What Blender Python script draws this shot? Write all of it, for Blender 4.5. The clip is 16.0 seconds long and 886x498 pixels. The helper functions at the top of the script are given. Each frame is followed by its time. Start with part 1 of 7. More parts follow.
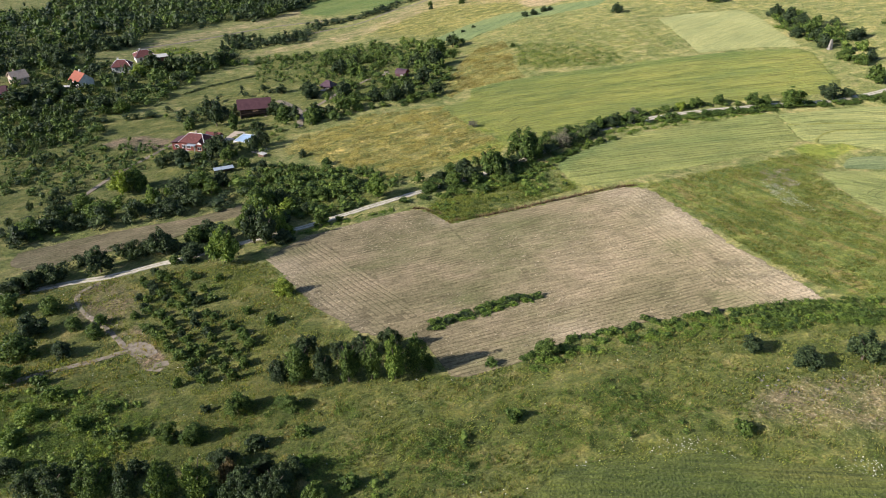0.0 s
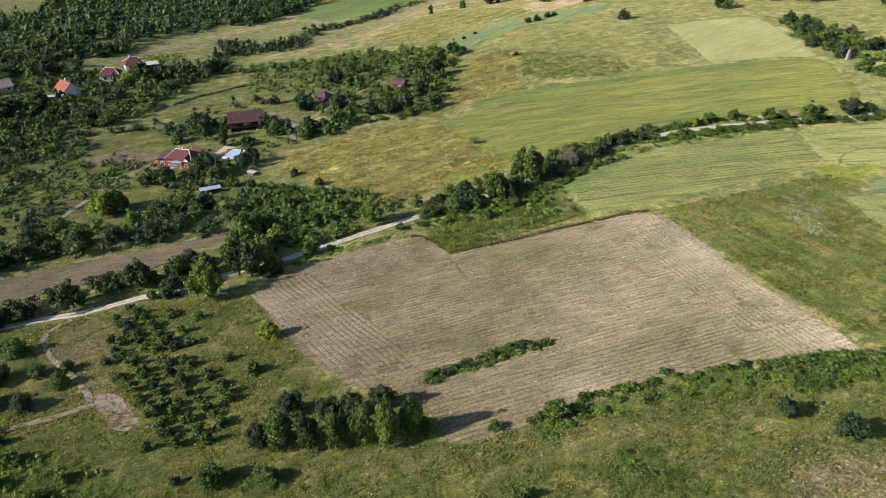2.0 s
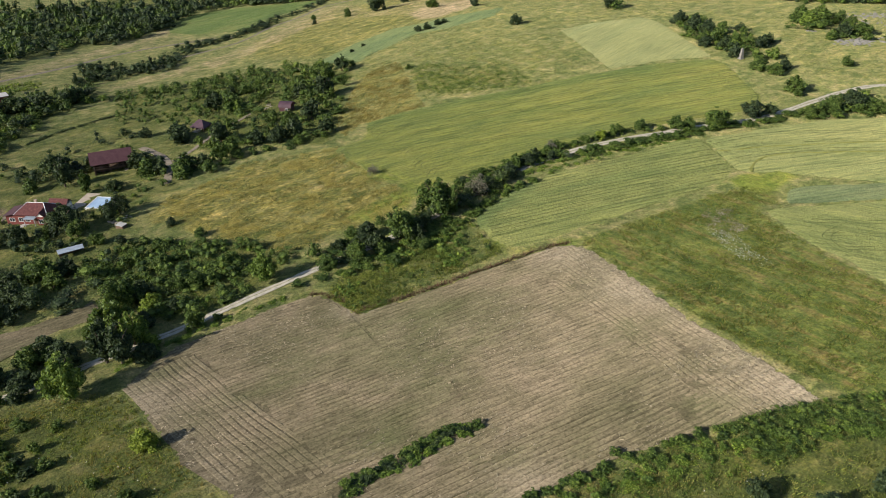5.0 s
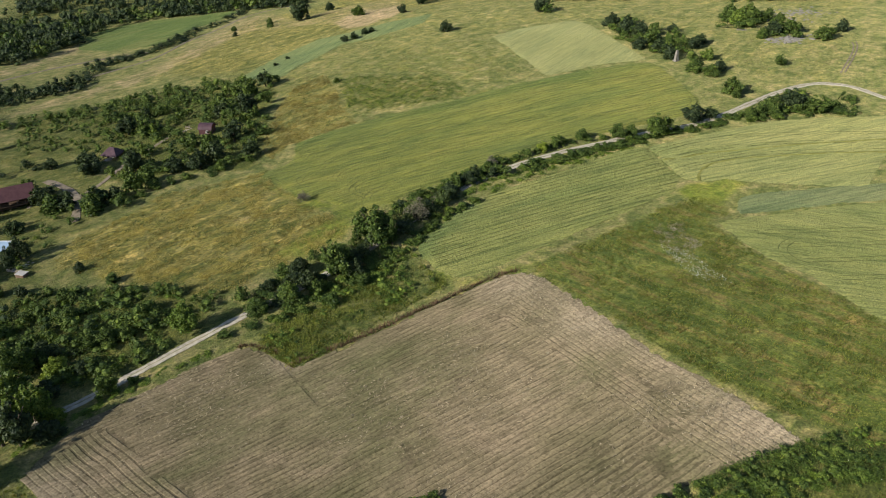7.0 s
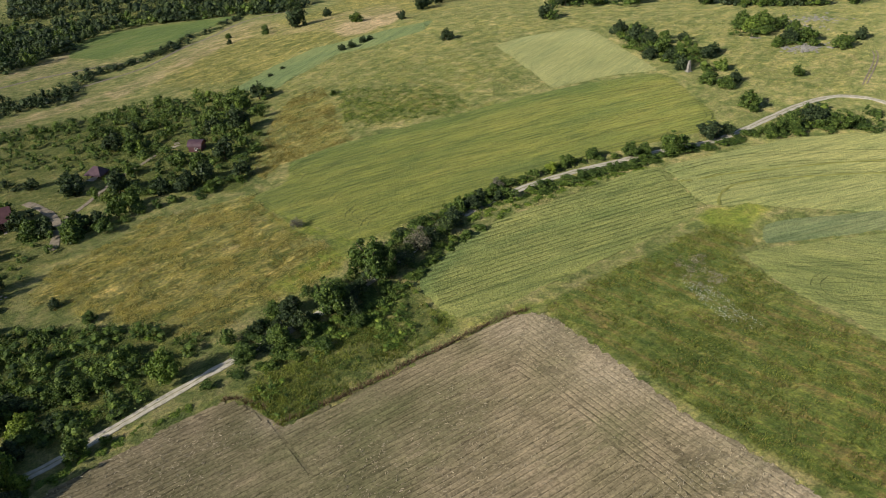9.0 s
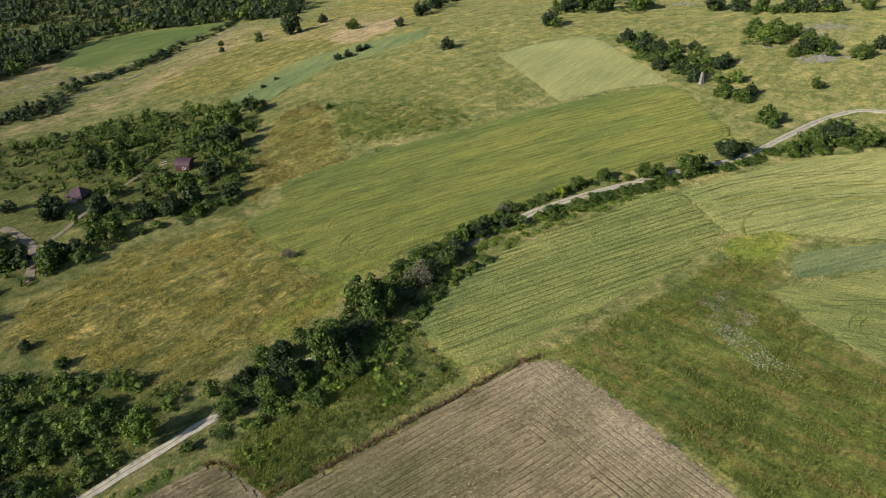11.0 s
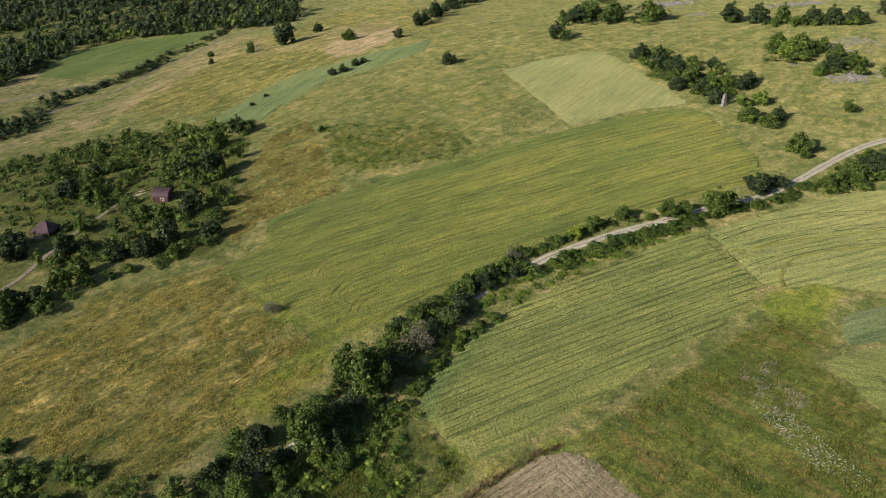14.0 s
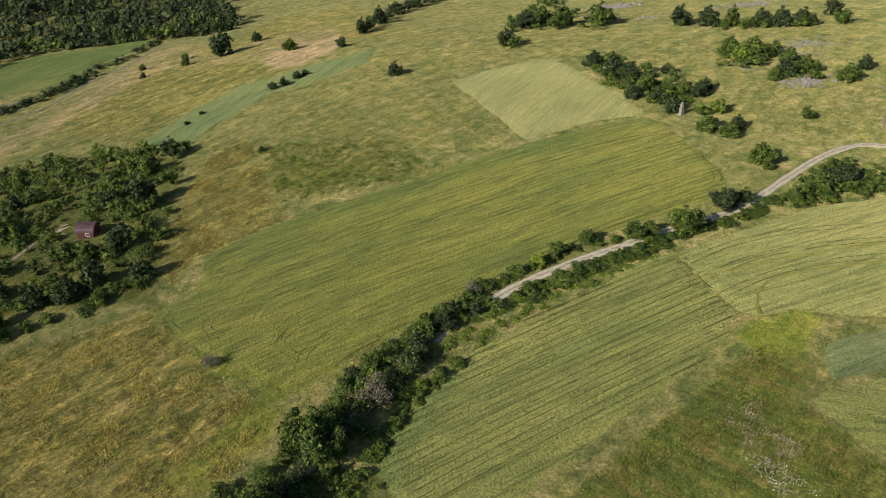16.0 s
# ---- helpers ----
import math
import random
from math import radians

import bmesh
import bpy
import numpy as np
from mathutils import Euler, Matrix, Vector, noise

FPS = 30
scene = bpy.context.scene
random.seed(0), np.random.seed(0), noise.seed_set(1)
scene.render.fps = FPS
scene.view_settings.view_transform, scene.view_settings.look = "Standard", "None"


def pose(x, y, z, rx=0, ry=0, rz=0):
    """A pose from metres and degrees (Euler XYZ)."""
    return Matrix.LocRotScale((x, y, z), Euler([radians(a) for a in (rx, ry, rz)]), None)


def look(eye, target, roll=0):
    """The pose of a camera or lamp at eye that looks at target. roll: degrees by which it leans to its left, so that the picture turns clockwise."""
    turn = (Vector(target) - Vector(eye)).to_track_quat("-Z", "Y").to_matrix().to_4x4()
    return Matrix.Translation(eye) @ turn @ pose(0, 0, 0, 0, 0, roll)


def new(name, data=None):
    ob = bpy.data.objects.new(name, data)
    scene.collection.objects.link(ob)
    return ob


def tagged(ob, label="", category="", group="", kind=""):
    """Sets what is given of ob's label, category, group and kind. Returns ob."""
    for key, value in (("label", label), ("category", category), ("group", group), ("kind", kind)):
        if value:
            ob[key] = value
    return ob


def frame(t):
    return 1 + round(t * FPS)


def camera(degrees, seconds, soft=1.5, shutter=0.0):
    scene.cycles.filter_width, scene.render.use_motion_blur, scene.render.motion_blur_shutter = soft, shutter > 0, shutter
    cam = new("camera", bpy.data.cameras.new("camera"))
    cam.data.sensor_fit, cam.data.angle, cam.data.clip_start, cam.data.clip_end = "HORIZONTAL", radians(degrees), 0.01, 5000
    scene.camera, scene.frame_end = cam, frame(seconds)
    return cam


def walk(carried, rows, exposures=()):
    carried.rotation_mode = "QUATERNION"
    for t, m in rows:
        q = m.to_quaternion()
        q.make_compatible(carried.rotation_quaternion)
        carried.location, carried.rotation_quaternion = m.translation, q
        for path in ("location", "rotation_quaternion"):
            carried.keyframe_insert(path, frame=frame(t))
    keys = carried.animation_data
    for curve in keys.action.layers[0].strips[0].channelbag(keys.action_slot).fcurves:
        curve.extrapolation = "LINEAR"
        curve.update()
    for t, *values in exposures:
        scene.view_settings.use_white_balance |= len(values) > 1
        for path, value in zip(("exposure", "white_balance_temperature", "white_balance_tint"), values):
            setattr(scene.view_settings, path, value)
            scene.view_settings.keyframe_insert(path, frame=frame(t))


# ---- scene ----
LENS = 62.76
PATH = [  # seconds, x, y, z, yaw, pitch, roll
    (0.0, 0.0, -0.0, 64.71, 0.29, -30.33, 0.43),
    (0.5, 0.08, 3.89, 64.78, 0.32, -30.34, 0.44),
    (1.0, 0.14, 7.77, 64.84, 0.33, -30.36, 0.46),
    (1.5, 0.19, 11.67, 64.88, 0.35, -30.38, 0.47),
    (2.0, 0.27, 15.56, 64.93, 0.37, -30.4, 0.47),
    (2.5, 0.37, 19.43, 64.97, -0.65, -30.4, 0.49),
    (3.0, 0.28, 23.31, 65.01, -2.63, -30.41, 0.39),
    (3.5, 0.25, 27.22, 65.07, -4.42, -30.4, 0.36),
    (4.0, 0.28, 31.17, 65.16, -4.94, -30.43, 0.32),
    (4.5, 0.47, 35.11, 65.26, -7.85, -30.46, 0.23),
    (5.0, 0.73, 39.03, 65.36, -8.35, -30.47, 0.23),
    (5.2, 0.84, 40.6, 65.39, -9.35, -30.47, 0.16),
    (5.7, 1.49, 44.35, 65.19, -11.3, -30.43, 0.08),
    (6.3, 2.27, 48.85, 64.96, -12.8, -30.38, -0.01),
    (7.3, 3.57, 56.35, 64.56, -13.94, -30.29, -0.17),
    (7.5, 3.89, 57.85, 64.57, -13.91, -30.28, -0.16),
    (8.0, 4.68, 61.62, 64.62, -13.85, -30.28, -0.24),
    (8.5, 5.44, 65.37, 64.71, -13.81, -30.3, -0.31),
    (9.0, 6.18, 69.12, 64.79, -13.8, -30.32, -0.36),
    (9.2, 6.46, 70.62, 64.82, -13.8, -30.3, -0.4),
    (11.3, 9.06, 86.52, 64.89, -14.0, -30.3, -0.43),
    (11.5, 9.36, 88.02, 64.91, -13.96, -30.28, -0.43),
    (12.0, 10.14, 91.79, 64.95, -14.0, -30.29, -0.42),
    (12.5, 10.97, 95.54, 65.0, -14.03, -30.29, -0.36),
    (13.0, 11.85, 99.29, 65.07, -14.05, -30.3, -0.36),
    (13.5, 12.75, 103.01, 65.12, -14.04, -30.31, -0.34),
    (14.0, 13.68, 106.73, 65.17, -14.05, -30.32, -0.32),
    (14.5, 14.65, 110.43, 65.22, -14.05, -30.33, -0.29),
    (15.0, 15.61, 114.12, 65.25, -15.47, -30.33, -0.27),
    (15.5, 16.46, 117.86, 65.24, -16.71, -30.35, -0.31),
    (16.0, 17.31, 121.58, 65.23, -18.37, -30.36, -0.29),
]


def aim(x, y, z, yaw, pitch, roll):
    a, p = radians(yaw), radians(pitch)
    ahead = Vector((-math.sin(a) * math.cos(p), math.cos(a) * math.cos(p), math.sin(p)))
    return look((x, y, z), Vector((x, y, z)) + 50 * ahead, roll)


cam = camera(LENS, 16.0, soft=1.0)
walk(cam, [(row[0], aim(*row[1:])) for row in PATH], exposures=[(0.0, 0.74, 5900, 16), (5.0, 0.40, 6020, 13), (9.0, 0.18, 6150, 11), (13.0, 0.17, 6250, 12), (16.0, 0.15, 6500, 14)])

# ---- daylight: clear late-afternoon sky and a low warm sun ----
SUN_TURN, SUN_HEIGHT = radians(20.0), radians(25.5)
world = bpy.data.worlds.new("sky")
scene.world = world
world.use_nodes = True
wn = world.node_tree.nodes
sky = wn.new("ShaderNodeTexSky")
sky.sky_type, sky.sun_disc = "NISHITA", False
sky.sun_elevation, sky.sun_rotation = SUN_HEIGHT, radians(250.0)
wn["Background"].inputs["Strength"].default_value = 0.080
world.node_tree.links.new(sky.outputs["Color"], wn["Background"].inputs["Color"])
sun = new("sun", bpy.data.lights.new("sun", "SUN"))
sun.data.energy, sun.data.angle, sun.data.color = 4.9, radians(0.6), (1.0, 0.91, 0.76)
sun.matrix_world = look((0, 0, 300), (300 * math.cos(SUN_TURN), 300 * math.sin(SUN_TURN), 300 - 300 * math.tan(SUN_HEIGHT)))

# ---- the lie of the land ----
LEVEL = [-20.1, 6.4, -8.2]
SWELL = [[-1.5, -2.5, -1.4, 5.1, 5.1, -0.2], [-3.1, -3.5, -3.2, -2.5, -1.8, -3.8], [-0.2, -2.9, 2.5, -4.4, -1.6, -0.0], [3.6, -4.2, 1.2, 3.3, 7.2, 2.9], [1.5, -4.7, -5.9, 2.8, 2.3, -2.9], [0.1, -2.0, -2.1, 3.9, 0.9, -2.4]]


def eased(v, low, high, k):
    v = np.asarray(v, float)
    v = np.where(v > high - k, high - k + k * np.tanh((v - high + k) / k), v)
    return np.where(v < low + k, low + k + k * np.tanh((v - low - k) / k), v)


def height(x, y):
    x, y = np.asarray(x, float), np.asarray(y, float)
    z = LEVEL[0] + LEVEL[1] * eased(x, -420, 420, 160) / 100 + LEVEL[2] * (eased(y, -80, 700, 180) - 200) / 100
    for i in range(6):
        for j in range(6):
            z = z + SWELL[i][j] * np.exp(-((x + 240 - 104 * i) ** 2 + (y - 40 - 104 * j) ** 2) / 2e4)
    return z


# ---- the plan: outlines and lines in metres ----
STUBBLE = [(-43.3, 154.0), (-43.6, 151.6), (-27.3, 125.9), (-16.3, 113.8), (-9.6, 111.7), (-4.6, 111.1), (1.2, 96.4), (6.1, 97.6),
    (14.2, 100.7), (22.0, 106.6), (30.9, 110.0), (39.9, 112.6), (55.8, 115.7), (67.1, 117.1), (74.4, 118.2), (73.8, 122.2), (71.3, 132.3),
    (65.8, 147.2), (61.7, 166.5), (56.3, 182.7), (53.3, 184.6), (47.2, 183.9), (32.2, 177.4), (22.6, 173.2), (11.8, 169.0), (1.4, 165.4),
    (-2.3, 171.0), (-6.2, 175.4), (-8.5, 176.5), (-15.3, 174.2), (-22.6, 170.6), (-36.5, 163.4)]
SMALL_PLOUGH = [(-112.8, 158.3), (-114.9, 165.7), (-102.4, 172.6), (-85.6, 178.3), (-70.7, 182.2), (-59.5, 189.3), (-55.5, 181.4),
    (-63.9, 178.3), (-73.9, 168.1), (-84.1, 164.6), (-95.1, 160.4), (-103.8, 154.1)]
CROP_NEAR = [(32.7, 203.8), (36.1, 208.8), (42.3, 214.9), (50.5, 221.9), (59.0, 226.8), (74.8, 231.8), (91.7, 236.6), (105.2, 243.1),
    (114.2, 243.2), (113.8, 235.5), (113.3, 228.6), (111.9, 218.1), (106.0, 211.4), (99.8, 209.7), (88.4, 204.1), (72.8, 198.3), (58.7, 193.0),
    (48.0, 188.0), (41.2, 186.3), (37.8, 187.0), (35.6, 192.3), (33.5, 199.0)]
CROP_RIGHT = [(115.1, 243.1), (126.0, 244.0), (140.7, 246.8), (161.1, 248.6), (179.5, 245.6), (203.4, 236.7), (154.9, 197.2), (138.6, 205.9),
    (130.4, 210.1), (124.6, 214.7), (116.3, 215.4), (112.9, 218.3), (114.0, 228.3), (114.5, 235.2)]
CROP_TEAL = [(120.4, 203.3), (128.7, 203.7), (153.2, 200.2), (178.1, 194.5), (169.0, 186.0), (145.1, 191.2), (128.2, 192.9), (114.5, 194.4)]
CROP_EAST = [(107.0, 192.5), (114.3, 192.3), (127.1, 191.4), (144.2, 190.2), (167.8, 184.8), (110.8, 123.6), (110.4, 137.3), (110.4, 153.0),
    (110.2, 162.3), (108.1, 169.2), (107.0, 178.3), (106.7, 187.8)]
WILD_MEADOW = [(56.0, 184.5), (62.5, 188.8), (78.9, 195.5), (97.6, 203.5), (110.6, 207.3), (114.8, 203.0), (112.6, 194.1), (105.8, 194.7),
    (105.6, 186.2), (107.4, 168.3), (109.7, 152.2), (110.1, 131.1), (101.5, 112.3), (86.8, 107.3), (76.1, 124.4), (74.6, 127.1), (69.0, 142.7),
    (64.5, 159.6), (58.1, 176.6)]
YELLOW_VERGE = [(106.6, 211.1), (112.5, 215.3), (118.6, 214.1), (124.0, 215.6), (129.1, 210.3), (121.9, 206.9), (115.9, 202.5), (113.1, 197.3),
    (111.7, 201.4), (108.1, 206.2)]
CROP_MAIN = [(-3.6, 267.4), (-1.6, 270.1), (6.2, 273.0), (9.6, 279.8), (8.8, 286.1), (10.6, 290.5), (19.8, 294.9), (33.7, 298.5),
    (53.4, 302.5), (74.4, 305.7), (94.0, 310.9), (118.0, 313.9), (138.9, 315.9), (152.8, 314.8), (154.1, 305.4), (152.1, 289.0),
    (151.2, 275.5), (147.1, 266.3), (136.3, 261.1), (118.1, 259.0), (100.3, 255.5), (88.6, 253.4), (72.5, 248.9), (59.6, 243.0), (48.3, 238.8),
    (38.9, 234.8), (31.5, 231.9), (24.6, 229.7), (20.4, 229.9), (20.0, 233.9), (14.0, 241.7), (4.5, 253.3)]
CROP_PALE = [(105.9, 376.4), (119.8, 382.8), (150.7, 386.6), (153.2, 371.6), (152.6, 348.2), (153.2, 317.1), (136.8, 319.4), (108.6, 314.6),
    (107.7, 340.5)]
CROP_BLUE = [(-9.9, 394.3), (-3.9, 400.7), (8.9, 418.5), (32.4, 439.8), (43.7, 438.5), (51.2, 440.8), (74.4, 447.1), (95.9, 451.5),
    (84.4, 427.2), (66.2, 418.2), (51.5, 412.9), (41.0, 415.0), (28.8, 400.3), (15.7, 388.0), (9.8, 378.2), (3.9, 379.9)]
HAY_GREEN = [(-112.3, 565.3), (-122.1, 618.8), (-92.6, 643.7), (-47.1, 640.7), (-6.6, 631.4),
    (-24.0, 594.5), (-42.1, 577.2), (-44.3, 546.3), (-60.2, 534.4), (-89.3, 543.3)]
BARE_EARTH = [(44.7, 473.6), (57.4, 499.7), (78.4, 505.4), (90.2, 509.8), (78.2, 463.9), (64.4, 455.4), (56.4, 446.4), (45.5, 453.1)]
DRY_MEADOW = [(-57.5, 233.6), (-53.1, 249.9), (-40.1, 257.6), (-32.1, 269.1), (-18.0, 268.2), (-1.7, 270.8), (1.2, 258.5), (8.1, 242.5),
    (20.6, 222.9), (16.9, 215.8), (5.9, 209.7), (-2.9, 206.0), (-8.9, 200.9), (-15.9, 199.3), (-27.1, 208.3), (-36.4, 215.2), (-49.4, 225.6)]
DRY_STRIP = [(7.4, 291.4), (1.1, 278.9), (-1.6, 292.0), (1.2, 313.9), (7.2, 338.9), (14.2, 359.0), (28.0, 366.3), (29.7, 337.2), (29.7, 315.2),
    (32.4, 299.6), (19.9, 295.5), (10.6, 291.1)]
WEED_PATCH = [(31.2, 355.8), (48.9, 349.4), (72.0, 334.2), (76.3, 308.9), (64.5, 307.0), (41.5, 307.3), (32.1, 309.0), (30.9, 336.4)]
NEAR_MEADOW = [(-131.7, 105.6), (-143.0, 136.7), (-109.1, 148.0), (-90.2, 144.1), (-70.5, 150.4), (-56.1, 154.2), (-43.7, 149.8),
    (-27.2, 125.2), (-16.3, 113.1), (-4.9, 110.3), (1.2, 95.7), (14.1, 100.1), (21.9, 106.0), (30.8, 109.6), (39.8, 112.2), (55.6, 115.2),
    (74.6, 117.7), (83.3, 113.6), (114.2, 108.9), (62.3, 42.4), (1.0, 39.0), (-71.7, 49.1)]
LAWN_WEST = [(-124.6, 309.6), (-122.3, 329.8), (-111.7, 358.9), (-91.9, 359.9), (-65.9, 327.5), (-72.9, 310.1), (-89.4, 305.4), (-88.4, 292.4),
    (-113.3, 294.7)]
LAWN_HOUSE = [(-150.3, 285.3), (-137.3, 288.1), (-113.6, 281.5), (-98.8, 271.6), (-103.5, 258.9), (-102.3, 243.1), (-129.0, 252.0), (-142.3, 267.4)]
GARDEN_SOIL = [(-129.5, 260.8), (-118.6, 264.0), (-104.4, 258.4), (-103.7, 247.0), (-115.7, 245.4), (-130.1, 254.6)]
ROCKY_PATCH = [(44.1, 85.4), (51.0, 90.0), (66.0, 93.4), (83.9, 93.1), (75.1, 76.9), (57.8, 77.0), (49.1, 78.9), (43.4, 81.1)]
BOTTOM_CROP = [(16.1, 71.8), (25.3, 74.9), (37.0, 74.4), (47.5, 71.5), (58.3, 68.1), (67.6, 62.5), (57.0, 42.6), (3.9, 41.8), (10.9, 67.2)]
WEED_STRIP = [(-5.7, 110.8), (-3.1, 115.8), (4.7, 119.4), (13.0, 124.8), (19.1, 125.3), (16.3, 123.0), (6.9, 117.3), (0.2, 114.3), (-5.0, 110.7)]
ORCHARD_SOIL = [(-88.3, 140.9), (-84.0, 146.3), (-76.3, 146.6), (-67.1, 136.4), (-60.8, 121.2), (-62.8, 117.1), (-73.1, 121.7), (-83.3, 130.1)]
SOIL_PATCH = [(-64.8, 117.0), (-59.9, 116.4), (-52.4, 108.0), (-51.8, 105.0), (-56.1, 105.5), (-61.8, 111.9)]
GREEN_BANK = [(-4.5, 174.2), (1.2, 165.5), (7.3, 168.2), (23.2, 177.2), (36.3, 184.5), (33.6, 193.3), (32.0, 203.0), (25.4, 202.5),
    (14.7, 197.1), (2.4, 189.0), (-5.5, 180.6)]
ORCHARD_AREA = [(-74.2, 150.3), (-60.2, 145.1), (-45.8, 124.8), (-32.6, 106.6), (-37.8, 101.0), (-47.4, 97.1), (-58.7, 116.2), (-67.6, 127.6)]
SCRUB_WEST = [(-178.8, 272.5), (-157.6, 285.6), (-123.7, 249.5), (-106.4, 248.7), (-106.4, 227.2), (-120.7, 207.3), (-143.0, 207.8)]
SCRUB_ROAD = [(-66.6, 206.4), (-58.4, 219.6), (-42.5, 214.2), (-27.1, 209.0), (-13.6, 201.5), (-18.3, 185.5), (-27.8, 178.2), (-40.6, 173.7),
    (-54.5, 186.3)]
SCRUB_MID = [(-106.2, 396.0), (-76.9, 396.8), (-35.9, 389.0), (-4.5, 380.1), (-2.4, 353.5), (-25.8, 342.1), (-46.7, 302.8), (-79.1, 337.3),
    (-87.0, 324.5)]
SCRUB_NEAR = [(-82.9, 102.8), (-68.9, 103.1), (-51.5, 94.3), (-37.1, 92.7), (-21.9, 94.2), (1.2, 88.6), (19.8, 91.5), (39.5, 96.4),
    (48.3, 97.5), (42.6, 79.1), (17.5, 76.0), (-6.4, 66.4), (-73.2, 72.0)]
WOOD_NW = [(-308.6, 318.6), (-352.5, 408.3), (-243.0, 389.9), (-215.5, 403.0), (-194.7, 421.3), (-190.8, 453.8), (-178.4, 500.9),
    (-147.8, 547.8), (-114.1, 594.0), (-125.8, 674.8), (-398.4, 754.2), (-328.4, 610.4), (-373.2, 616.0), (-523.9, 659.0)]
WOOD_VILLAGE = [(-203.7, 275.9), (-214.7, 338.4), (-220.9, 382.8), (-197.6, 398.3), (-167.2, 362.0), (-152.8, 395.2), (-119.4, 409.9),
    (-111.5, 380.1), (-128.5, 340.5), (-126.5, 311.6), (-132.0, 299.4), (-152.7, 285.4), (-164.9, 272.1)]
WOOD_FAR = [(-190.0, 724.1), (-114.6, 703.8), (-64.5, 648.9), (-18.8, 656.7), (10.9, 658.3), (39.9, 634.8), (45.6, 780.4), (-241.0, 998.6)]
WOOD_MID = [(-58.9, 391.5), (-28.6, 395.4), (1.9, 367.9), (10.8, 381.8), (1.8, 333.2), (-0.6, 288.2), (-4.9, 274.2), (-30.6, 286.8),
    (-44.1, 283.4), (-52.8, 294.7), (-38.5, 316.7), (-68.6, 375.2)]
GARDENS = [(-194.4, 275.9), (-171.9, 286.0), (-139.8, 288.3), (-116.4, 289.6), (-102.7, 308.2), (-83.3, 322.7), (-57.7, 309.8), (-48.8, 255.7),
    (-59.5, 245.8), (-58.6, 222.7), (-60.3, 198.9), (-75.9, 193.3), (-103.3, 174.5), (-121.7, 170.0), (-145.1, 187.2)]
HILL_DRY = [(-49.7, 481.2), (-26.8, 509.6), (0.2, 576.5), (32.3, 565.6), (74.4, 639.3), (124.5, 652.2), (113.1, 485.1), (84.1, 486.9),
    (61.4, 451.6), (44.9, 441.9), (32.3, 439.4), (7.9, 414.2), (-9.3, 407.6), (-38.9, 430.7)]
HILL_GOLD = [(46.2, 382.5), (67.6, 403.5), (91.2, 422.8), (115.1, 403.0), (120.6, 384.9), (81.6, 369.0), (57.6, 354.5), (39.3, 335.5)]
HILL_RUST = [(35.1, 359.6), (53.6, 376.4), (82.8, 373.7), (102.7, 349.1), (102.3, 322.4), (73.7, 298.3), (41.5, 307.3), (30.4, 314.8)]
HILL_PALE = [(208.5, 362.8), (244.0, 380.3), (275.9, 360.3), (277.1, 320.8), (220.3, 268.9), (184.1, 286.1), (174.5, 294.8), (185.1, 326.7)]
MON_COPSE = [(157.9, 369.1), (173.3, 372.2), (177.2, 353.9), (181.3, 339.9), (181.0, 322.7), (173.4, 309.8), (164.6, 308.6), (158.5, 313.8),
    (156.6, 328.0), (153.3, 341.4), (153.4, 356.1)]
GOLD_EDGE = [(32.7, 203.5), (36.5, 205.9), (38.4, 192.7), (39.8, 184.3), (49.3, 187.6), (60.8, 189.4), (61.2, 185.7), (50.2, 182.7),
    (40.0, 181.0), (36.0, 183.5), (34.0, 189.8)]
GOLD_CORNER = [(-3.2, 266.1), (-0.1, 259.9), (12.0, 244.6), (20.9, 233.9), (28.3, 232.4), (37.7, 234.2), (38.0, 230.8), (27.5, 227.5),
    (21.0, 226.6), (11.4, 234.7), (1.0, 250.9), (-4.3, 262.0)]
WOOD_FILL_A = [(-230.8, 329.0), (-222.2, 352.3), (-214.6, 370.5), (-206.4, 380.9), (-208.1, 397.4), (-221.6, 409.2), (-247.2, 397.4),
    (-258.1, 374.1)]
WOOD_FILL_B = [(-215.6, 400.0), (-193.7, 411.2), (-183.5, 426.2), (-189.2, 449.5), (-197.6, 428.3), (-218.5, 409.3)]
WOOD_GARDEN = [(-186.7, 278.5), (-175.3, 292.5), (-157.6, 290.7), (-143.2, 279.8), (-133.0, 266.5), (-135.8, 252.8), (-153.5, 249.7),
    (-169.4, 255.3)]
STRIP_TREES = [(-135.7, 427.5), (-130.8, 440.1), (-121.7, 458.8), (-101.2, 446.2), (-86.7, 452.5), (-87.2, 427.2), (-106.6, 424.2),
    (-117.3, 414.4), (-126.3, 405.8)]
LIME_WEEDS = [(-86.3, 94.7), (-81.2, 100.0), (-75.9, 102.1), (-61.6, 98.7), (-52.6, 94.4), (-48.0, 87.7), (-51.5, 80.4), (-59.2, 77.9),
    (-73.6, 78.0)]
HILL_ALL = [(-67.2, 446.4), (-35.4, 462.2), (0.9, 503.5), (49.9, 580.1), (120.0, 671.1), (217.7, 583.6), (280.0, 460.0), (324.5, 387.2),
    (202.9, 268.8), (173.4, 290.7), (168.8, 340.5), (151.8, 388.9), (107.4, 380.9), (100.7, 323.2), (28.4, 304.5), (1.1, 287.4), (8.5, 352.7),
    (-18.8, 392.1)]
SAND_STRIP = [(-178.3, 412.9), (-183.3, 429.9), (-169.6, 474.5), (-143.8, 532.4), (-117.1, 598.1), (-107.8, 571.2), (-133.8, 508.1), (-157.3, 448.1)]
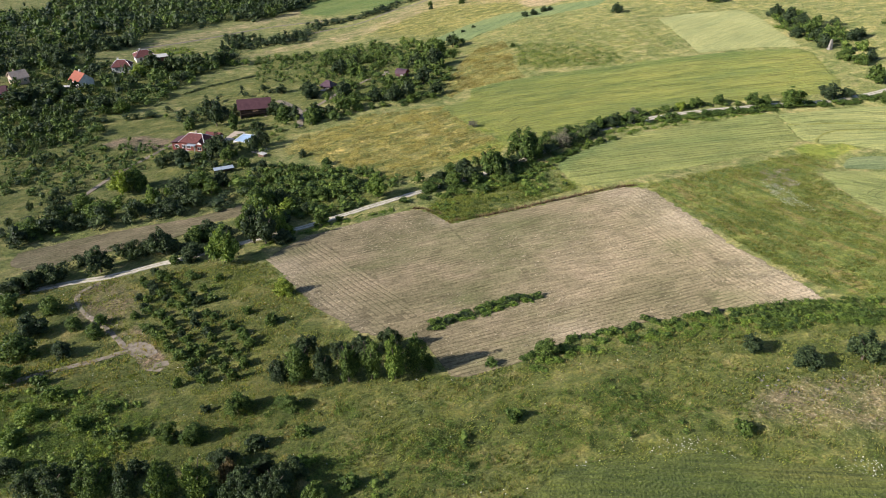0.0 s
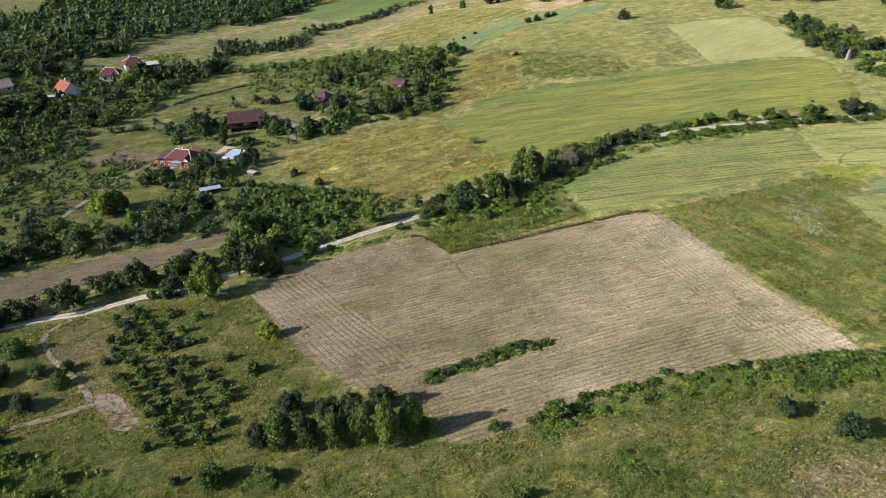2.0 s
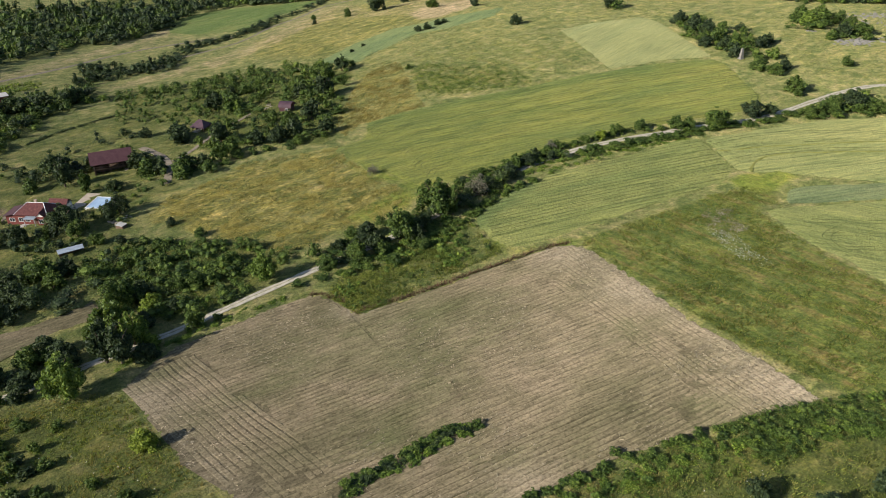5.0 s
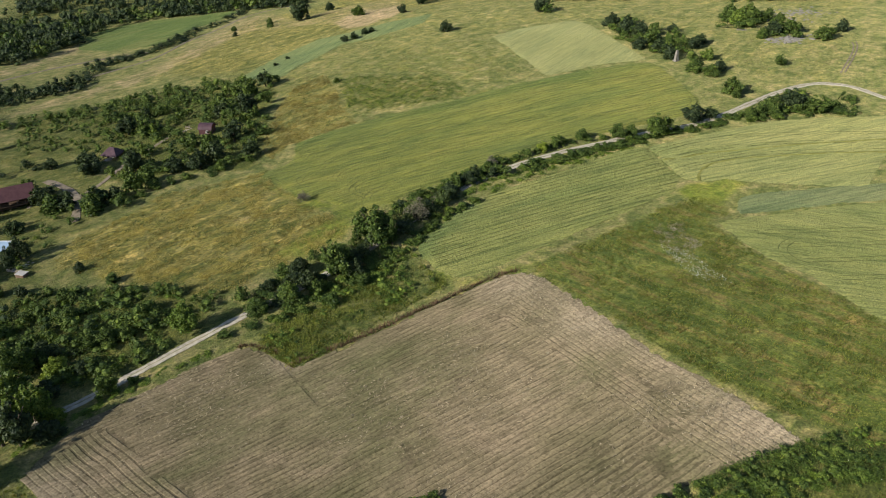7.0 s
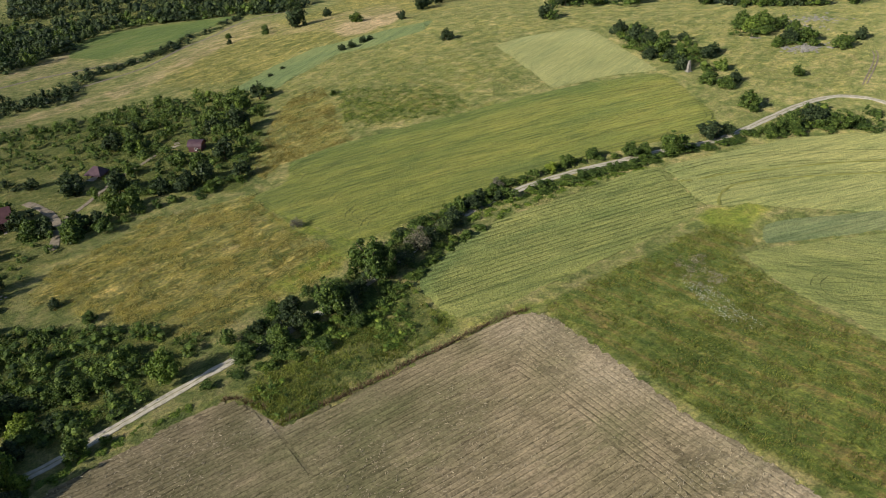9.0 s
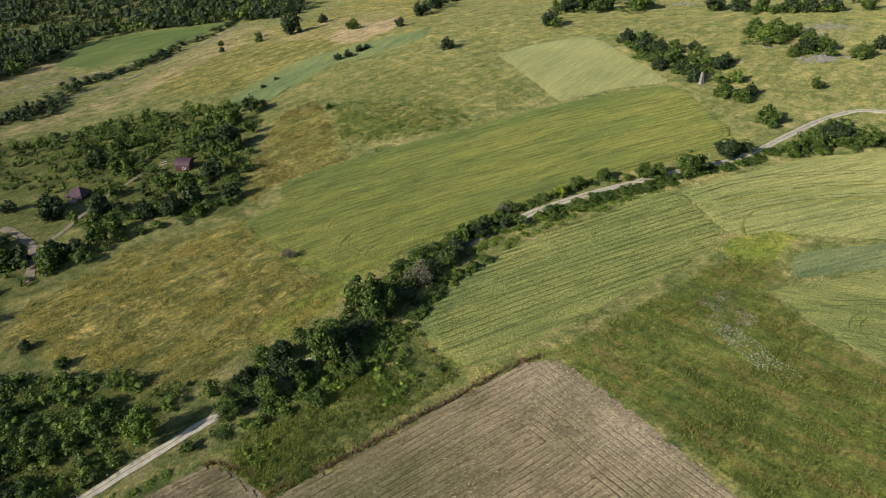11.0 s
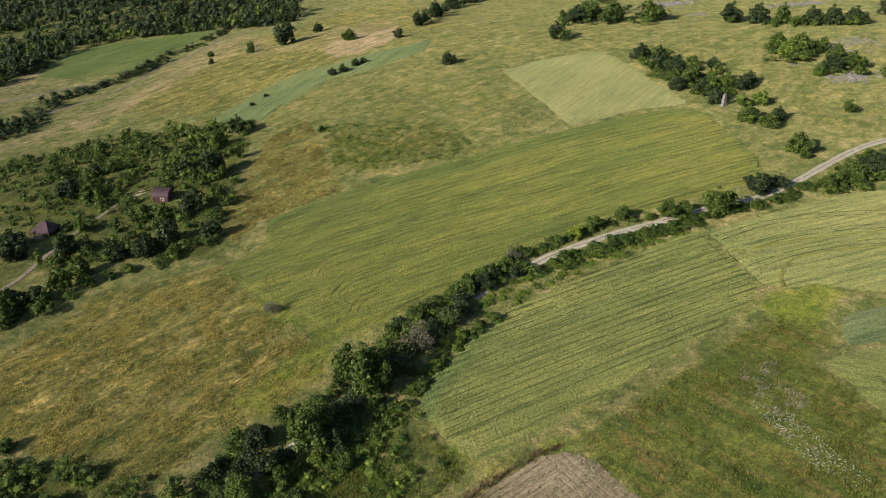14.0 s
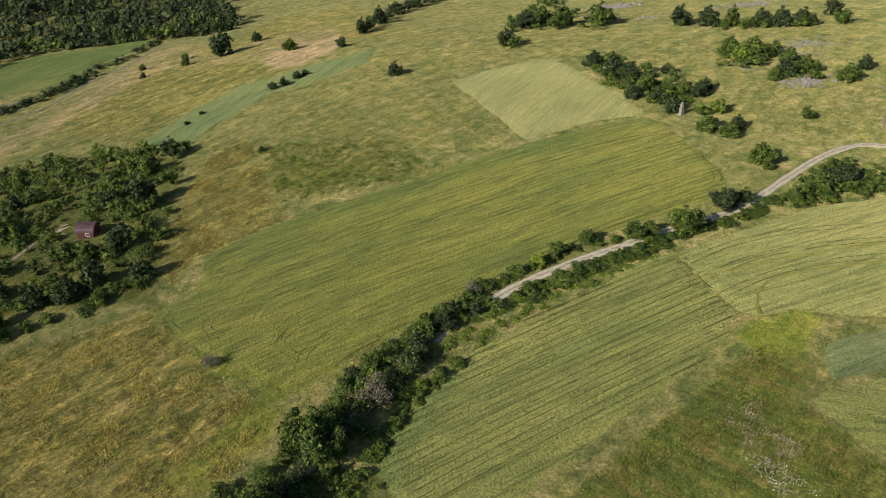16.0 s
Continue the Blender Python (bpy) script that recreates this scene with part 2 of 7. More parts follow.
SAND_LOW = [(-122.1, 390.8), (-107.2, 412.9), (-85.3, 435.2), (-67.0, 450.3), (-42.3, 487.9), (-13.4, 525.1), (-1.6, 524.3), (-32.9, 459.6),
    (-57.1, 426.4), (-81.1, 411.8), (-103.4, 396.9)]
SAND_HILL = [(-49.3, 497.1), (-38.9, 523.6), (-16.3, 587.3), (10.1, 596.4), (24.4, 531.6), (64.4, 558.4), (100.9, 573.9), (88.2, 492.9),
    (68.2, 461.0), (48.2, 470.9), (22.6, 489.6), (-4.8, 510.8), (-29.9, 482.5)]
COPSE_TOP = [(138.4, 410.9), (150.1, 435.9), (185.4, 492.9), (233.4, 564.4), (252.5, 570.1), (214.1, 502.4), (213.7, 441.1), (204.5, 422.0),
    (178.0, 419.9), (163.2, 424.1), (145.3, 408.6)]
COPSE_QUARRY_A = [(202.4, 351.5), (214.7, 362.3), (230.8, 367.3), (234.4, 351.7), (223.9, 340.6), (210.6, 338.3), (203.2, 344.9)]
COPSE_QUARRY_B = [(220.5, 410.5), (234.9, 422.8), (251.8, 405.5), (280.5, 384.4), (274.5, 373.9), (242.4, 389.4), (220.5, 403.9)]
COPSE_QUARRY_C = [(208.4, 325.7), (218.7, 332.9), (230.0, 331.4), (224.6, 322.4), (213.8, 321.2)]
COPSE_BEND = [(151.7, 253.5), (161.7, 259.5), (174.0, 265.1), (185.8, 265.3), (194.3, 259.8), (201.4, 253.4), (190.4, 243.3), (178.0, 245.6),
    (163.9, 247.8), (153.7, 250.1)]
EDGING = [(-32.9, 329.9), (-26.3, 325.6)]
WOOD_FILL_C = [(-193.1, 459.1), (-184.7, 467.3), (-174.9, 489.9), (-153.8, 515.1), (-135.5, 536.8), (-124.7, 570.4), (-121.1, 613.2),
    (-112.8, 666.1), (-118.3, 718.1), (-196.2, 755.2), (-264.4, 675.8), (-248.9, 576.7)]
BANK_WEEDS = [(28.1, 106.2), (34.0, 108.9), (48.0, 113.6), (61.6, 116.7), (74.7, 117.9), (85.4, 117.9), (91.8, 117.1), (84.5, 108.2),
    (71.1, 107.2), (56.9, 105.4), (42.6, 101.8), (32.3, 99.9), (23.7, 101.9)]
CUT_STRIP = [(-7.1, 218.3), (1.8, 227.6), (11.1, 233.9), (14.5, 230.2), (4.0, 220.5), (-3.0, 214.0)]
CUT_GOLD = [(-2.0, 213.6), (5.0, 220.0), (15.5, 229.0), (20.7, 224.3), (19.3, 219.8), (5.0, 208.2)]
GREY_WEEDS = [(93.0, 195.3), (100.1, 193.0), (99.5, 185.6), (92.4, 179.2), (87.9, 184.0), (89.4, 190.7)]
TREES_STRIP = [(42.8, 419.4, 4.0, 5.4, 'd'), (47.6, 419.9, 4.5, 5.9, 'd'), (54.1, 426.4, 4.1, 5.5, 'd'), (58.1, 428.8, 3.3, 4.4, 'd'),
    (13.8, 409.0, 2.3, 3.1, 'd'), (7.7, 401.0, 2.3, 3.1, 'd'), (59.4, 490.1, 7.2, 9.6, 'm'), (9.2, 532.4, 4.4, 5.5, 'm'),
    (-13.0, 528.9, 4.1, 5.4, 'm'), (31.1, 352.1, 2.7, 3.6, 'm')]
TREES_GARDEN = [(-90.7, 270.5, 12.4, 8.3, 'd'), (-81.6, 262.1, 9.5, 6.4, 'm'), (-79.2, 232.9, 10.4, 10.4, 'd'), (-74.7, 229.0, 6.5, 6.3, 'm'),
    (-92.8, 230.2, 5.9, 6.3, 'd'), (-84.4, 233.2, 3.7, 4.1, 'm'), (-69.9, 280.9, 7.2, 8.1, 'd'), (-67.2, 236.1, 8.1, 5.8, 'd'),
    (-60.0, 306.8, 7.5, 10.1, 'd'), (-51.3, 268.9, 7.2, 9.6, 'm'), (-40.7, 273.9, 9.3, 7.2, 'm'), (-37.8, 281.5, 7.0, 7.8, 'm'),
    (-101.0, 270.2, 5.5, 7.3, 'm'), (-72.4, 260.4, 5.3, 7.1, 'd'), (-67.3, 221.3, 4.6, 6.1, 'm'), (-60.8, 219.7, 3.4, 4.5, 'd'),
    (-48.6, 227.2, 3.1, 4.1, 'd'), (-39.2, 216.5, 3.4, 4.5, 'm'), (-48.8, 211.8, 4.4, 5.3, 'm'), (-54.4, 207.6, 4.3, 5.7, 'm')]
TREES_BANK = [(-52.4, 183.7, 8.4, 8.3, 'm'), (-66.4, 159.2, 3.3, 4.4, 'd'), (-63.1, 168.7, 5.2, 7.0, 'd'), (-79.6, 207.0, 5.3, 7.1, 'd'), (-83.5, 202.5, 5.2, 6.9, 'd'),
    (-71.5, 199.0, 5.1, 6.8, 'm'), (-39.9, 189.1, 4.4, 5.9, 'm')]
FLOWER_BAND = [(87.5, 186.8), (93.0, 180.0), (92.4, 172.3), (93.6, 164.5), (88.3, 163.5), (86.9, 173.2)]
DARK_MEADOW = [(86.9, 197.3), (101.4, 204.1), (114.0, 202.4), (112.9, 195.6), (103.1, 192.0), (90.9, 192.1)]
RED_PATCH = [(-12.7, 243.1), (-6.3, 243.7), (-3.1, 237.8), (-7.7, 233.7)]
HEDGE_EDGE = [(-45.9, 158.6), (-41.8, 162.7), (-35.8, 166.8), (-29.3, 170.6), (-22.4, 173.7), (-15.2, 176.4)]
TREES_FARWEST = [(-98.5, 133.3, 6.1, 8.2, 'm'), (-87.4, 122.8, 6.3, 8.5, 'd'), (-85.5, 114.3, 6.7, 8.9, 'm'), (-79.0, 123.7, 3.9, 5.2, 'm'),
    (-88.0, 132.3, 4.9, 6.5, 'm'), (-72.6, 120.6, 3.7, 4.9, 'm'), (-76.2, 113.0, 4.3, 5.8, 'd'), (-82.2, 104.7, 4.7, 6.3, 'm'),
    (-75.3, 103.3, 3.1, 4.2, 'm'), (-73.8, 125.4, 3.1, 4.1, 'm'), (-58.3, 93.1, 2.9, 3.8, 'm'), (-70.8, 91.8, 4.3, 5.7, 'l'),
    (-60.4, 89.0, 3.5, 4.7, 'l'), (-70.5, 85.9, 4.1, 5.5, 'l'), (-52.1, 85.4, 3.4, 4.5, 'm'), (-69.8, 97.9, 3.7, 5.0, 'l'),
    (-35.8, 120.5, 3.1, 4.1, 'm'), (-52.8, 142.5, 2.4, 3.2, 'm'), (-41.8, 125.5, 2.3, 3.1, 'm')]
TRACK_EAST = [(212.9, 229.3), (209.0, 249.6), (206.8, 266.1), (201.3, 270.8), (196.6, 273.4), (186.3, 272.3), (178.2, 269.8), (166.6, 265.3),
    (152.2, 259.0), (141.2, 254.9), (134.3, 253.7), (124.5, 252.7), (114.0, 252.5), (106.5, 250.4), (96.8, 249.2), (88.8, 247.7),
    (80.8, 245.9), (72.8, 243.2), (65.0, 240.0), (57.2, 236.2), (51.9, 232.7)]
TRACK_WEST = [(48.2, 230.1), (38.1, 221.9), (28.8, 213.8), (18.2, 204.8), (7.6, 197.6), (-0.9, 192.9), (-8.7, 188.4), (-13.0, 185.9),
    (-18.0, 182.6), (-23.8, 179.1), (-28.3, 176.0), (-35.9, 171.2), (-39.7, 169.0), (-56.8, 160.7), (-65.8, 155.5), (-71.7, 153.6),
    (-81.0, 148.5), (-90.1, 146.9), (-100.8, 143.3), (-117.8, 139.4)]
LANE_HOUSE = [(-118.4, 195.3), (-115.4, 199.9), (-112.0, 223.9), (-106.6, 238.1), (-102.1, 251.6)]
LANE_BARN = [(-73.4, 302.6), (-66.7, 294.8), (-60.0, 283.2), (-57.9, 274.2), (-56.4, 261.0), (-57.6, 260.9)]
LANE_SHED = [(-58.2, 281.8), (-53.2, 289.9), (-47.3, 307.2), (-39.6, 318.9), (-35.6, 326.3)]
FIELD_PATH = [(-92.0, 102.0), (-82.0, 105.0), (-78.7, 106.8), (-73.6, 108.8), (-68.1, 110.7), (-63.0, 113.8), (-59.5, 113.5)]
ORCHARD_PATH = [(-63.5, 114.4), (-70.6, 122.5), (-79.8, 130.5), (-86.0, 138.6), (-85.5, 142.4), (-82.6, 145.7)]
GULLY = [(-61.8, 111.9), (-56.1, 104.3), (-51.1, 99.5), (-45.4, 93.4), (-41.8, 90.1)]
DITCH_TRACK = [(-105.4, 448.4), (-93.9, 460.1), (-74.0, 475.2), (-54.5, 490.1),
    (-41.3, 531.0), (-23.5, 550.2), (-7.8, 591.8), (10.4, 605.0), (29.4, 612.8)]
PALE_LANE = [(-180.8, 419.3), (-155.2, 452.3), (-128.3, 501.7), (-92.5, 518.8), (-60.0, 512.8)]
LOOP_TRACK = [(212.5, 278.3), (226.8, 291.2), (236.7, 300.9), (240.6, 306.8)]
TREES_ROAD = [(9.1, 243.2, 3.8, 5.1, 'g'), (58.4, 238.9, 4.6, 6.1, 'd'), (63.1, 238.2, 3.4, 4.6, 'd')]
TREES_EAST = [(83.2, 249.8, 3.9, 5.1, 'y'), (77.5, 248.9, 3.2, 4.2, 'm'), (89.1, 252.4, 4.4, 5.8, 'm'), (98.0, 254.5, 4.4, 5.9, 'm'),
    (109.4, 252.6, 5.5, 7.4, 'm'), (114.1, 252.3, 4.5, 6.0, 'm'), (122.2, 250.1, 8.3, 11.0, 'm'), (138.3, 256.6, 6.9, 9.3, 'd'),
    (144.9, 257.4, 4.7, 6.3, 'd'), (165.5, 254.4, 7.1, 9.4, 'm'), (174.1, 255.7, 8.3, 11.1, 'd'), (178.2, 249.6, 7.0, 9.4, 'm'),
    (163.4, 274.2, 7.0, 9.3, 'm'), (157.1, 253.1, 4.7, 6.2, 'm'), (65.0, 245.2, 4.1, 5.5, 'g')]
TREES_HILL = [(89.9, 399.4, 6.4, 8.1, 'd'), (28.1, 519.3, 14.7, 16.1, 'd'), (48.4, 545.1, 6.6, 8.8, 'd'), (9.2, 513.4, 5.3, 5.8, 'm'),
    (-11.7, 506.7, 3.5, 4.5, 'd'), (82.3, 470.6, 6.2, 6.8, 'd'), (99.3, 502.9, 9.7, 8.9, 'd'), (116.8, 536.7, 12.0, 11.2, 'd'),
    (141.0, 589.0, 8.4, 9.1, 'd'), (160.3, 609.1, 8.5, 11.4, 'd'), (144.3, 415.4, 8.9, 9.8, 'd'), (168.2, 447.4, 10.1, 13.5, 'd'),
    (181.5, 459.7, 10.5, 14.0, 'm'), (185.3, 445.5, 12.2, 16.2, 'm'), (201.9, 436.4, 12.1, 16.1, 'm'), (230.3, 413.6, 10.6, 13.0, 'd'),
    (238.9, 404.2, 10.5, 12.8, 'd'), (246.2, 397.9, 10.7, 10.1, 'm')]
TREES_MONUMENT = [(160.5, 366.8, 7.3, 9.7, 'd'), (162.4, 355.0, 8.4, 10.4, 'd'), (164.9, 347.0, 8.2, 10.2, 'd'), (163.4, 335.1, 8.9, 9.8, 'm'),
    (156.7, 331.5, 6.0, 7.7, 'd'), (162.2, 324.2, 7.1, 9.5, 'd'), (162.0, 315.5, 6.7, 7.4, 'd'), (177.4, 323.6, 6.5, 8.7, 'd'),
    (182.7, 327.9, 5.2, 6.9, 'd'), (175.3, 309.7, 5.5, 7.3, 'l'), (172.0, 296.6, 5.4, 7.0, 'd'), (163.4, 298.9, 6.5, 8.7, 'm'),
    (166.1, 292.8, 5.8, 7.7, 'm'), (164.9, 275.5, 6.6, 8.8, 'm'), (197.0, 294.5, 4.7, 6.3, 'm'), (180.7, 347.8, 4.7, 6.3, 'd'),
    (169.0, 311.6, 4.1, 5.5, 'm'), (162.8, 270.8, 3.6, 4.7, 'm')]
TREES_QUARRY = [(214.4, 356.1, 8.9, 11.0, 'm'), (220.2, 350.0, 9.7, 13.0, 'm'), (227.8, 348.1, 6.9, 8.7, 'm'), (213.7, 348.4, 8.0, 10.7, 'l'),
    (217.7, 328.3, 7.6, 10.1, 'd'), (225.9, 327.6, 7.6, 10.2, 'm'), (232.4, 314.4, 7.4, 9.9, 'm'), (246.1, 320.9, 6.1, 8.2, 'd'),
    (257.7, 391.4, 9.4, 12.5, 'd'), (264.5, 386.8, 10.2, 12.4, 'd'), (272.1, 381.6, 9.3, 12.4, 'd'), (298.7, 393.4, 9.7, 10.4, 'd'),
    (288.6, 376.3, 7.4, 9.9, 'm'), (228.6, 339.7, 6.4, 8.5, 'm'), (212.3, 327.9, 4.6, 6.1, 'm'), (223.2, 320.5, 4.5, 6.0, 'm')]
TREES_FIELD = [(-35.6, 133.3, 4.4, 5.2, 'y'), (-65.3, 164.2, 5.5, 7.3, 'm'), (-72.7, 159.7, 7.8, 7.9, 'd'), (-85.2, 151.4, 7.6, 8.5, 'd'), (-81.0, 160.2, 4.3, 5.8, 'd'),
    (-76.7, 160.5, 4.3, 5.8, 'd'), (-63.3, 153.7, 4.2, 5.6, 'd'), (-95.0, 147.5, 5.1, 6.8, 'd'), (-99.1, 144.6, 5.0, 6.7, 'd'), (-102.0, 142.2, 5.0, 6.6, 'd'),
    (-67.4, 153.1, 2.9, 3.9, 'm')]
TREES_COPSE = [(-25.8, 98.4, 9.4, 7.3, 'm'), (-21.2, 98.1, 8.0, 5.8, 'd'), (-16.6, 97.6, 8.6, 5.8, 'm'), (-12.7, 98.1, 9.3, 5.8, 'm'),
    (-8.6, 97.6, 9.9, 5.8, 'l'), (-5.2, 99.5, 8.7, 5.9, 'm'), (-15.6, 106.2, 4.8, 5.2, 'd'), (-10.3, 107.3, 5.6, 4.7, 'd'),
    (-19.6, 105.3, 4.5, 4.1, 'd'), (-25.9, 107.4, 4.8, 5.2, 'd'), (-2.8, 100.2, 4.0, 3.0, 'm'), (-28.8, 98.6, 5.9, 4.9, 'd')]
TREES_SOUTH = [(-56.1, 72.3, 8.0, 7.2, 'd'), (-50.0, 72.1, 7.9, 6.4, 'm'), (-44.1, 70.1, 9.5, 6.3, 'd'), (-38.9, 69.3, 10.5, 6.6, 'm'),
    (-34.2, 69.9, 9.6, 6.2, 'm'), (-30.3, 72.4, 6.5, 4.8, 'b'), (-26.3, 75.1, 4.2, 3.7, 'd'), (-61.1, 73.8, 5.4, 5.7, 'd'),
    (-39.7, 83.5, 4.6, 5.2, 'm'), (-44.2, 84.5, 4.3, 5.0, 'm'), (-34.4, 90.8, 5.0, 5.4, 'm'), (-26.2, 90.8, 3.6, 5.0, 'm'),
    (-22.0, 83.6, 2.6, 3.5, 'm'), (-25.0, 69.0, 5.4, 5.4, 'd'), (-17.7, 68.7, 4.1, 4.6, 'm'), (-13.2, 70.7, 2.9, 3.9, 'm'),
    (-20.5, 75.4, 3.1, 4.1, 'l'), (-40.3, 91.5, 1.9, 2.3, 'd'), (-28.1, 70.0, 7.3, 6.2, 'd'), (-23.2, 69.9, 6.6, 5.4, 'd'),
    (-21.9, 73.8, 4.8, 4.8, 'd'), (-32.8, 76.7, 4.8, 5.0, 'd'), (-29.1, 81.2, 3.2, 4.3, 'd'), (-55.3, 78.3, 3.2, 4.3, 'm'),
    (-45.8, 76.9, 3.4, 4.2, 'd'), (-67.4, 78.9, 3.9, 5.2, 'd')]
TREES_SLOPE = [(52.9, 100.2, 4.5, 4.4, 'd'), (60.3, 94.9, 4.6, 6.0, 'd'), (69.8, 96.2, 6.8, 7.0, 'd'), (74.9, 94.7, 6.6, 5.5, 'd'),
    (18.0, 102.2, 4.1, 5.4, 'm'), (43.5, 78.5, 2.8, 3.7, 'm'), (8.2, 99.9, 2.2, 3.0, 'm'), (10.9, 84.1, 2.9, 3.9, 'm')]
TREES_HOUSE = [(-96.4, 282.2, 10.5, 10.3, 'd'), (-65.9, 240.7, 8.5, 6.4, 'd'), (-61.6, 309.8, 6.5, 8.6, 'd'), (-90.7, 229.4, 7.5, 6.9, 'd'),
    (-97.1, 227.9, 5.0, 6.7, 'd'), (-83.6, 232.5, 4.3, 4.3, 'm'), (-75.9, 203.6, 8.3, 10.4, 'm'), (-70.2, 205.7, 6.3, 7.0, 'd'),
    (-86.7, 191.5, 9.5, 7.0, 'l'), (-101.0, 205.4, 9.6, 9.6, 'y'), (-98.9, 185.9, 7.2, 8.1, 'm'), (-114.4, 186.5, 7.1, 9.0, 'd'),
    (-109.2, 193.5, 6.6, 8.4, 'm'), (-104.9, 180.8, 5.5, 7.2, 'd'), (-115.2, 175.1, 5.8, 7.8, 'm'), (-89.5, 187.8, 4.9, 6.5, 'd')]
TREES_WEST = [(-77.9, 193.1, 7.5, 9.9, 'd'), (-79.9, 186.7, 6.1, 8.1, 'd'), (-99.2, 207.7, 9.5, 10.6, 'm'), (-60.8, 272.9, 6.6, 8.8, 'd'),
    (-51.4, 270.6, 7.4, 9.8, 'd'), (-45.9, 271.8, 5.8, 7.7, 'd'), (-76.5, 292.5, 6.2, 8.2, 'm'), (-154.8, 355.3, 7.5, 9.8, 'y'),
    (-138.1, 295.4, 7.2, 9.5, 'm'), (-148.8, 300.5, 8.2, 10.9, 'd'), (-162.1, 305.3, 9.2, 12.2, 'd'), (-176.5, 314.3, 11.3, 15.0, 'd'),
    (-184.1, 309.2, 9.3, 12.4, 'd'), (-189.8, 305.6, 10.1, 13.5, 'd'), (-200.5, 370.9, 10.9, 14.5, 'd'), (-181.1, 363.8, 5.7, 7.2, 'd'),
    (-152.6, 368.5, 10.8, 14.4, 'd'), (-140.8, 368.1, 9.7, 12.9, 'd'), (-130.9, 374.0, 9.8, 13.1, 'd'), (-120.6, 379.8, 10.0, 13.3, 'd')]
TREES_SHED = [(-59.0, 300.9, 7.8, 9.8, 'd'), (-64.4, 272.6, 7.1, 9.5, 'm'), (-52.1, 264.6, 6.4, 8.5, 'm'), (-74.1, 315.0, 4.9, 6.5, 'd'),
    (-43.2, 294.4, 9.8, 8.8, 'd'), (-51.4, 339.7, 9.4, 9.2, 'd'), (-43.6, 334.4, 8.4, 8.1, 'm'), (-25.8, 309.1, 6.3, 8.5, 'm'),
    (-29.5, 286.9, 6.8, 8.6, 'd'), (-21.6, 284.9, 7.7, 8.6, 'd'), (-15.8, 288.9, 8.6, 9.6, 'd'), (-10.7, 305.7, 9.4, 9.3, 'd'),
    (-5.1, 286.6, 7.2, 7.0, 'd'), (-15.3, 338.0, 7.5, 8.3, 'd'), (-6.0, 332.2, 11.4, 10.2, 'd'), (-9.3, 366.6, 6.8, 9.1, 'm'),
    (2.3, 369.1, 8.5, 8.3, 'd'), (-18.1, 304.5, 6.5, 8.4, 'm'), (-46.6, 359.2, 5.9, 6.6, 'd'), (-4.8, 359.0, 8.1, 8.9, 'm')]
HEDGE_TRACK_N = [(-8.8, 195.5), (-3.0, 199.6), (5.6, 204.2), (16.1, 208.7), (25.1, 215.9), (34.9, 223.7), (45.3, 230.9), (58.0, 237.4),
    (66.9, 240.2)]
HEDGE_TRACK_S = [(-9.2, 184.2), (-4.3, 187.6), (2.5, 190.6), (9.5, 192.5), (19.8, 198.6), (28.5, 205.1)]
HEDGE_EAST_N = [(48.0, 235.4), (59.1, 240.6), (69.4, 245.5), (81.8, 250.2), (95.4, 252.8), (106.1, 251.5)]
HEDGE_BEND = [(154.9, 250.7), (166.8, 252.0), (177.5, 250.0), (188.7, 245.6)]
HEDGE_PLOUGH_S = [(-106.5, 143.4), (-99.9, 146.8), (-95.5, 152.0), (-93.2, 156.3), (-84.9, 157.6), (-76.4, 158.5), (-66.7, 160.1), (-56.4, 160.0)]
HEDGE_PLOUGH_N = [(-117.2, 167.7), (-110.5, 179.2), (-99.1, 179.4), (-91.4, 184.6), (-79.9, 185.0), (-68.0, 189.7), (-60.3, 192.4)]
HEDGE_NORTH_A = [(-186.2, 286.1), (-175.6, 293.3), (-150.2, 274.7), (-135.7, 284.2), (-116.4, 289.6), (-90.0, 280.8)]
HEDGE_NORTH_B = [(-131.5, 325.7), (-134.0, 357.1), (-117.8, 380.9), (-96.8, 381.5), (-71.0, 389.8), (-44.3, 398.0), (-9.9, 382.5), (7.8, 377.1)]
HEDGE_LANE = [(-137.6, 452.3), (-119.3, 435.2), (-98.7, 434.4), (-89.0, 455.4), (-87.9, 491.6), (-66.5, 502.5), (-38.5, 542.3)]
HEDGE_DITCH = [(-98.6, 474.6), (-85.5, 493.4), (-70.3, 501.6), (-55.7, 522.1),
    (-42.2, 540.5), (-40.6, 568.0), (-26.1, 567.3), (-15.0, 593.3), (-4.6, 624.4)]
HEDGE_RIDGE = [(99.5, 503.7), (119.5, 547.5), (150.1, 594.4), (186.0, 631.7)]
HEDGE_SLOPE = [(14.2, 100.7), (21.8, 105.2), (30.6, 108.8), (39.5, 111.1), (55.2, 114.1), (71.1, 114.0), (81.9, 110.9), (94.9, 110.1)]
HEDGE_BARN = [(-48.2, 261.5), (-41.8, 269.4), (-34.7, 275.7), (-21.9, 279.5), (-5.0, 283.7)]
HEDGE_STRIP = [(-2.6, 115.1), (1.3, 117.5), (7.0, 120.2), (13.6, 124.3), (18.3, 124.9)]

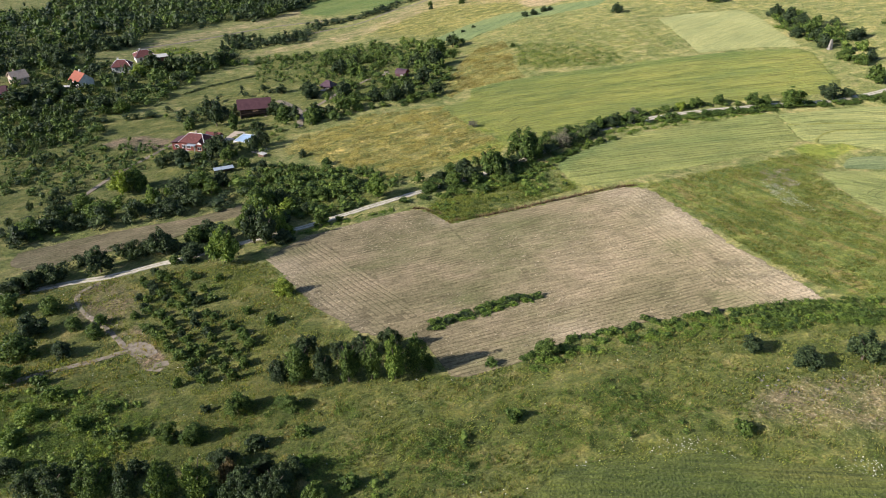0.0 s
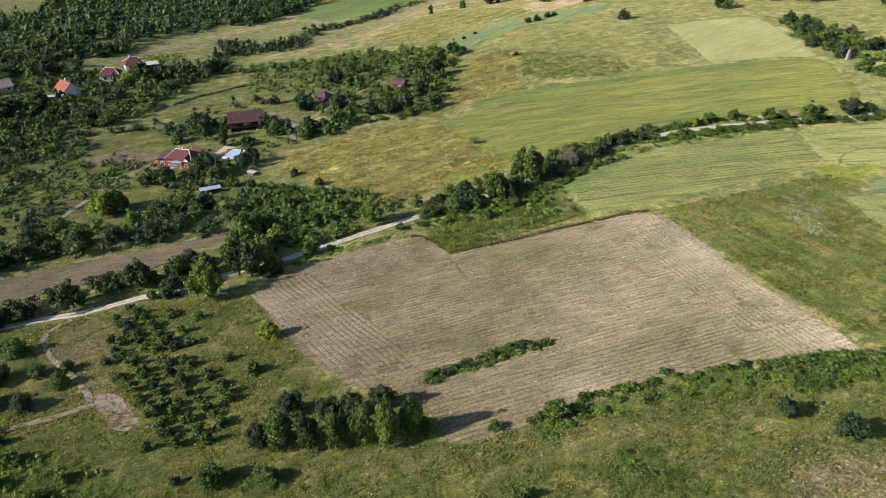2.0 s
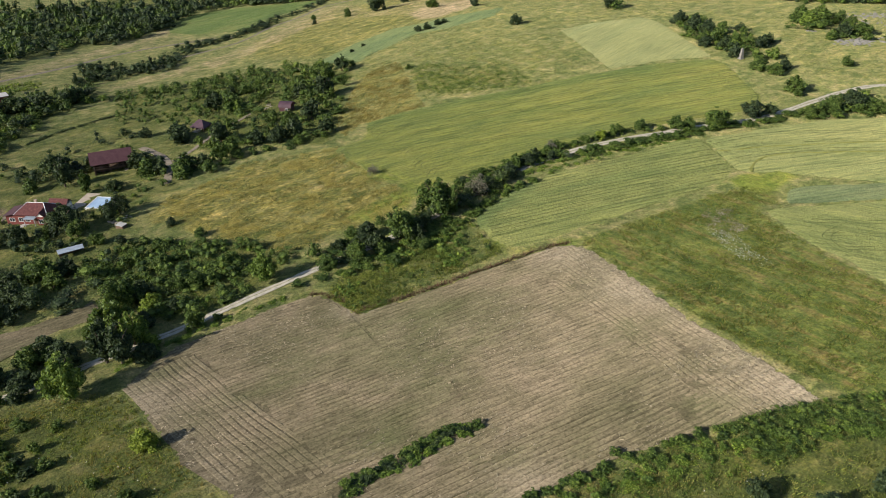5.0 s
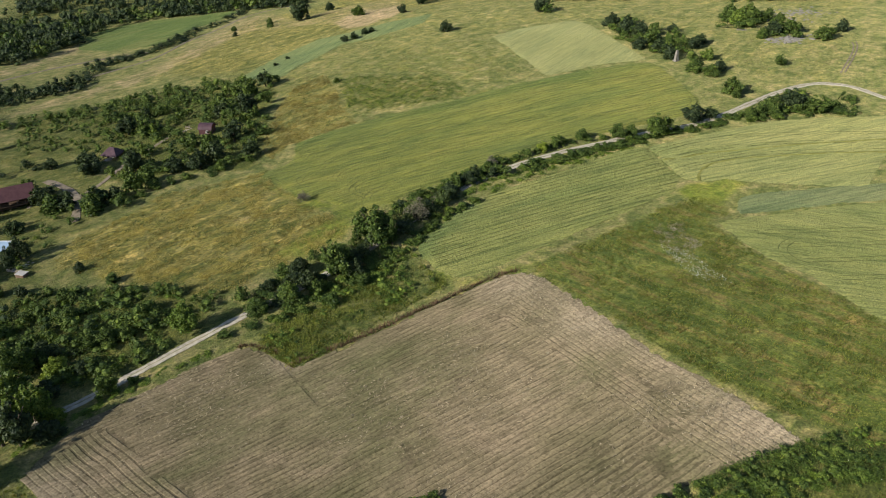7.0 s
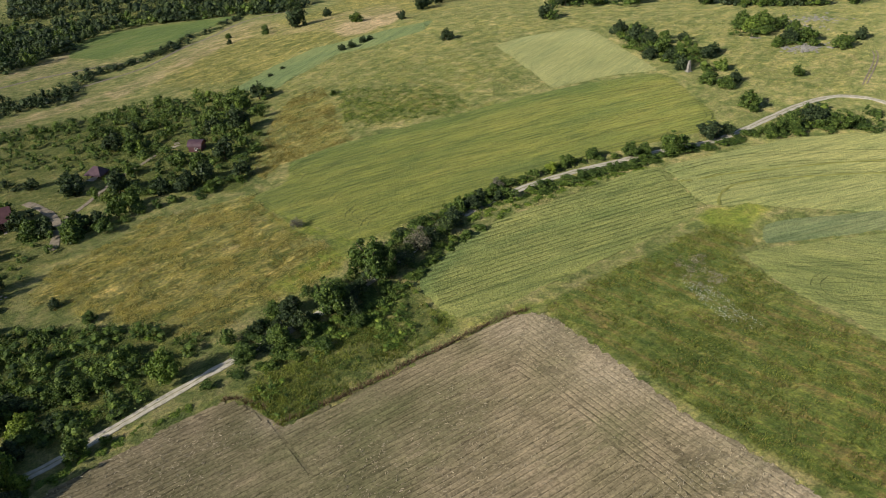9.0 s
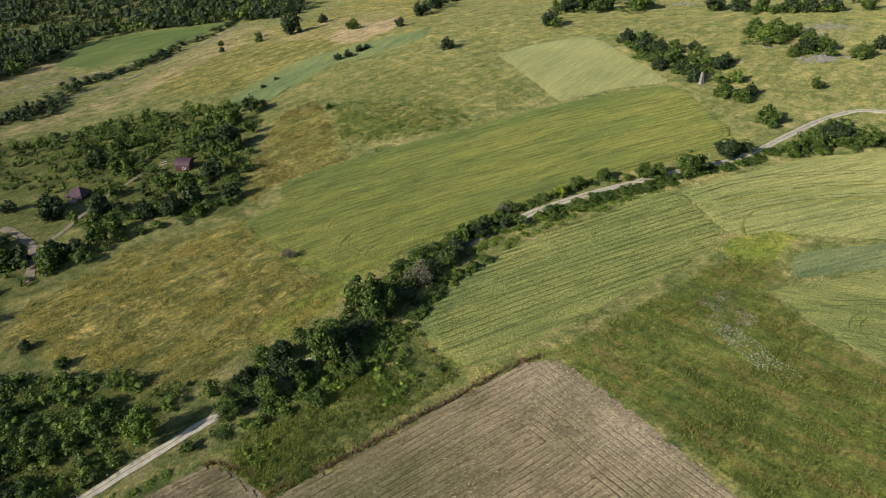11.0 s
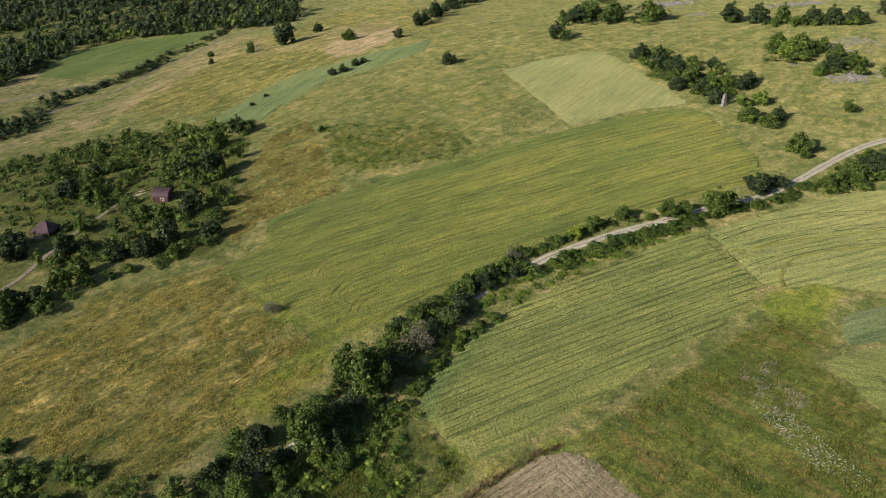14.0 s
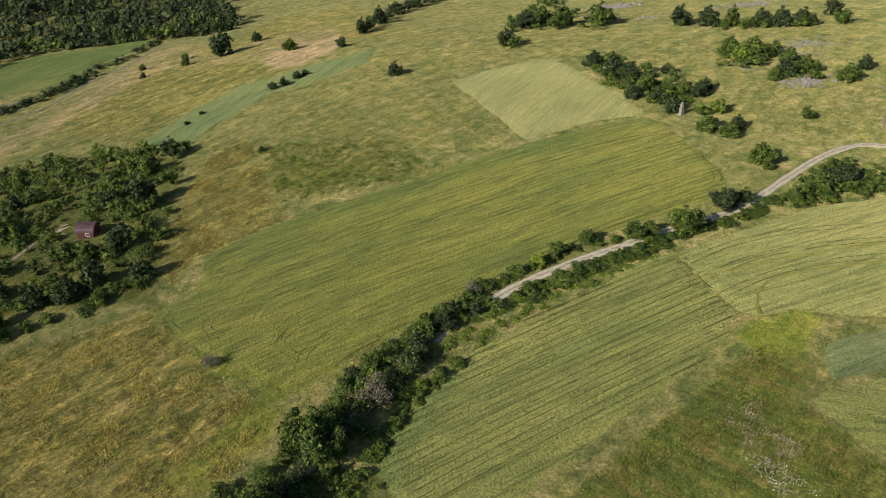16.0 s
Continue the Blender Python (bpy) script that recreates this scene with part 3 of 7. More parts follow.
WOOD_EDGE = [(-148.8, 544.9), (-132.0, 546.7), (-118.4, 564.9), (-116.9, 605.5), (-102.7, 638.3), (-70.4, 645.8), (-31.6, 635.1), (-8.4, 623.5),
    (21.6, 605.1), (46.9, 616.6), (43.2, 645.3), (-8.9, 658.0), (-70.4, 681.7), (-126.6, 668.0), (-154.9, 633.7), (-178.9, 622.7)]
VINES = [(-168.4, 412.2), (-161.0, 405.0), (-151.3, 407.2), (-145.7, 413.9), (-148.8, 425.6), (-163.0, 424.6)]
LAWN_DITCH = [(-120.0, 322.8), (-114.9, 332.0), (-106.5, 340.1), (-97.9, 349.5), (-94.0, 351.0)]
SAND_HAY = [(-136.1, 540.4), (-111.9, 563.5), (-88.9, 541.5), (-56.5, 529.1), (-66.5, 514.8), (-92.9, 502.7), (-117.8, 494.2)]
TREES_TRACK = [(-47.2, 187.2, 5.8, 7.9, 'd'), (-38.5, 179.6, 3.6, 5.6, 'd'), (-44.7, 174.0, 4.5, 6.3, 'd'), (-41.9, 165.8, 4.1, 5.7, 'y'), (-41.8, 161.2, 4.5, 6.7, 'd'), (-36.4, 189.0, 5.0, 6.7, 'm'), (-29.2, 197.5, 4.1, 7.1, 'm'), (-32.3, 189.2, 3.7, 5.7, 'm'), (-46.5, 202.1, 4.5, 7.2, 'm'),
    (-19.7, 186.8, 9.0, 6.9, 'l'), (-44.1, 180.9, 5.1, 7.0, 'y'), (-33.5, 170.5, 5.2, 5.8, 'm'), (-28.9, 172.1, 2.1, 2.9, 'm'), (-37.8, 179.7, 3.5, 5.1, 'm'),
    (-28.0, 179.5, 2.3, 3.2, 'd'), (-50.2, 171.4, 11.0, 11.1, 'm'), (-45.2, 167.2, 9.5, 8.2, 'l'), (-53.9, 151.7, 11.4, 8.7, 'l'), (-57.8, 163.9, 6.7, 9.7, 'd'),
    (-49.5, 162.1, 12.5, 9.0, 'd'), (-45.9, 160.3, 11.5, 8.5, 'd'), (-55.0, 171.7, 5.1, 4.8, 'm'), (-64.7, 157.0, 3.9, 4.2, 'd'), (-61.8, 166.0, 4.2, 5.8, 'm'),
    (24.2, 210.8, 12.0, 11.8, 'm'), (28.2, 208.4, 8.5, 4.8, 'm'), (36.9, 219.5, 7.5, 9.0, 'g'), (44.1, 226.5, 3.7, 5.4, 'g'), (13.4, 199.1, 10.0, 10.0, 'm'),
    (4.7, 201.9, 5.5, 5.9, 'd'), (1.8, 190.3, 6.2, 7.4, 'm'), (-2.3, 197.8, 3.2, 4.6, 'd'), (39.5, 229.7, 4.6, 5.7, 'm'), (35.0, 228.1, 2.7, 5.1, 'd'),
    (49.2, 233.0, 3.4, 6.0, 'd'), (55.4, 236.2, 4.3, 6.8, 'd'), (8.6, 192.0, 4.5, 5.0, 'm'), (17.4, 196.2, 5.5, 4.7, 'd'), (-4.7, 188.6, 4.2, 5.3, 'm'),
    (18.7, 191.6, 3.5, 4.1, 'm'), (11.0, 185.8, 3.2, 4.4, 'm')]

# ---- materials ----
def ramp(nt, fac, stops):
    node = nt.nodes.new("ShaderNodeValToRGB")
    els = node.color_ramp.elements
    while len(els) < len(stops):
        els.new(0.5)
    for e, (pos, col) in zip(els, stops):
        e.position, e.color = pos, (*col, 1)
    nt.links.new(fac, node.inputs[0])
    return node.outputs[0]


def noise_node(nt, coord, scale, detail=3.0, rough=0.6, distort=0.0):
    node = nt.nodes.new("ShaderNodeTexNoise")
    node.inputs["Scale"].default_value = scale
    node.inputs["Detail"].default_value = detail
    node.inputs["Roughness"].default_value = rough
    node.inputs["Distortion"].default_value = distort
    nt.links.new(coord, node.inputs["Vector"])
    return node.outputs[0]


def mix(nt, fac, a, b, mode="MIX"):
    node = nt.nodes.new("ShaderNodeMix")
    node.data_type, node.blend_type = "RGBA", mode
    for sock, v in ((node.inputs[0], fac), (node.inputs[6], a), (node.inputs[7], b)):
        if hasattr(v, "default_value"):
            nt.links.new(v, sock)
        else:
            sock.default_value = v if isinstance(v, (int, float)) else (*v, 1)
    return node.outputs[2]


def maths(nt, op, a, b=0.0, clamp=False):
    node = nt.nodes.new("ShaderNodeMath")
    node.operation, node.use_clamp = op, clamp
    for sock, v in zip(node.inputs, (a, b)):
        if hasattr(v, "default_value"):
            nt.links.new(v, sock)
        else:
            sock.default_value = v
    return node.outputs[0]


def blank(name, rough=0.9, spec=0.15):
    m = bpy.data.materials.new(name)
    m.use_nodes = True
    b = m.node_tree.nodes["Principled BSDF"]
    b.inputs["Roughness"].default_value = rough
    b.inputs["Specular IOR Level"].default_value = spec
    return m, m.node_tree, b


def fuzzy(b, sheen=0.12):
    """The matt, downy look of many upright stalks, plus sheen in place of haze."""
    b.inputs["Diffuse Roughness"].default_value = 1.0
    b.inputs["Sheen Weight"].default_value = sheen
    b.inputs["Sheen Roughness"].default_value = 0.45
    # grazing tint pales far slopes, standing in for haze
    b.inputs["Sheen Tint"].default_value = (0.94, 1.0, 0.54, 1)


def place(nt, angle=0.0, stretch=(1, 1, 1)):
    """World position, turned about z and stretched."""
    geo = nt.nodes.new("ShaderNodeNewGeometry")
    if not angle and stretch == (1, 1, 1):
        return geo.outputs["Position"]
    node = nt.nodes.new("ShaderNodeMapping")
    node.vector_type = "POINT"
    node.inputs["Rotation"].default_value = (0, 0, -angle)
    nt.links.new(geo.outputs["Position"], node.inputs["Vector"])
    again = nt.nodes.new("ShaderNodeMapping")
    again.inputs["Scale"].default_value = stretch
    nt.links.new(node.outputs[0], again.inputs["Vector"])
    return again.outputs[0]


def bumped(nt, b, value, strength, distance):
    node = nt.nodes.new("ShaderNodeBump")
    node.inputs["Strength"].default_value, node.inputs["Distance"].default_value = strength, distance
    nt.links.new(value, node.inputs["Height"])
    nt.links.new(node.outputs[0], b.inputs["Normal"])


def attribute(nt, name):
    node = nt.nodes.new("ShaderNodeAttribute")
    node.attribute_name = name
    return node.outputs["Fac"]


def ground_material():
    m, nt, b = blank("meadow_ground", 0.95, 0.08)
    fuzzy(b)
    p = place(nt)
    big, mid, fine = noise_node(nt, p, 0.035, 4, 0.6), noise_node(nt, p, 0.22, 4, 0.65, 0.4), noise_node(nt, p, 1.6, 4, 0.75)
    drift = noise_node(nt, place(nt, radians(30), (0.35, 1, 1)), 0.26, 5, 0.68, 0.9)
    slant = noise_node(nt, place(nt, radians(-64), (0.14, 1, 1)), 0.34, 5, 0.7, 0.4)
    grass = ramp(nt, mid, [(0.30, (0.066, 0.098, 0.025)), (0.43, (0.130, 0.161, 0.046)), (0.55, (0.206, 0.213, 0.076)), (0.70, (0.325, 0.290, 0.132))])
    lush = ramp(nt, mid, [(0.28, (0.038, 0.057, 0.012)), (0.43, (0.076, 0.100, 0.020)), (0.57, (0.118, 0.136, 0.031)), (0.74, (0.18, 0.168, 0.050))])
    straw = ramp(nt, drift, [(0.28, (0.075, 0.100, 0.018)), (0.42, (0.138, 0.150, 0.034)), (0.56, (0.208, 0.200, 0.058)), (0.72, (0.33, 0.300, 0.118))])
    plume = noise_node(nt, place(nt, radians(20), (0.6, 1, 1)), 0.42, 5, 0.68, 1.6)
    straw = mix(nt, 0.85, straw, ramp(nt, plume, [(0.38, (0.48, 0.55, 0.48)), (0.5, (1.0, 1.0, 1.0)), (0.60, (1.65, 1.52, 1.35))]), "MULTIPLY")
    soil = ramp(nt, fine, [(0.3, (0.13, 0.095, 0.065)), (0.55, (0.24, 0.185, 0.13)), (0.75, (0.33, 0.27, 0.20))])
    rust = ramp(nt, slant, [(0.32, (0.052, 0.092, 0.016)), (0.45, (0.100, 0.140, 0.026)), (0.54, (0.148, 0.172, 0.040)), (0.61, (0.185, 0.150, 0.050)), (0.67, (0.160, 0.182, 0.046)), (0.76, (0.255, 0.255, 0.088))])
    sand = ramp(nt, drift, [(0.3, (0.22, 0.185, 0.085)), (0.5, (0.36, 0.29, 0.165)), (0.7, (0.47, 0.385, 0.25))])
    gold = ramp(nt, mid, [(0.3, (0.110, 0.165, 0.020)), (0.5, (0.182, 0.222, 0.034)), (0.7, (0.270, 0.270, 0.060))])
    col = grass
    for name, tone, soft in (("lush", lush, 0.9), ("straw", straw, 0.9), ("rust", rust, 0.9), ("gold", gold, 0.9), ("sand", sand, 1.0), ("soil", soil, 1.0)):
        f = maths(nt, "ADD", attribute(nt, name), maths(nt, "MULTIPLY", maths(nt, "SUBTRACT", noise_node(nt, p, 0.14, 5, 0.65, 0.8), 0.5), 1.25))
        f = maths(nt, "MULTIPLY", maths(nt, "SUBTRACT", f, 0.30), 2.2 * soft, True)
        col = mix(nt, f, col, tone)
    flow = maths(nt, "MULTIPLY", attribute(nt, "flower"), maths(nt, "MULTIPLY", maths(nt, "SUBTRACT", fine, 0.56), 8.0, True))
    col = mix(nt, flow, col, (0.62, 0.62, 0.52))
    tuft = noise_node(nt, p, 0.75, 6, 0.8, 0.3)
    col = mix(nt, 1.0, col, ramp(nt, tuft, [(0.32, (0.55, 0.58, 0.52)), (0.5, (1.0, 1.0, 1.0)), (0.68, (1.42, 1.36, 1.25))]), "MULTIPLY")
    col = mix(nt, 0.9, col, ramp(nt, drift, [(0.3, (0.58, 0.68, 0.54)), (0.5, (1.0, 1.0, 1.0)), (0.7, (1.45, 1.33, 1.26))]), "MULTIPLY")
    col = mix(nt, 0.55, col, ramp(nt, big, [(0.3, (0.62, 0.66, 0.60)), (0.7, (1.22, 1.14, 1.12))]), "MULTIPLY")
    col = mix(nt, 0.6, col, ramp(nt, noise_node(nt, p, 2.7, 2, 0.6), [(0.32, (0.50, 0.53, 0.50)), (0.5, (1.0, 1.0, 1.0)), (0.68, (1.45, 1.38, 1.25))]), "MULTIPLY")
    col = mix(nt, 0.75, col, ramp(nt, fine, [(0.3, (0.42, 0.45, 0.42)), (0.5, (1.0, 1.0, 1.0)), (0.72, (1.5, 1.42, 1.28))]), "MULTIPLY")
    col = mix(nt, 1.0, col, (1.25, 1.19, 1.22), "MULTIPLY")
    nt.links.new(col, b.inputs["Base Color"])
    bumped(nt, b, maths(nt, "ADD", tuft, maths(nt, "MULTIPLY", fine, 0.7)), 1.0, 0.7)
    return m


def crop_material(name, low, mid_c, high, angle, rows=0.55, row_depth=0.7, blotch=(0.8, 1.2)):
    """A standing grain crop: sown rows along angle, patches of ripeness, fine ears."""
    m, nt, b = blank(name, 0.9, 0.12)
    fuzzy(b)
    p = place(nt)
    along = place(nt, angle, (0.05, 1, 1))
    wisps = noise_node(nt, along, 1.5, 5, 0.8, 0.25)
    drills = noise_node(nt, place(nt, angle, (0.025, 1, 1)), 1.05, 2, 0.5, 0.3)
    patches = noise_node(nt, place(nt, angle, (0.35, 1, 1)), 0.07, 4, 0.6, 0.5)
    ears = noise_node(nt, p, 2.3, 2, 0.6)
    col = ramp(nt, patches, [(0.32, low), (0.5, mid_c), (0.68, high)])
    bands = noise_node(nt, place(nt, angle, (0.10, 1, 1)), 0.13, 3, 0.55, 0.4)
    cool = maths(nt, "MULTIPLY", maths(nt, "SUBTRACT", bands, 0.50), 4.0, True)
    young = maths(nt, "ADD", maths(nt, "MULTIPLY", cool, 0.55), attribute(nt, "unripe"), True)
    col = mix(nt, young, col, mix(nt, 1.0, col, (0.68, 0.82, 0.84), "MULTIPLY"))
    col = mix(nt, row_depth, col, ramp(nt, wisps, [(0.32, (0.45, 0.52, 0.45)), (0.5, (1.0, 1.0, 1.0)), (0.68, (1.45, 1.36, 1.25))]), "MULTIPLY")
    col = mix(nt, row_depth * 0.85, col, ramp(nt, drills, [(0.36, (0.50, 0.58, 0.50)), (0.46, (0.98, 0.98, 0.98)), (0.62, (1.22, 1.18, 1.12))]), "MULTIPLY")
    col = mix(nt, 0.72, col, ramp(nt, ears, [(0.34, (0.46, 0.50, 0.46)), (0.5, (1.0, 1.0, 1.0)), (0.72, (1.42, 1.36, 1.28))]), "MULTIPLY")
    nt.links.new(col, b.inputs["Base Color"])
    bumped(nt, b, maths(nt, "ADD", wisps, ears), 1.0, 0.5)
    return m


def stubble_material(name, angle, tone=1.0):
    m, nt, b = blank(name, 0.95, 0.1)
    fuzzy(b, 0.03)
    p = place(nt)
    streak = noise_node(nt, place(nt, angle, (0.14, 1, 1)), 1.4, 3, 0.6, 0.3)
    patch, fine = noise_node(nt, p, 0.06, 4, 0.6, 0.6), noise_node(nt, p, 2.2, 3, 0.65)
    col = ramp(nt, patch, [(0.3, tuple(v * tone for v in (0.172, 0.152, 0.082))), (0.5, tuple(v * tone for v in (0.250, 0.208, 0.122))), (0.7, tuple(v * tone for v in (0.340, 0.270, 0.172)))])
    weeds = maths(nt, "MULTIPLY", maths(nt, "SUBTRACT", noise_node(nt, place(nt, angle, (0.5, 1, 1)), 0.045, 5, 0.7), 0.5), 5.0, True)
    col = mix(nt, maths(nt, "MULTIPLY", weeds, 0.75), col, (0.125, 0.135, 0.055))
    bleached = maths(nt, "MULTIPLY", attribute(nt, "bleached"), maths(nt, "ADD", 0.35, noise_node(nt, p, 0.5, 3, 0.6)), True)
    col = mix(nt, bleached, col, (0.42, 0.345, 0.24))
    col = mix(nt, 0.75, col, ramp(nt, streak, [(0.3, (0.55, 0.55, 0.52)), (0.5, (1.0, 1.0, 1.0)), (0.7, (1.35, 1.34, 1.3))]), "MULTIPLY")
    col = mix(nt, 0.8, col, ramp(nt, fine, [(0.34, (0.52, 0.51, 0.48)), (0.5, (1.0, 1.0, 1.0)), (0.74, (1.4, 1.38, 1.34))]), "MULTIPLY")
    nt.links.new(col, b.inputs["Base Color"])
    bumped(nt, b, maths(nt, "ADD", streak, fine), 0.8, 0.13)
    return m


def leaf_material(name, dark, mid_c, light, spread=0.5, through_light=0.22):
    m, nt, b = blank(name, 0.6, 0.25)
    geo, info = nt.nodes.new("ShaderNodeNewGeometry"), nt.nodes.new("ShaderNodeObjectInfo")
    col = ramp(nt, geo.outputs["Random Per Island"], [(0.1, dark), (0.5, mid_c), (0.92, light)])
    tone = maths(nt, "ADD", 0.5, maths(nt, "MULTIPLY", attribute(nt, "tone"), 0.5))
    col = mix(nt, 1.0, col, ramp(nt, tone, [(0.0, (0.58, 0.64, 0.66)), (0.5, (1.0, 1.0, 1.0)), (1.0, (1.34, 1.28, 1.0))]), "MULTIPLY")
    col = mix(nt, spread, col, ramp(nt, info.outputs["Random"], [(0.0, (0.72, 0.80, 0.75)), (0.5, (1, 1, 1)), (1.0, (1.22, 1.20, 0.95))]), "MULTIPLY")
    clump = noise_node(nt, place(nt), 0.35, 3, 0.6)
    col = mix(nt, 0.6, col, ramp(nt, clump, [(0.35, (0.66, 0.70, 0.66)), (0.65, (1.3, 1.25, 1.1))]), "MULTIPLY")
    nt.links.new(col, b.inputs["Base Color"])
    thin, both = nt.nodes.new("ShaderNodeBsdfTranslucent"), nt.nodes.new("ShaderNodeMixShader")
    nt.links.new(mix(nt, 1.0, col, (1.25, 1.2, 0.6), "MULTIPLY"), thin.inputs["Color"])
    both.inputs[0].default_value = through_light
    nt.links.new(b.outputs[0], both.inputs[1])
    nt.links.new(thin.outputs[0], both.inputs[2])
    nt.links.new(both.outputs[0], nt.nodes["Material Output"].inputs["Surface"])
    return m


def plain(name, stops, scale=1.5, rough=0.85, spec=0.2, bump=0.03, metal=0.0):
    m, nt, b = blank(name, rough, spec)
    n = noise_node(nt, place(nt), scale, 4, 0.65)
    nt.links.new(ramp(nt, n, stops), b.inputs["Base Color"])
    b.inputs["Metallic"].default_value = metal
    if bump:
        bumped(nt, b, n, 0.6, bump)
    return m


GROUND = ground_material()
STRAW = stubble_material("mown_straw", radians(22), 0.58)
STRAW_WEST = stubble_material("ploughed_straw", radians(27), 0.75)
SWATH = stubble_material("dry_straw", radians(21), 0.90)
CROPS = {
    "near": crop_material("green_barley", (0.157, 0.190, 0.052), (0.220, 0.240, 0.069), (0.282, 0.285, 0.088), radians(12)),
    "right": crop_material("ripening_barley", (0.219, 0.243, 0.079), (0.281, 0.287, 0.101), (0.343, 0.331, 0.122), radians(3)),
    "teal": crop_material("blue_green_oats", (0.120, 0.160, 0.070), (0.158, 0.193, 0.083), (0.198, 0.216, 0.095), radians(5)),
    "east": crop_material("yellow_green_wheat", (0.165, 0.195, 0.056), (0.213, 0.232, 0.071), (0.261, 0.269, 0.092), radians(-40)),
    "main": crop_material("green_wheat", (0.140, 0.172, 0.038), (0.186, 0.205, 0.040), (0.236, 0.232, 0.050), radians(12), 0.55, 0.8),
    "pale": crop_material("pale_wheat", (0.236, 0.248, 0.096), (0.290, 0.292, 0.114), (0.326, 0.322, 0.138), radians(41), 0.55, 0.4),
    "blue": crop_material("blue_green_rye", (0.140, 0.197, 0.076), (0.182, 0.233, 0.087), (0.218, 0.257, 0.096), radians(52)),
    "hay": crop_material("green_hay", (0.076, 0.128, 0.026), (0.117, 0.174, 0.036), (0.206, 0.215, 0.061), radians(40)),
    "bottom": crop_material("young_wheat", (0.060, 0.084, 0.016), (0.088, 0.108, 0.021), (0.130, 0.130, 0.030), radians(-8)),
}
GRAVEL = plain("pale_gravel", [(0.3, (0.34, 0.30, 0.225)), (0.5, (0.50, 0.45, 0.35)), (0.75, (0.63, 0.575, 0.465))], 0.9)
DIRT = plain("dry_dirt", [(0.3, (0.14, 0.115, 0.08)), (0.5, (0.235, 0.195, 0.14)), (0.75, (0.33, 0.285, 0.215))], 0.8)
GOLDEN = plain("golden_grass", [(0.3, (0.20, 0.21, 0.045)), (0.6, (0.29, 0.285, 0.075))], 0.5)
RUT = plain("crushed_stalks", [(0.3, (0.066, 0.084, 0.024)), (0.6, (0.125, 0.138, 0.042))], 1.0)
LEAVES = {
    "d": leaf_material("dark_leaves", (0.022, 0.038, 0.018), (0.044, 0.070, 0.029), (0.082, 0.114, 0.043)),
    "m": leaf_material("green_leaves", (0.036, 0.064, 0.014), (0.078, 0.126, 0.024), (0.150, 0.205, 0.046)),
    "l": leaf_material("light_leaves", (0.056, 0.098, 0.016), (0.125, 0.192, 0.030), (0.215, 0.280, 0.056)),
    "y": leaf_material("yellow_green_leaves", (0.095, 0.140, 0.016), (0.190, 0.255, 0.030), (0.300, 0.360, 0.060)),
    "g": leaf_material("grey_twigs", (0.09, 0.085, 0.068), (0.165, 0.155, 0.125), (0.26, 0.245, 0.20)),
    "b": leaf_material("withered_leaves", (0.040, 0.035, 0.016), (0.085, 0.065, 0.028), (0.150, 0.110, 0.050)),
}
BLADES = leaf_material("grass_blades", (0.085, 0.122, 0.024), (0.170, 0.205, 0.045), (0.260, 0.268, 0.072), 0.2, 0.5)
DRY_BLADES = leaf_material("dry_grass_blades", (0.175, 0.156, 0.045), (0.26, 0.222, 0.075), (0.36, 0.30, 0.12), 0.2, 0.5)
BARK = plain("bark", [(0.3, (0.06, 0.048, 0.036)), (0.7, (0.15, 0.12, 0.09))], 4.0)


# ---- building blocks ----
def mesh_object(name, verts, faces, material, parent=None, smooth=False):
    me = bpy.data.meshes.new(name)
    me.from_pydata([tuple(v) for v in verts] if not isinstance(verts, np.ndarray) else verts.tolist(), [], faces if not isinstance(faces, np.ndarray) else faces.tolist())
    me.materials.append(material)
    if smooth:
        me.polygons.foreach_set("use_smooth", np.ones(len(me.polygons), bool))
    me.update()
    ob = new(name, me)
    ob.parent = parent
    return ob


def inside(poly, x, y):
    """Which of the points lie in the outline."""
    x, y = np.asarray(x, float), np.asarray(y, float)
    hit = np.zeros(x.shape, bool)
    q = poly[-1]
    for p in poly:
        if p[1] != q[1]:
            hit ^= ((p[1] > y) != (q[1] > y)) & (x < (q[0] - p[0]) * (y - p[1]) / (q[1] - p[1]) + p[0])
        q = p
    return hit


def along(line, step, wobble=0.0, rng=None):
    """Points every step metres along a rounded line, and its directions."""
    pts = np.array(line, float)
    for _ in range(2):
        mid_pts = np.empty((2 * (len(pts) - 1), 2))
        mid_pts[0::2], mid_pts[1::2] = 0.75 * pts[:-1] + 0.25 * pts[1:], 0.25 * pts[:-1] + 0.75 * pts[1:]
        pts = np.vstack([pts[:1], mid_pts, pts[-1:]])
    d = np.r_[0, np.cumsum(np.hypot(*np.diff(pts, axis=0).T))]
    s = np.linspace(0, d[-1], max(2, int(d[-1] / step) + 1))
    out = np.stack([np.interp(s, d, pts[:, 0]), np.interp(s, d, pts[:, 1])], 1)
    if wobble:
        out += rng.normal(0, wobble, out.shape)
    t = np.gradient(out, axis=0)
    return out, t / np.maximum(np.hypot(t[:, 0], t[:, 1]), 1e-6)[:, None]


def outline(poly, step, wobble, rng):
    pts = np.array(list(poly) + [poly[0]], float)
    out = []
    for a, b in zip(pts[:-1], pts[1:]):
        n = max(1, int(np.hypot(*(b - a)) / step))
        out += [a + (b - a) * k / n for k in range(n)]
    out = np.array(out)
    out = 0.25 * np.roll(out, 1, 0) + 0.5 * out + 0.25 * np.roll(out, -1, 0)
    return out + rng.normal(0, wobble, out.shape)


from mathutils.geometry import delaunay_2d_cdt


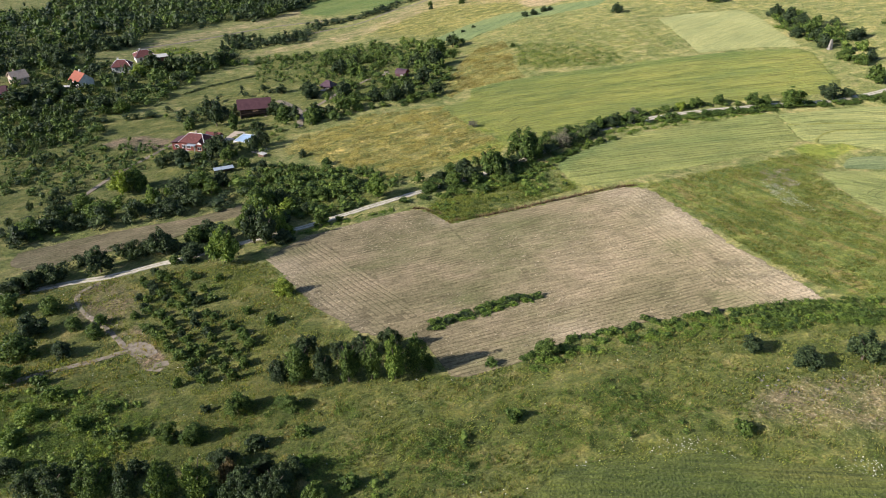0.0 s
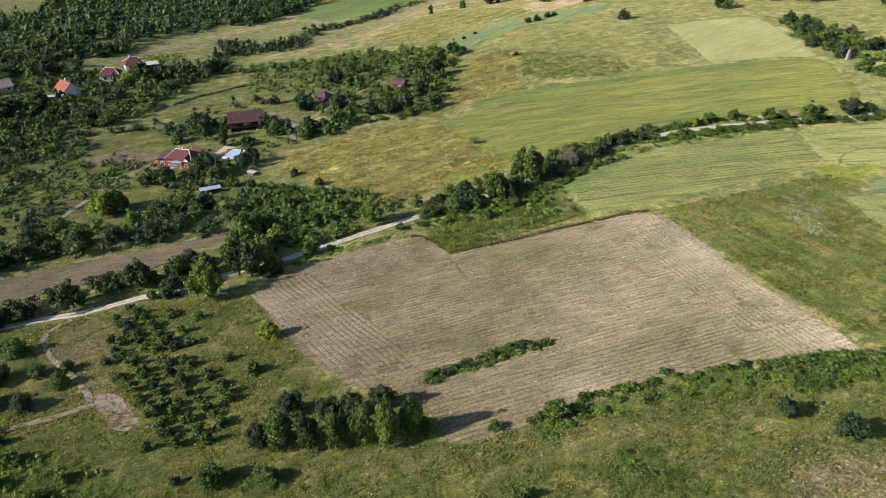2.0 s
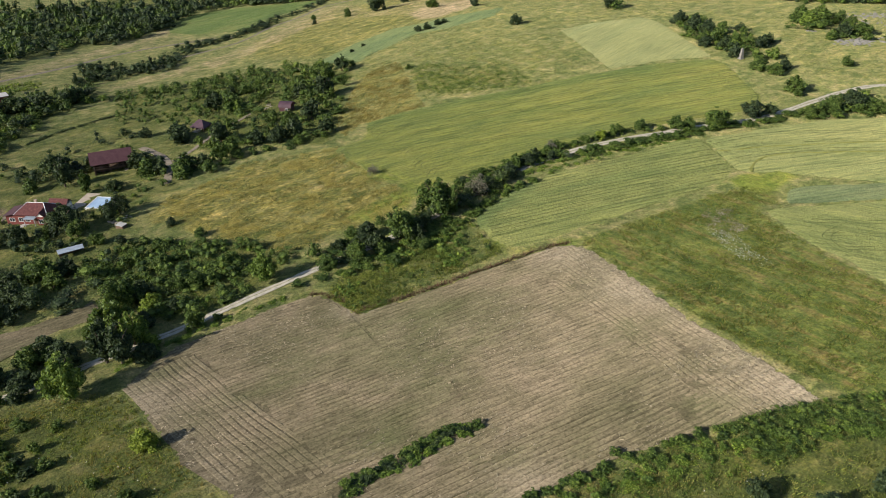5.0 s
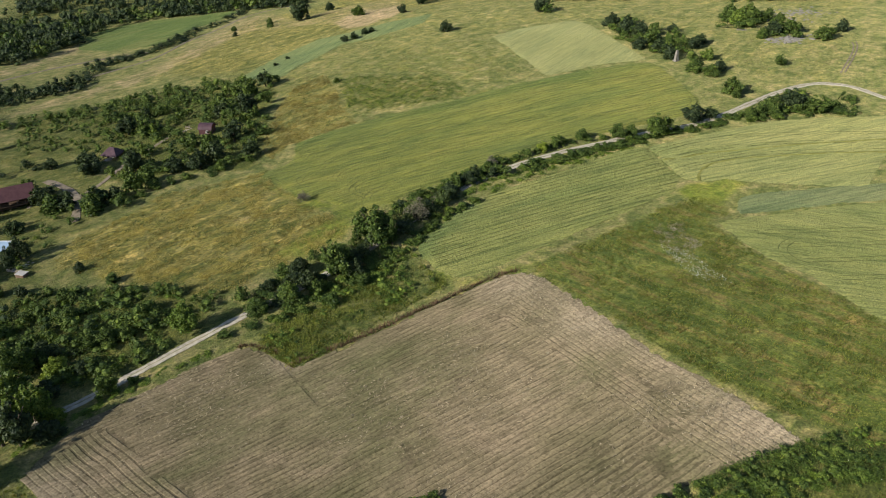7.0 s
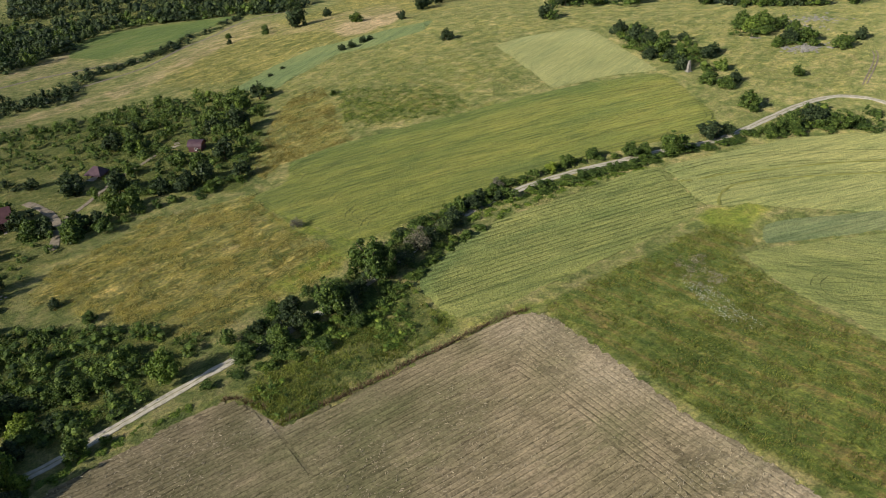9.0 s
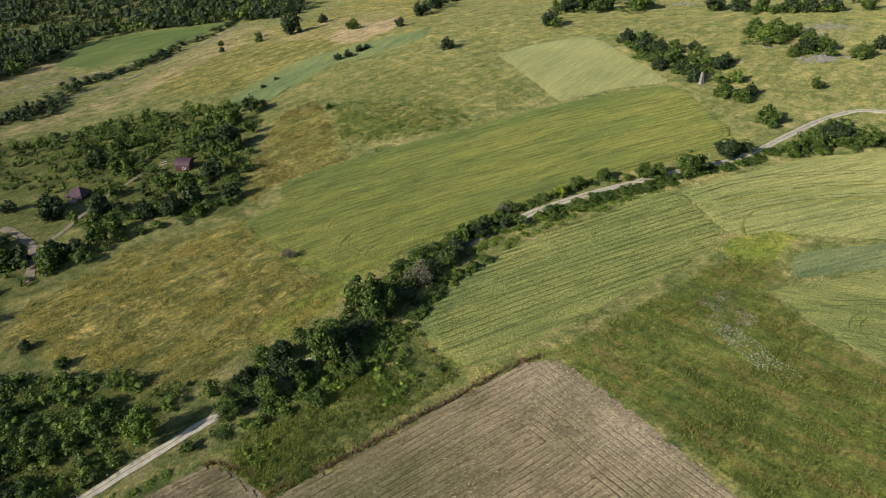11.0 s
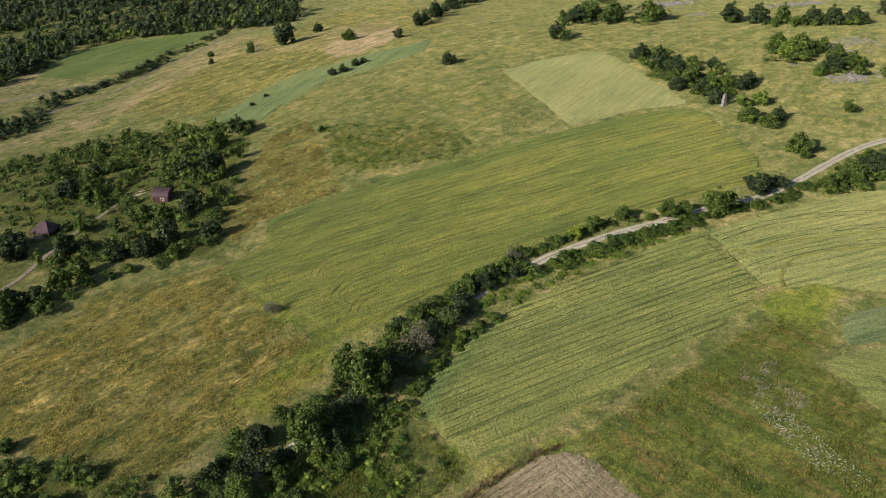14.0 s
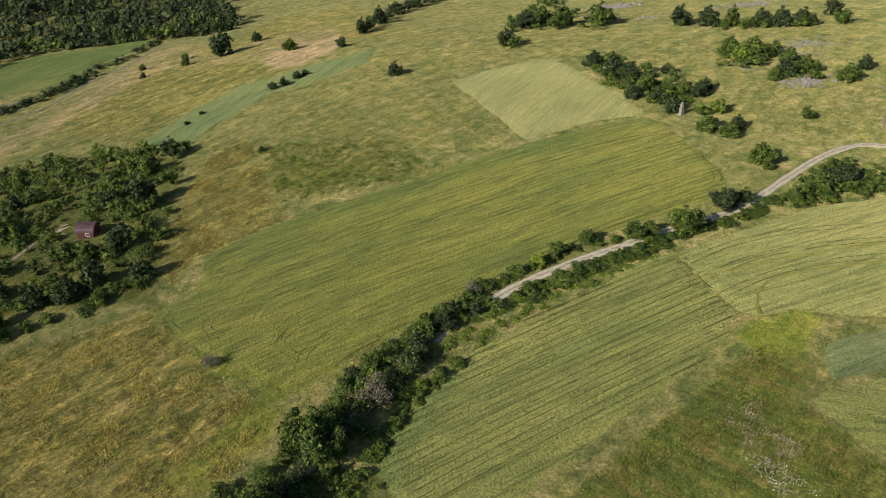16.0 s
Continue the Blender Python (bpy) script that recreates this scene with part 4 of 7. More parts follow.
def parcel(name, poly, rise, material, label, category, kind="structure", step=2.5, wobble=0.15, lumps=0.0, seed=1):
    """A field: its own sheet, raised by the height of what grows on it, with sides down into the ground."""
    rng = np.random.default_rng(seed)
    edge = outline(poly, step, wobble, rng)
    lo, hi = edge.min(0), edge.max(0)
    gx, gy = np.meshgrid(np.arange(lo[0], hi[0], step), np.arange(lo[1], hi[1], step))
    grid = np.stack([gx.ravel(), gy.ravel()], 1) + rng.uniform(-0.3, 0.3, (gx.size, 2)) * step
    grid = grid[inside(edge.tolist(), grid[:, 0], grid[:, 1])]
    near_edge = np.min([(grid[:, 0] - q[0]) ** 2 + (grid[:, 1] - q[1]) ** 2 for q in edge], 0)
    grid = grid[near_edge > (0.6 * step) ** 2]
    n = len(edge)
    v, _, f, *_ = delaunay_2d_cdt([Vector(p) for p in np.vstack([edge, grid])], [(i, (i + 1) % n) for i in range(n)], [], 1, 1e-4)
    v = np.array([(p.x, p.y) for p in v])
    z = height(v[:, 0], v[:, 1]) + rise + rng.normal(0, 1, len(v)) * lumps
    count = {}
    for face in f:
        for a, b in zip(face, face[1:] + face[:1]):
            count[(a, b)] = 1
    rim = [(a, b) for a, b in count if (b, a) not in count]
    faces = [tuple(face) for face in f]
    margin = sorted({k for pair in rim for k in pair})
    z[margin] -= max(rise - 0.06, 0)
    verts = np.column_stack([v, z])
    low, extra = {}, []
    for a, b in rim:
        for k in (a, b):
            if k not in low:
                low[k] = len(verts) + len(extra)
                extra.append((v[k, 0], v[k, 1], z[k] - 0.4))
        faces.append((b, a, low[a], low[b]))
    verts = np.vstack([verts, np.array(extra)])
    ob = mesh_object(name, verts, faces, material)
    return tagged(ob, label, category, kind=kind)


def ribbon(name, line, width, rise, material, label="", category="", kind="structure", parent=None, step=1.5, wobble=0.08, seed=3, gaps=0.0):
    """A strip laid over the land along a line."""
    rng = np.random.default_rng(seed)
    pts, d = along(line, step)
    side = np.stack([-d[:, 1], d[:, 0]], 1)
    w = width / 2 * (1 + 0.15 * np.sin(np.arange(len(pts)) * 0.7) * rng.random(len(pts)))
    cols = []
    for k, drop in ((-1.12, -0.3), (-1, 0), (-0.35, 0.02), (0.35, 0.02), (1, 0), (1.12, -0.3)):
        q = pts + side * (k * w)[:, None] + rng.normal(0, wobble, (len(pts), 2))
        cols.append(np.column_stack([q, height(q[:, 0], q[:, 1]) + rise + drop]))
    verts = np.stack(cols, 1).reshape(-1, 3)
    faces = [(6 * i + j, 6 * i + j + 1, 6 * i + j + 7, 6 * i + j + 6) for i in range(len(pts) - 1) if rng.random() >= gaps for j in range(5)]
    ob = mesh_object(name, verts, faces, material, parent)
    return tagged(ob, label, category, kind=kind) if label else ob


def bleach(ob):
    """Marks where straw lies thick and pale: the field's eastern side and its corners."""
    v = np.empty(3 * len(ob.data.vertices))
    ob.data.vertices.foreach_get("co", v)
    p = v.reshape(-1, 3)[:, :2]
    w = 0.28 * np.exp(-(line_gap((53.3, 184.6), (74.4, 118.2), p) / 5.0) ** 2) + 0.3 * np.exp(-line_gap((-43.6, 151.6), (-16.3, 113.8), p) / 3.0)
    for x, y, r, k in ((0, 168, 4.0, 0.7), (72, 121, 8.0, 0.5), (48, 179, 6.0, 0.5), (58, 160, 7.0, 0.5), (24, 109, 5.0, 0.5), (-38, 146, 6.0, 0.4)):
        w = w + k * np.exp(-((p[:, 0] - x) ** 2 + (p[:, 1] - y) ** 2) / r ** 2)
    ob.data.attributes.new("bleached", "FLOAT", "POINT").data.foreach_set("value", np.clip(w, 0, 1))


def line_gap(a, b, p):
    """Distance of points from the stretch a to b; 99 past its ends."""
    d = np.subtract(b, a)
    q = p - np.array(a)
    t = (q @ d) / (d @ d)
    gap = np.abs(q[:, 0] * d[1] - q[:, 1] * d[0]) / np.hypot(*d)
    return np.where((t > -0.03) & (t < 1.03), gap, 99.0)


# ---- ground: one sheet to the horizon ----
def value_noise(x, y, scale, seed):
    """Smooth random relief between -1 and 1, of features about scale metres across."""
    table = np.random.default_rng(seed).uniform(-1, 1, (257, 257))
    u, v = np.asarray(x) / scale + 1000.0, np.asarray(y) / scale + 1000.0
    i, j = np.floor(u).astype(int), np.floor(v).astype(int)
    f, g = u - i, v - j
    f, g = f * f * (3 - 2 * f), g * g * (3 - 2 * g)
    i, j = i % 256, j % 256
    return (table[i, j] * (1 - f) + table[i + 1, j] * f) * (1 - g) + (table[i, j + 1] * (1 - f) + table[i + 1, j + 1] * f) * g


def near_line(line, x, y, reach):
    """1 on a line, falling to 0 at reach metres from it."""
    pts, _ = along(line, 2.0)
    lo, hi = pts.min(0) - reach, pts.max(0) + reach
    pick = (x > lo[0]) & (x < hi[0]) & (y > lo[1]) & (y < hi[1])
    out = np.zeros(x.shape)
    px, py = x[pick], y[pick]
    best = np.full(px.shape, 1e9)
    for p in pts:
        best = np.minimum(best, (px - p[0]) ** 2 + (py - p[1]) ** 2)
    out[pick] = np.clip(2 - 2 * np.sqrt(best) / reach, 0, 1)
    return out


def steps(low, a, b, high, fine, coarse):
    return np.unique(np.round(np.r_[np.arange(low, a, coarse), np.arange(a, b, fine), np.arange(b, high, coarse)], 3))


AX, AY = steps(-260, -120, 140, 342, 1.1, 2.5), steps(-60, 55, 300, 640, 1.1, 2.5)


def spread_out(a, far):
    out, s = [a[-1]], 2.5
    while out[-1] < far:
        s *= 1.35
        out.append(out[-1] + s)
    return np.array(out[1:])


def ground_sheet():
    xs = np.r_[-spread_out(-AX[::-1], 4200)[::-1], AX, spread_out(AX, 4200)]
    ys = np.r_[-spread_out(-AY[::-1], 4200)[::-1], AY, spread_out(AY, 4200)]
    gx, gy = np.meshgrid(xs, ys)
    n, m = len(xs), len(ys)
    level = np.zeros(gx.shape)
    for poly in (STUBBLE, SMALL_PLOUGH, CROP_NEAR, CROP_RIGHT, CROP_TEAL, CROP_EAST, CROP_MAIN, CROP_PALE, CROP_BLUE, HAY_GREEN, BOTTOM_CROP):
        level = np.maximum(level, inside(poly, gx, gy))
    for line in (TRACK_EAST, TRACK_WEST, LANE_HOUSE, LANE_BARN, LANE_SHED, FIELD_PATH, ORCHARD_PATH, DITCH_TRACK, PALE_LANE, LOOP_TRACK):
        level = np.maximum(level, near_line(line, gx, gy, 5.0))
    rough = 0.16 * value_noise(gx, gy, 1.9, 5) + 0.18 * value_noise(gx, gy, 4.5, 6) + 0.12 * value_noise(gx, gy, 1.1, 7) + 0.12
    gz = height(gx, gy) + np.where(np.abs(gx) < 400, 1, 0) * (1 - level) * np.clip(rough, 0, 1) - 0.04 * level
    verts = np.column_stack([gx.ravel(), gy.ravel(), gz.ravel()])
    i = (np.arange(m - 1)[:, None] * n + np.arange(n - 1)).ravel()
    ob = mesh_object("ground", verts, np.stack([i, i + 1, i + n + 1, i + n], 1), GROUND, smooth=True)
    masks = {
        "lush": [(NEAR_MEADOW, 0.75), (GARDENS, 0.62), (LAWN_WEST, 0.62), (LAWN_HOUSE, 0.5), (GREEN_BANK, 0.62), (SCRUB_ROAD, 1.0), (WEED_PATCH, 0.6), (SCRUB_MID, 0.8), (SCRUB_NEAR, 0.72), (SCRUB_WEST, 0.7), (WOOD_NW, 1.0), (WOOD_VILLAGE, 1.0), (WOOD_FAR, 1.0), (WOOD_MID, 1.0), (WEED_STRIP, 1.0), (DARK_MEADOW, 1.0)],
        "straw": [(HILL_ALL, 0.40), (DRY_MEADOW, 0.78), (CUT_STRIP, 1.0), (DRY_STRIP, 0.7), (ROCKY_PATCH, 0.4), (HILL_DRY, 0.75), (HILL_GOLD, 0.4), (ORCHARD_AREA, 0.3)],
        "rust": [(WILD_MEADOW, 1.0), (HILL_RUST, 0.45)],
        "soil": [(GARDEN_SOIL, 0.9), (ORCHARD_SOIL, 0.5), (SOIL_PATCH, 1.0), (ROCKY_PATCH, 0.52), (RED_PATCH, 0.45)],
        "flower": [(ROCKY_PATCH, 0.4), (FLOWER_BAND, 0.08)],
        "sand": [(BARE_EARTH, 1.0), (SAND_STRIP, 0.6), (SAND_LOW, 0.55), (SAND_HAY, 0.35), (SAND_HILL, 0.45), (HILL_PALE, 0.24)],
        "gold": [(CUT_GOLD, 0.75), (YELLOW_VERGE, 1.0), (GOLD_EDGE, 0.6), (GOLD_CORNER, 0.7)],
    }
    for name, parts in masks.items():
        v = np.zeros(gx.shape)
        for poly, level in parts:
            v = np.maximum(v, inside(poly, gx, gy) * level)
        for _ in range({"soil": 4, "rust": 5, "gold": 6}.get(name, 14)):
            w = v.copy()
            w[1:-1, 1:-1] = (v[1:-1, 1:-1] * 2 + v[:-2, 1:-1] + v[2:, 1:-1] + v[1:-1, :-2] + v[1:-1, 2:]) / 6
            v = w
        ob.data.attributes.new(name, "FLOAT", "POINT").data.foreach_set("value", v.ravel())
    return tagged(ob, "rolling meadow land with green and dry grass", "ground", kind="structure")


ground_sheet()
stubble = parcel("stubble_field", STUBBLE, 0.06, STRAW, "mown straw-brown field with raked rows", "field", wobble=0.25, lumps=0.03)
bleach(stubble)
parcel("ploughed_strip", SMALL_PLOUGH, 0.06, STRAW_WEST, "narrow tan field of cut straw beside trees", "field", lumps=0.03, seed=2)
barley = parcel("barley_field", CROP_NEAR, 0.36, CROPS["near"], "standing pale green barley with sown rows", "crop", "stuff", lumps=0.05, seed=3)
parcel("barley_field", CROP_RIGHT, 0.36, CROPS["right"], "ripening yellow-green barley field", "crop", "stuff", lumps=0.05, seed=4)
parcel("oat_field", CROP_TEAL, 0.33, CROPS["teal"], "strip of blue-green oats", "crop", "stuff", lumps=0.05, seed=5)
parcel("wheat_field", CROP_EAST, 0.33, CROPS["east"], "yellow-green wheat beside wild meadow", "crop", "stuff", lumps=0.05, seed=6)
wheat = parcel("wheat_field", CROP_MAIN, 0.36, CROPS["main"], "broad green wheat field with wheel tracks", "crop", "stuff", lumps=0.05, seed=7)
parcel("wheat_field", CROP_PALE, 0.3, CROPS["pale"], "pale square wheat field on the slope", "crop", "stuff", lumps=0.05, seed=8)
parcel("rye_field", CROP_BLUE, 0.3, CROPS["blue"], "long narrow strip of blue-green rye", "crop", "stuff", lumps=0.05, seed=9)
parcel("hay_field", HAY_GREEN, 0.3, CROPS["hay"], "deep green hay field below the woods", "crop", "stuff", lumps=0.05, seed=10)
parcel("wheat_field", BOTTOM_CROP, 0.4, CROPS["bottom"], "young green-gold wheat on the near slope", "crop", "stuff", lumps=0.05, seed=11)


def unripe(ob, line, reach):
    """Marks the greener, later grain along one side of a field."""
    v = np.empty(3 * len(ob.data.vertices))
    ob.data.vertices.foreach_get("co", v)
    q = v.reshape(-1, 3)
    ob.data.attributes.new("unripe", "FLOAT", "POINT").data.foreach_set("value", near_line(line, q[:, 0], q[:, 1], reach))


unripe(wheat, CROP_MAIN[5:12], 11.0)
unripe(barley, CROP_NEAR[0:4], 6.0)
ribbon("track_east", TRACK_EAST, 2.3, 0.07, GRAVEL, "pale gravel farm track between hedges", "road")
ribbon("track_west", TRACK_WEST, 2.2, 0.07, GRAVEL, "pale dusty farm track under trees", "road")
VERGE = plain("verge_grass", [(0.35, (0.16, 0.16, 0.07)), (0.6, (0.36, 0.33, 0.21))], 0.8)
ribbon("track_verge", TRACK_EAST, 0.3, 0.10, VERGE, "grass strip between the wheel ruts", "verge", wobble=0.07, gaps=0.06)
ribbon("track_verge", TRACK_WEST, 0.3, 0.10, VERGE, "grass strip between the wheel ruts", "verge", wobble=0.07, gaps=0.06)
for line in ([(114.5, 232.0), (120.0, 231.5), (127.6, 232.3), (139.6, 231.0), (158.8, 229.0), (186.0, 223.0)], [(116.5, 215.8), (118.4, 219.6), (122.4, 223.6), (130.1, 226.3), (153.5, 223.0), (182.0, 214.0)]):
    ribbon("field_balk", line, 0.7, 0.42, GOLDEN, "thin yellow-green unsown strip in the barley", "field", wobble=0.15)
ribbon("lane_house", LANE_HOUSE, 1.7, 0.06, DIRT, "gravel lane to the red-roofed house", "road")
ribbon("lane_barn", LANE_BARN, 2.6, 0.06, DIRT, "gravel drive beside the barn", "road")
ribbon("lane_shed", LANE_SHED, 1.6, 0.06, DIRT, "worn path to the shed", "path")
ribbon("field_path", FIELD_PATH, 1.5, 0.06, DIRT, "worn dirt path through the orchard", "path")
parcel("bare_soil", SOIL_PATCH, 0.06, DIRT, "bare trampled tan soil beside the orchard", "soil", step=1.2, lumps=0.03, seed=14)
ribbon("orchard_path", ORCHARD_PATH, 1.1, 0.06, DIRT, "worn dirt path beside the orchard", "path")
ribbon("gully", GULLY, 0.9, 0.05, RUT, "narrow dark gully in the rough meadow", "gully", wobble=0.2)
ribbon("lane_pale", PALE_LANE, 3.0, 0.06, DIRT, "pale lane above the hamlet", "road")
for off in (-0.9, 0.9):
    ribbon("loop_track", [(x + off, y) for x, y in LOOP_TRACK], 0.5, 0.06, DIRT, "faint wheel rut on the pasture", "road")
ribbon("ditch_track", DITCH_TRACK, 2.2, 0.06, DIRT, "brown dirt track beside hedge", "road")


# ---- trees ----
def leaf_cloud(rng, lobes, count, size):
    """Leaf clumps over lobes (x, y, z, r): verts and quads, facing outwards."""
    lob = np.array(lobes)
    pick = rng.choice(len(lob), count, p=lob[:, 3] ** 2 / (lob[:, 3] ** 2).sum())
    d = rng.normal(size=(count, 3))
    d /= np.linalg.norm(d, axis=1)[:, None]
    d[:, 2] = np.where(rng.random(count) < 0.6, np.abs(d[:, 2]), d[:, 2])
    p = lob[pick, :3] + d * (lob[pick, 3] * rng.uniform(0.70, 1.22, count))[:, None]
    n = d + rng.normal(0, 0.75, (count, 3))
    n /= np.linalg.norm(n, axis=1)[:, None]
    u = np.cross(n, rng.normal(size=(count, 3)))
    u /= np.linalg.norm(u, axis=1)[:, None]
    w = np.cross(n, u)
    s = size * rng.uniform(0.55, 1.35, count)[:, None]
    q = np.stack([p - u * s * 1.1, p + u * s * 0.7 - w * s, p + u * s * 0.6 + w * s * 1.1], 1) + rng.normal(0, size * 0.15, (count, 3, 3))
    return q.reshape(-1, 3), np.arange(3 * count).reshape(-1, 3)


def icosphere(sub):
    bm = bmesh.new()
    bmesh.ops.create_icosphere(bm, subdivisions=sub, radius=1)
    bm.verts.index_update()
    v = np.array([x.co[:] for x in bm.verts])
    f = np.array([[x.index for x in face.verts] for face in bm.faces])
    bm.free()
    return v, f


BALL, BALL_F = icosphere(1)


def cores(rng, lobes):
    vs, fs = [], []
    for x, y, z, r in lobes:
        fs.append(BALL_F + 12 * len(vs) if len(BALL) == 12 else BALL_F + len(BALL) * len(vs))
        vs.append(BALL * (0.82 * r * rng.uniform(0.85, 1.1, (len(BALL), 1))) + (x, y, z))
    return np.vstack(vs), np.vstack(fs)


def crown_lobes(rng, form):
    """Lobes of a crown of unit width and height: several leaders of uneven height, each a tapering column of leaf clumps."""
    out = []
    stems, foot, spread, wide = {"bush": (6, 0.06, 0.29, 0.21), "tall": (5, 0.14, 0.17, 0.20), "broad": (8, 0.17, 0.31, 0.19)}[form]
    for k in range(stems):
        a, r = 2.4 * k + rng.uniform(-0.5, 0.5), spread * math.sqrt((k + 0.2) / stems)
        top = (1.02 - 0.42 * r / spread) * rng.uniform(0.82, 1.0)
        for j in range(5):
            t = (j + 0.5) / 5
            w = wide * math.sin(math.pi * (0.22 + 0.68 * t)) * rng.uniform(0.7, 1.15)
            b, q = rng.uniform(0, 6.28), 0.55 * w
            out.append((r * math.cos(a) + q * math.cos(b), r * math.sin(a) + q * math.sin(b), foot + (top - foot) * t, 0.66 * w))
    out.append((0, 0, 0.42, 0.22))
    return out


def trunk_mesh(rng, form):
    """A tapered trunk with a few limbs, unit height."""
    vs, fs = [], []

    def limb(a, b, ra, rb):
        a, b = np.array(a), np.array(b)
        d = (b - a) / np.linalg.norm(b - a)
        u = np.cross(d, (0.3, 0.9, 0.2))
        u /= np.linalg.norm(u)
        w = np.cross(d, u)
        base = len(vs)
        for p, r in ((a, ra), ((a + b) / 2 + rng.normal(0, 0.012, 3), (ra + rb) / 2), (b, rb)):
            for k in range(6):
                t = k * math.pi / 3
                vs.append(p + r * (u * math.cos(t) + w * math.sin(t)))
        for row in (0, 6):
            for k in range(6):
                fs.append((base + row + k, base + row + (k + 1) % 6, base + row + 6 + (k + 1) % 6, base + row + 6 + k))

    top = 0.3 if form == "bush" else 0.5
    limb((0, 0, -0.04), (0.02, 0.01, top), 0.035, 0.022)
    for k in range(5):
        a = k * 1.26 + rng.uniform(-0.4, 0.4)
        limb((0.015, 0.0, top * 0.75), (0.26 * math.cos(a), 0.26 * math.sin(a), top + rng.uniform(0.05, 0.25)), 0.017, 0.006)
    return vs, fs


FORMS = {}


def crown_mesh(form, k, level, leaf):
    """The shared crown mesh: two makes of each form, near and far."""
    key = (form, k, level, leaf)
    if key not in FORMS:
        rng = np.random.default_rng(50 + 7 * k + len(form))
        lobes = crown_lobes(rng, form)
        count, size = {"close": (6500, 0.018), "near": (3300, 0.025), "far": (1400, 0.038), "small": (620, 0.050)}[level]
        if leaf == "g":
            count, size = count // 2, size * 0.7
        v, f = leaf_cloud(rng, lobes, count, size)
        me = bpy.data.meshes.new("crown")
        if leaf == "g":
            me.from_pydata(v.tolist(), [], f.tolist())
        else:
            cv, cf = cores(rng, lobes[1::2])
            me.from_pydata(np.vstack([v, cv]).tolist(), [], f.tolist() + (cf + len(v)).tolist())
        me.materials.append(LEAVES[leaf])
        tv, tf = trunk_mesh(rng, form)
        tm = bpy.data.meshes.new("trunk")
        tm.from_pydata([tuple(p) for p in tv], [], tf)
        tm.materials.append(BARK)
        FORMS[key] = me, tm
    return FORMS[key]


TONES = {"d": "dark green", "m": "leafy mid-green", "l": "light green", "y": "bright yellow-green", "g": "bare grey twiggy", "b": "half-withered brown"}
tree_rng = np.random.default_rng(11)


def plant(x, y, h, w, leaf, where, group, grow=1.0):
    h, w = h * grow, w * (0.5 + 0.5 * grow)
    form = "bush" if h < 4.6 or h < 0.9 * w or "hillside" in where or "monument" in where or "quarry" in where else ("tall" if h > 1.35 * w else "broad")
    level = "near" if y < 260 else "far"
    level = "small" if h < 3.5 else ("close" if "copse" in where or "rough near" in where else level)
    me, tm = crown_mesh(form, int(tree_rng.integers(3)), level, leaf)
    name = "bush" if form == "bush" and h < 6 else "tree"
    root = new(name)
    root.empty_display_size = 0.5
    z = float(height(x, y))
    root.matrix_world = Matrix.LocRotScale((x, y, z), Euler((0, 0, tree_rng.uniform(0, 6.28))), (w * 1.05, w * 1.05, h))
    for part_name, data in (("trunk", tm), ("crown", me)):
        ob = new(part_name, data)
        ob.parent = root
    size = "low" if h < 3 else ("spreading" if form != "tall" else "upright")
    tagged(root, f"{size} {TONES[leaf]} {name} {where}", name, group)


for rows, where, group in (
    (TREES_TRACK, "beside the farm track", "trees along the track"),
    (TREES_ROAD, "beside the farm track", "trees along the track"),
    (TREES_EAST, "in the hedge between grain fields", "trees along the track"),
    (TREES_HILL, "on the open dry hillside", "hillside trees"),
    (TREES_MONUMENT, "near the stone monument", "trees by the monument"),
    (TREES_QUARRY, "by the old stone quarry", "trees by the quarry"),
    (TREES_FIELD, "at the edge of the mown field", "trees round the mown field"),
    (TREES_COPSE, "in a dense copse by the mown field", "copse"),
    (TREES_SOUTH, "on the rough near slope", "trees on the near slope"),
    (TREES_SLOPE, "on the weedy near slope", "bushes on the near slope"),
    (TREES_HOUSE, "in the gardens of the hamlet", "garden trees"),
    (TREES_GARDEN, "in the gardens of the hamlet", "garden trees"),
    (TREES_BANK, "on the bank above the mown field", "trees along the track"),
    (TREES_FARWEST, "in the rough western meadow", "bushes in the meadow"),
    (TREES_STRIP, "on the open dry hillside", "hillside trees"),
    (TREES_WEST, "among gardens and orchards", "garden trees"),
    (TREES_SHED, "beside the garden sheds", "trees by the sheds"),
):
    for row in rows:
        plant(*row, where, group, 1.12 if "mown field" in where and row[2] > 4 else 1.0)


def thicket(name, spots, leaf, label, category, leaves=240, size=0.30, seed=5):
    """Many shrubs as one mass: spots of (x, y, height, width)."""
    rng = np.random.default_rng(seed)
    vs, fs, tones, n = [], [], [], 0
    for x, y, h, w in spots:
        lobes = []
        for k in range(7):
            a, r = 2.4 * k + rng.uniform(-0.6, 0.6), 0.38 * math.sqrt(k / 7)
            lobes.append((r * math.cos(a), r * math.sin(a), rng.uniform(0.18, 0.86 - 0.9 * r), rng.uniform(0.12, 0.25)))
        leaves_here = int(leaves * 1.5)
        v, f = leaf_cloud(rng, lobes, leaves_here, 0.84 * size / w)
        faces = [f]
        if h > 1.3 and leaf != "g":
            cv, cf = cores(rng, lobes[:3])
            faces.append(cf + len(v))
            v = np.vstack([v, cv])
        vs.append(v * (w, w, h) + (x, y, float(height(x, y)) - 0.05))
        fs += (np.vstack(faces) + n).tolist()
        tones.append(np.full(len(v), rng.normal(0, 0.45)))
        n += len(v)
    ob = mesh_object(name, np.vstack(vs), fs, LEAVES[leaf])
    ob.data.attributes.new("tone", "FLOAT", "POINT").data.foreach_set("value", np.concatenate(tones))
    return tagged(ob, label, category, kind="stuff")


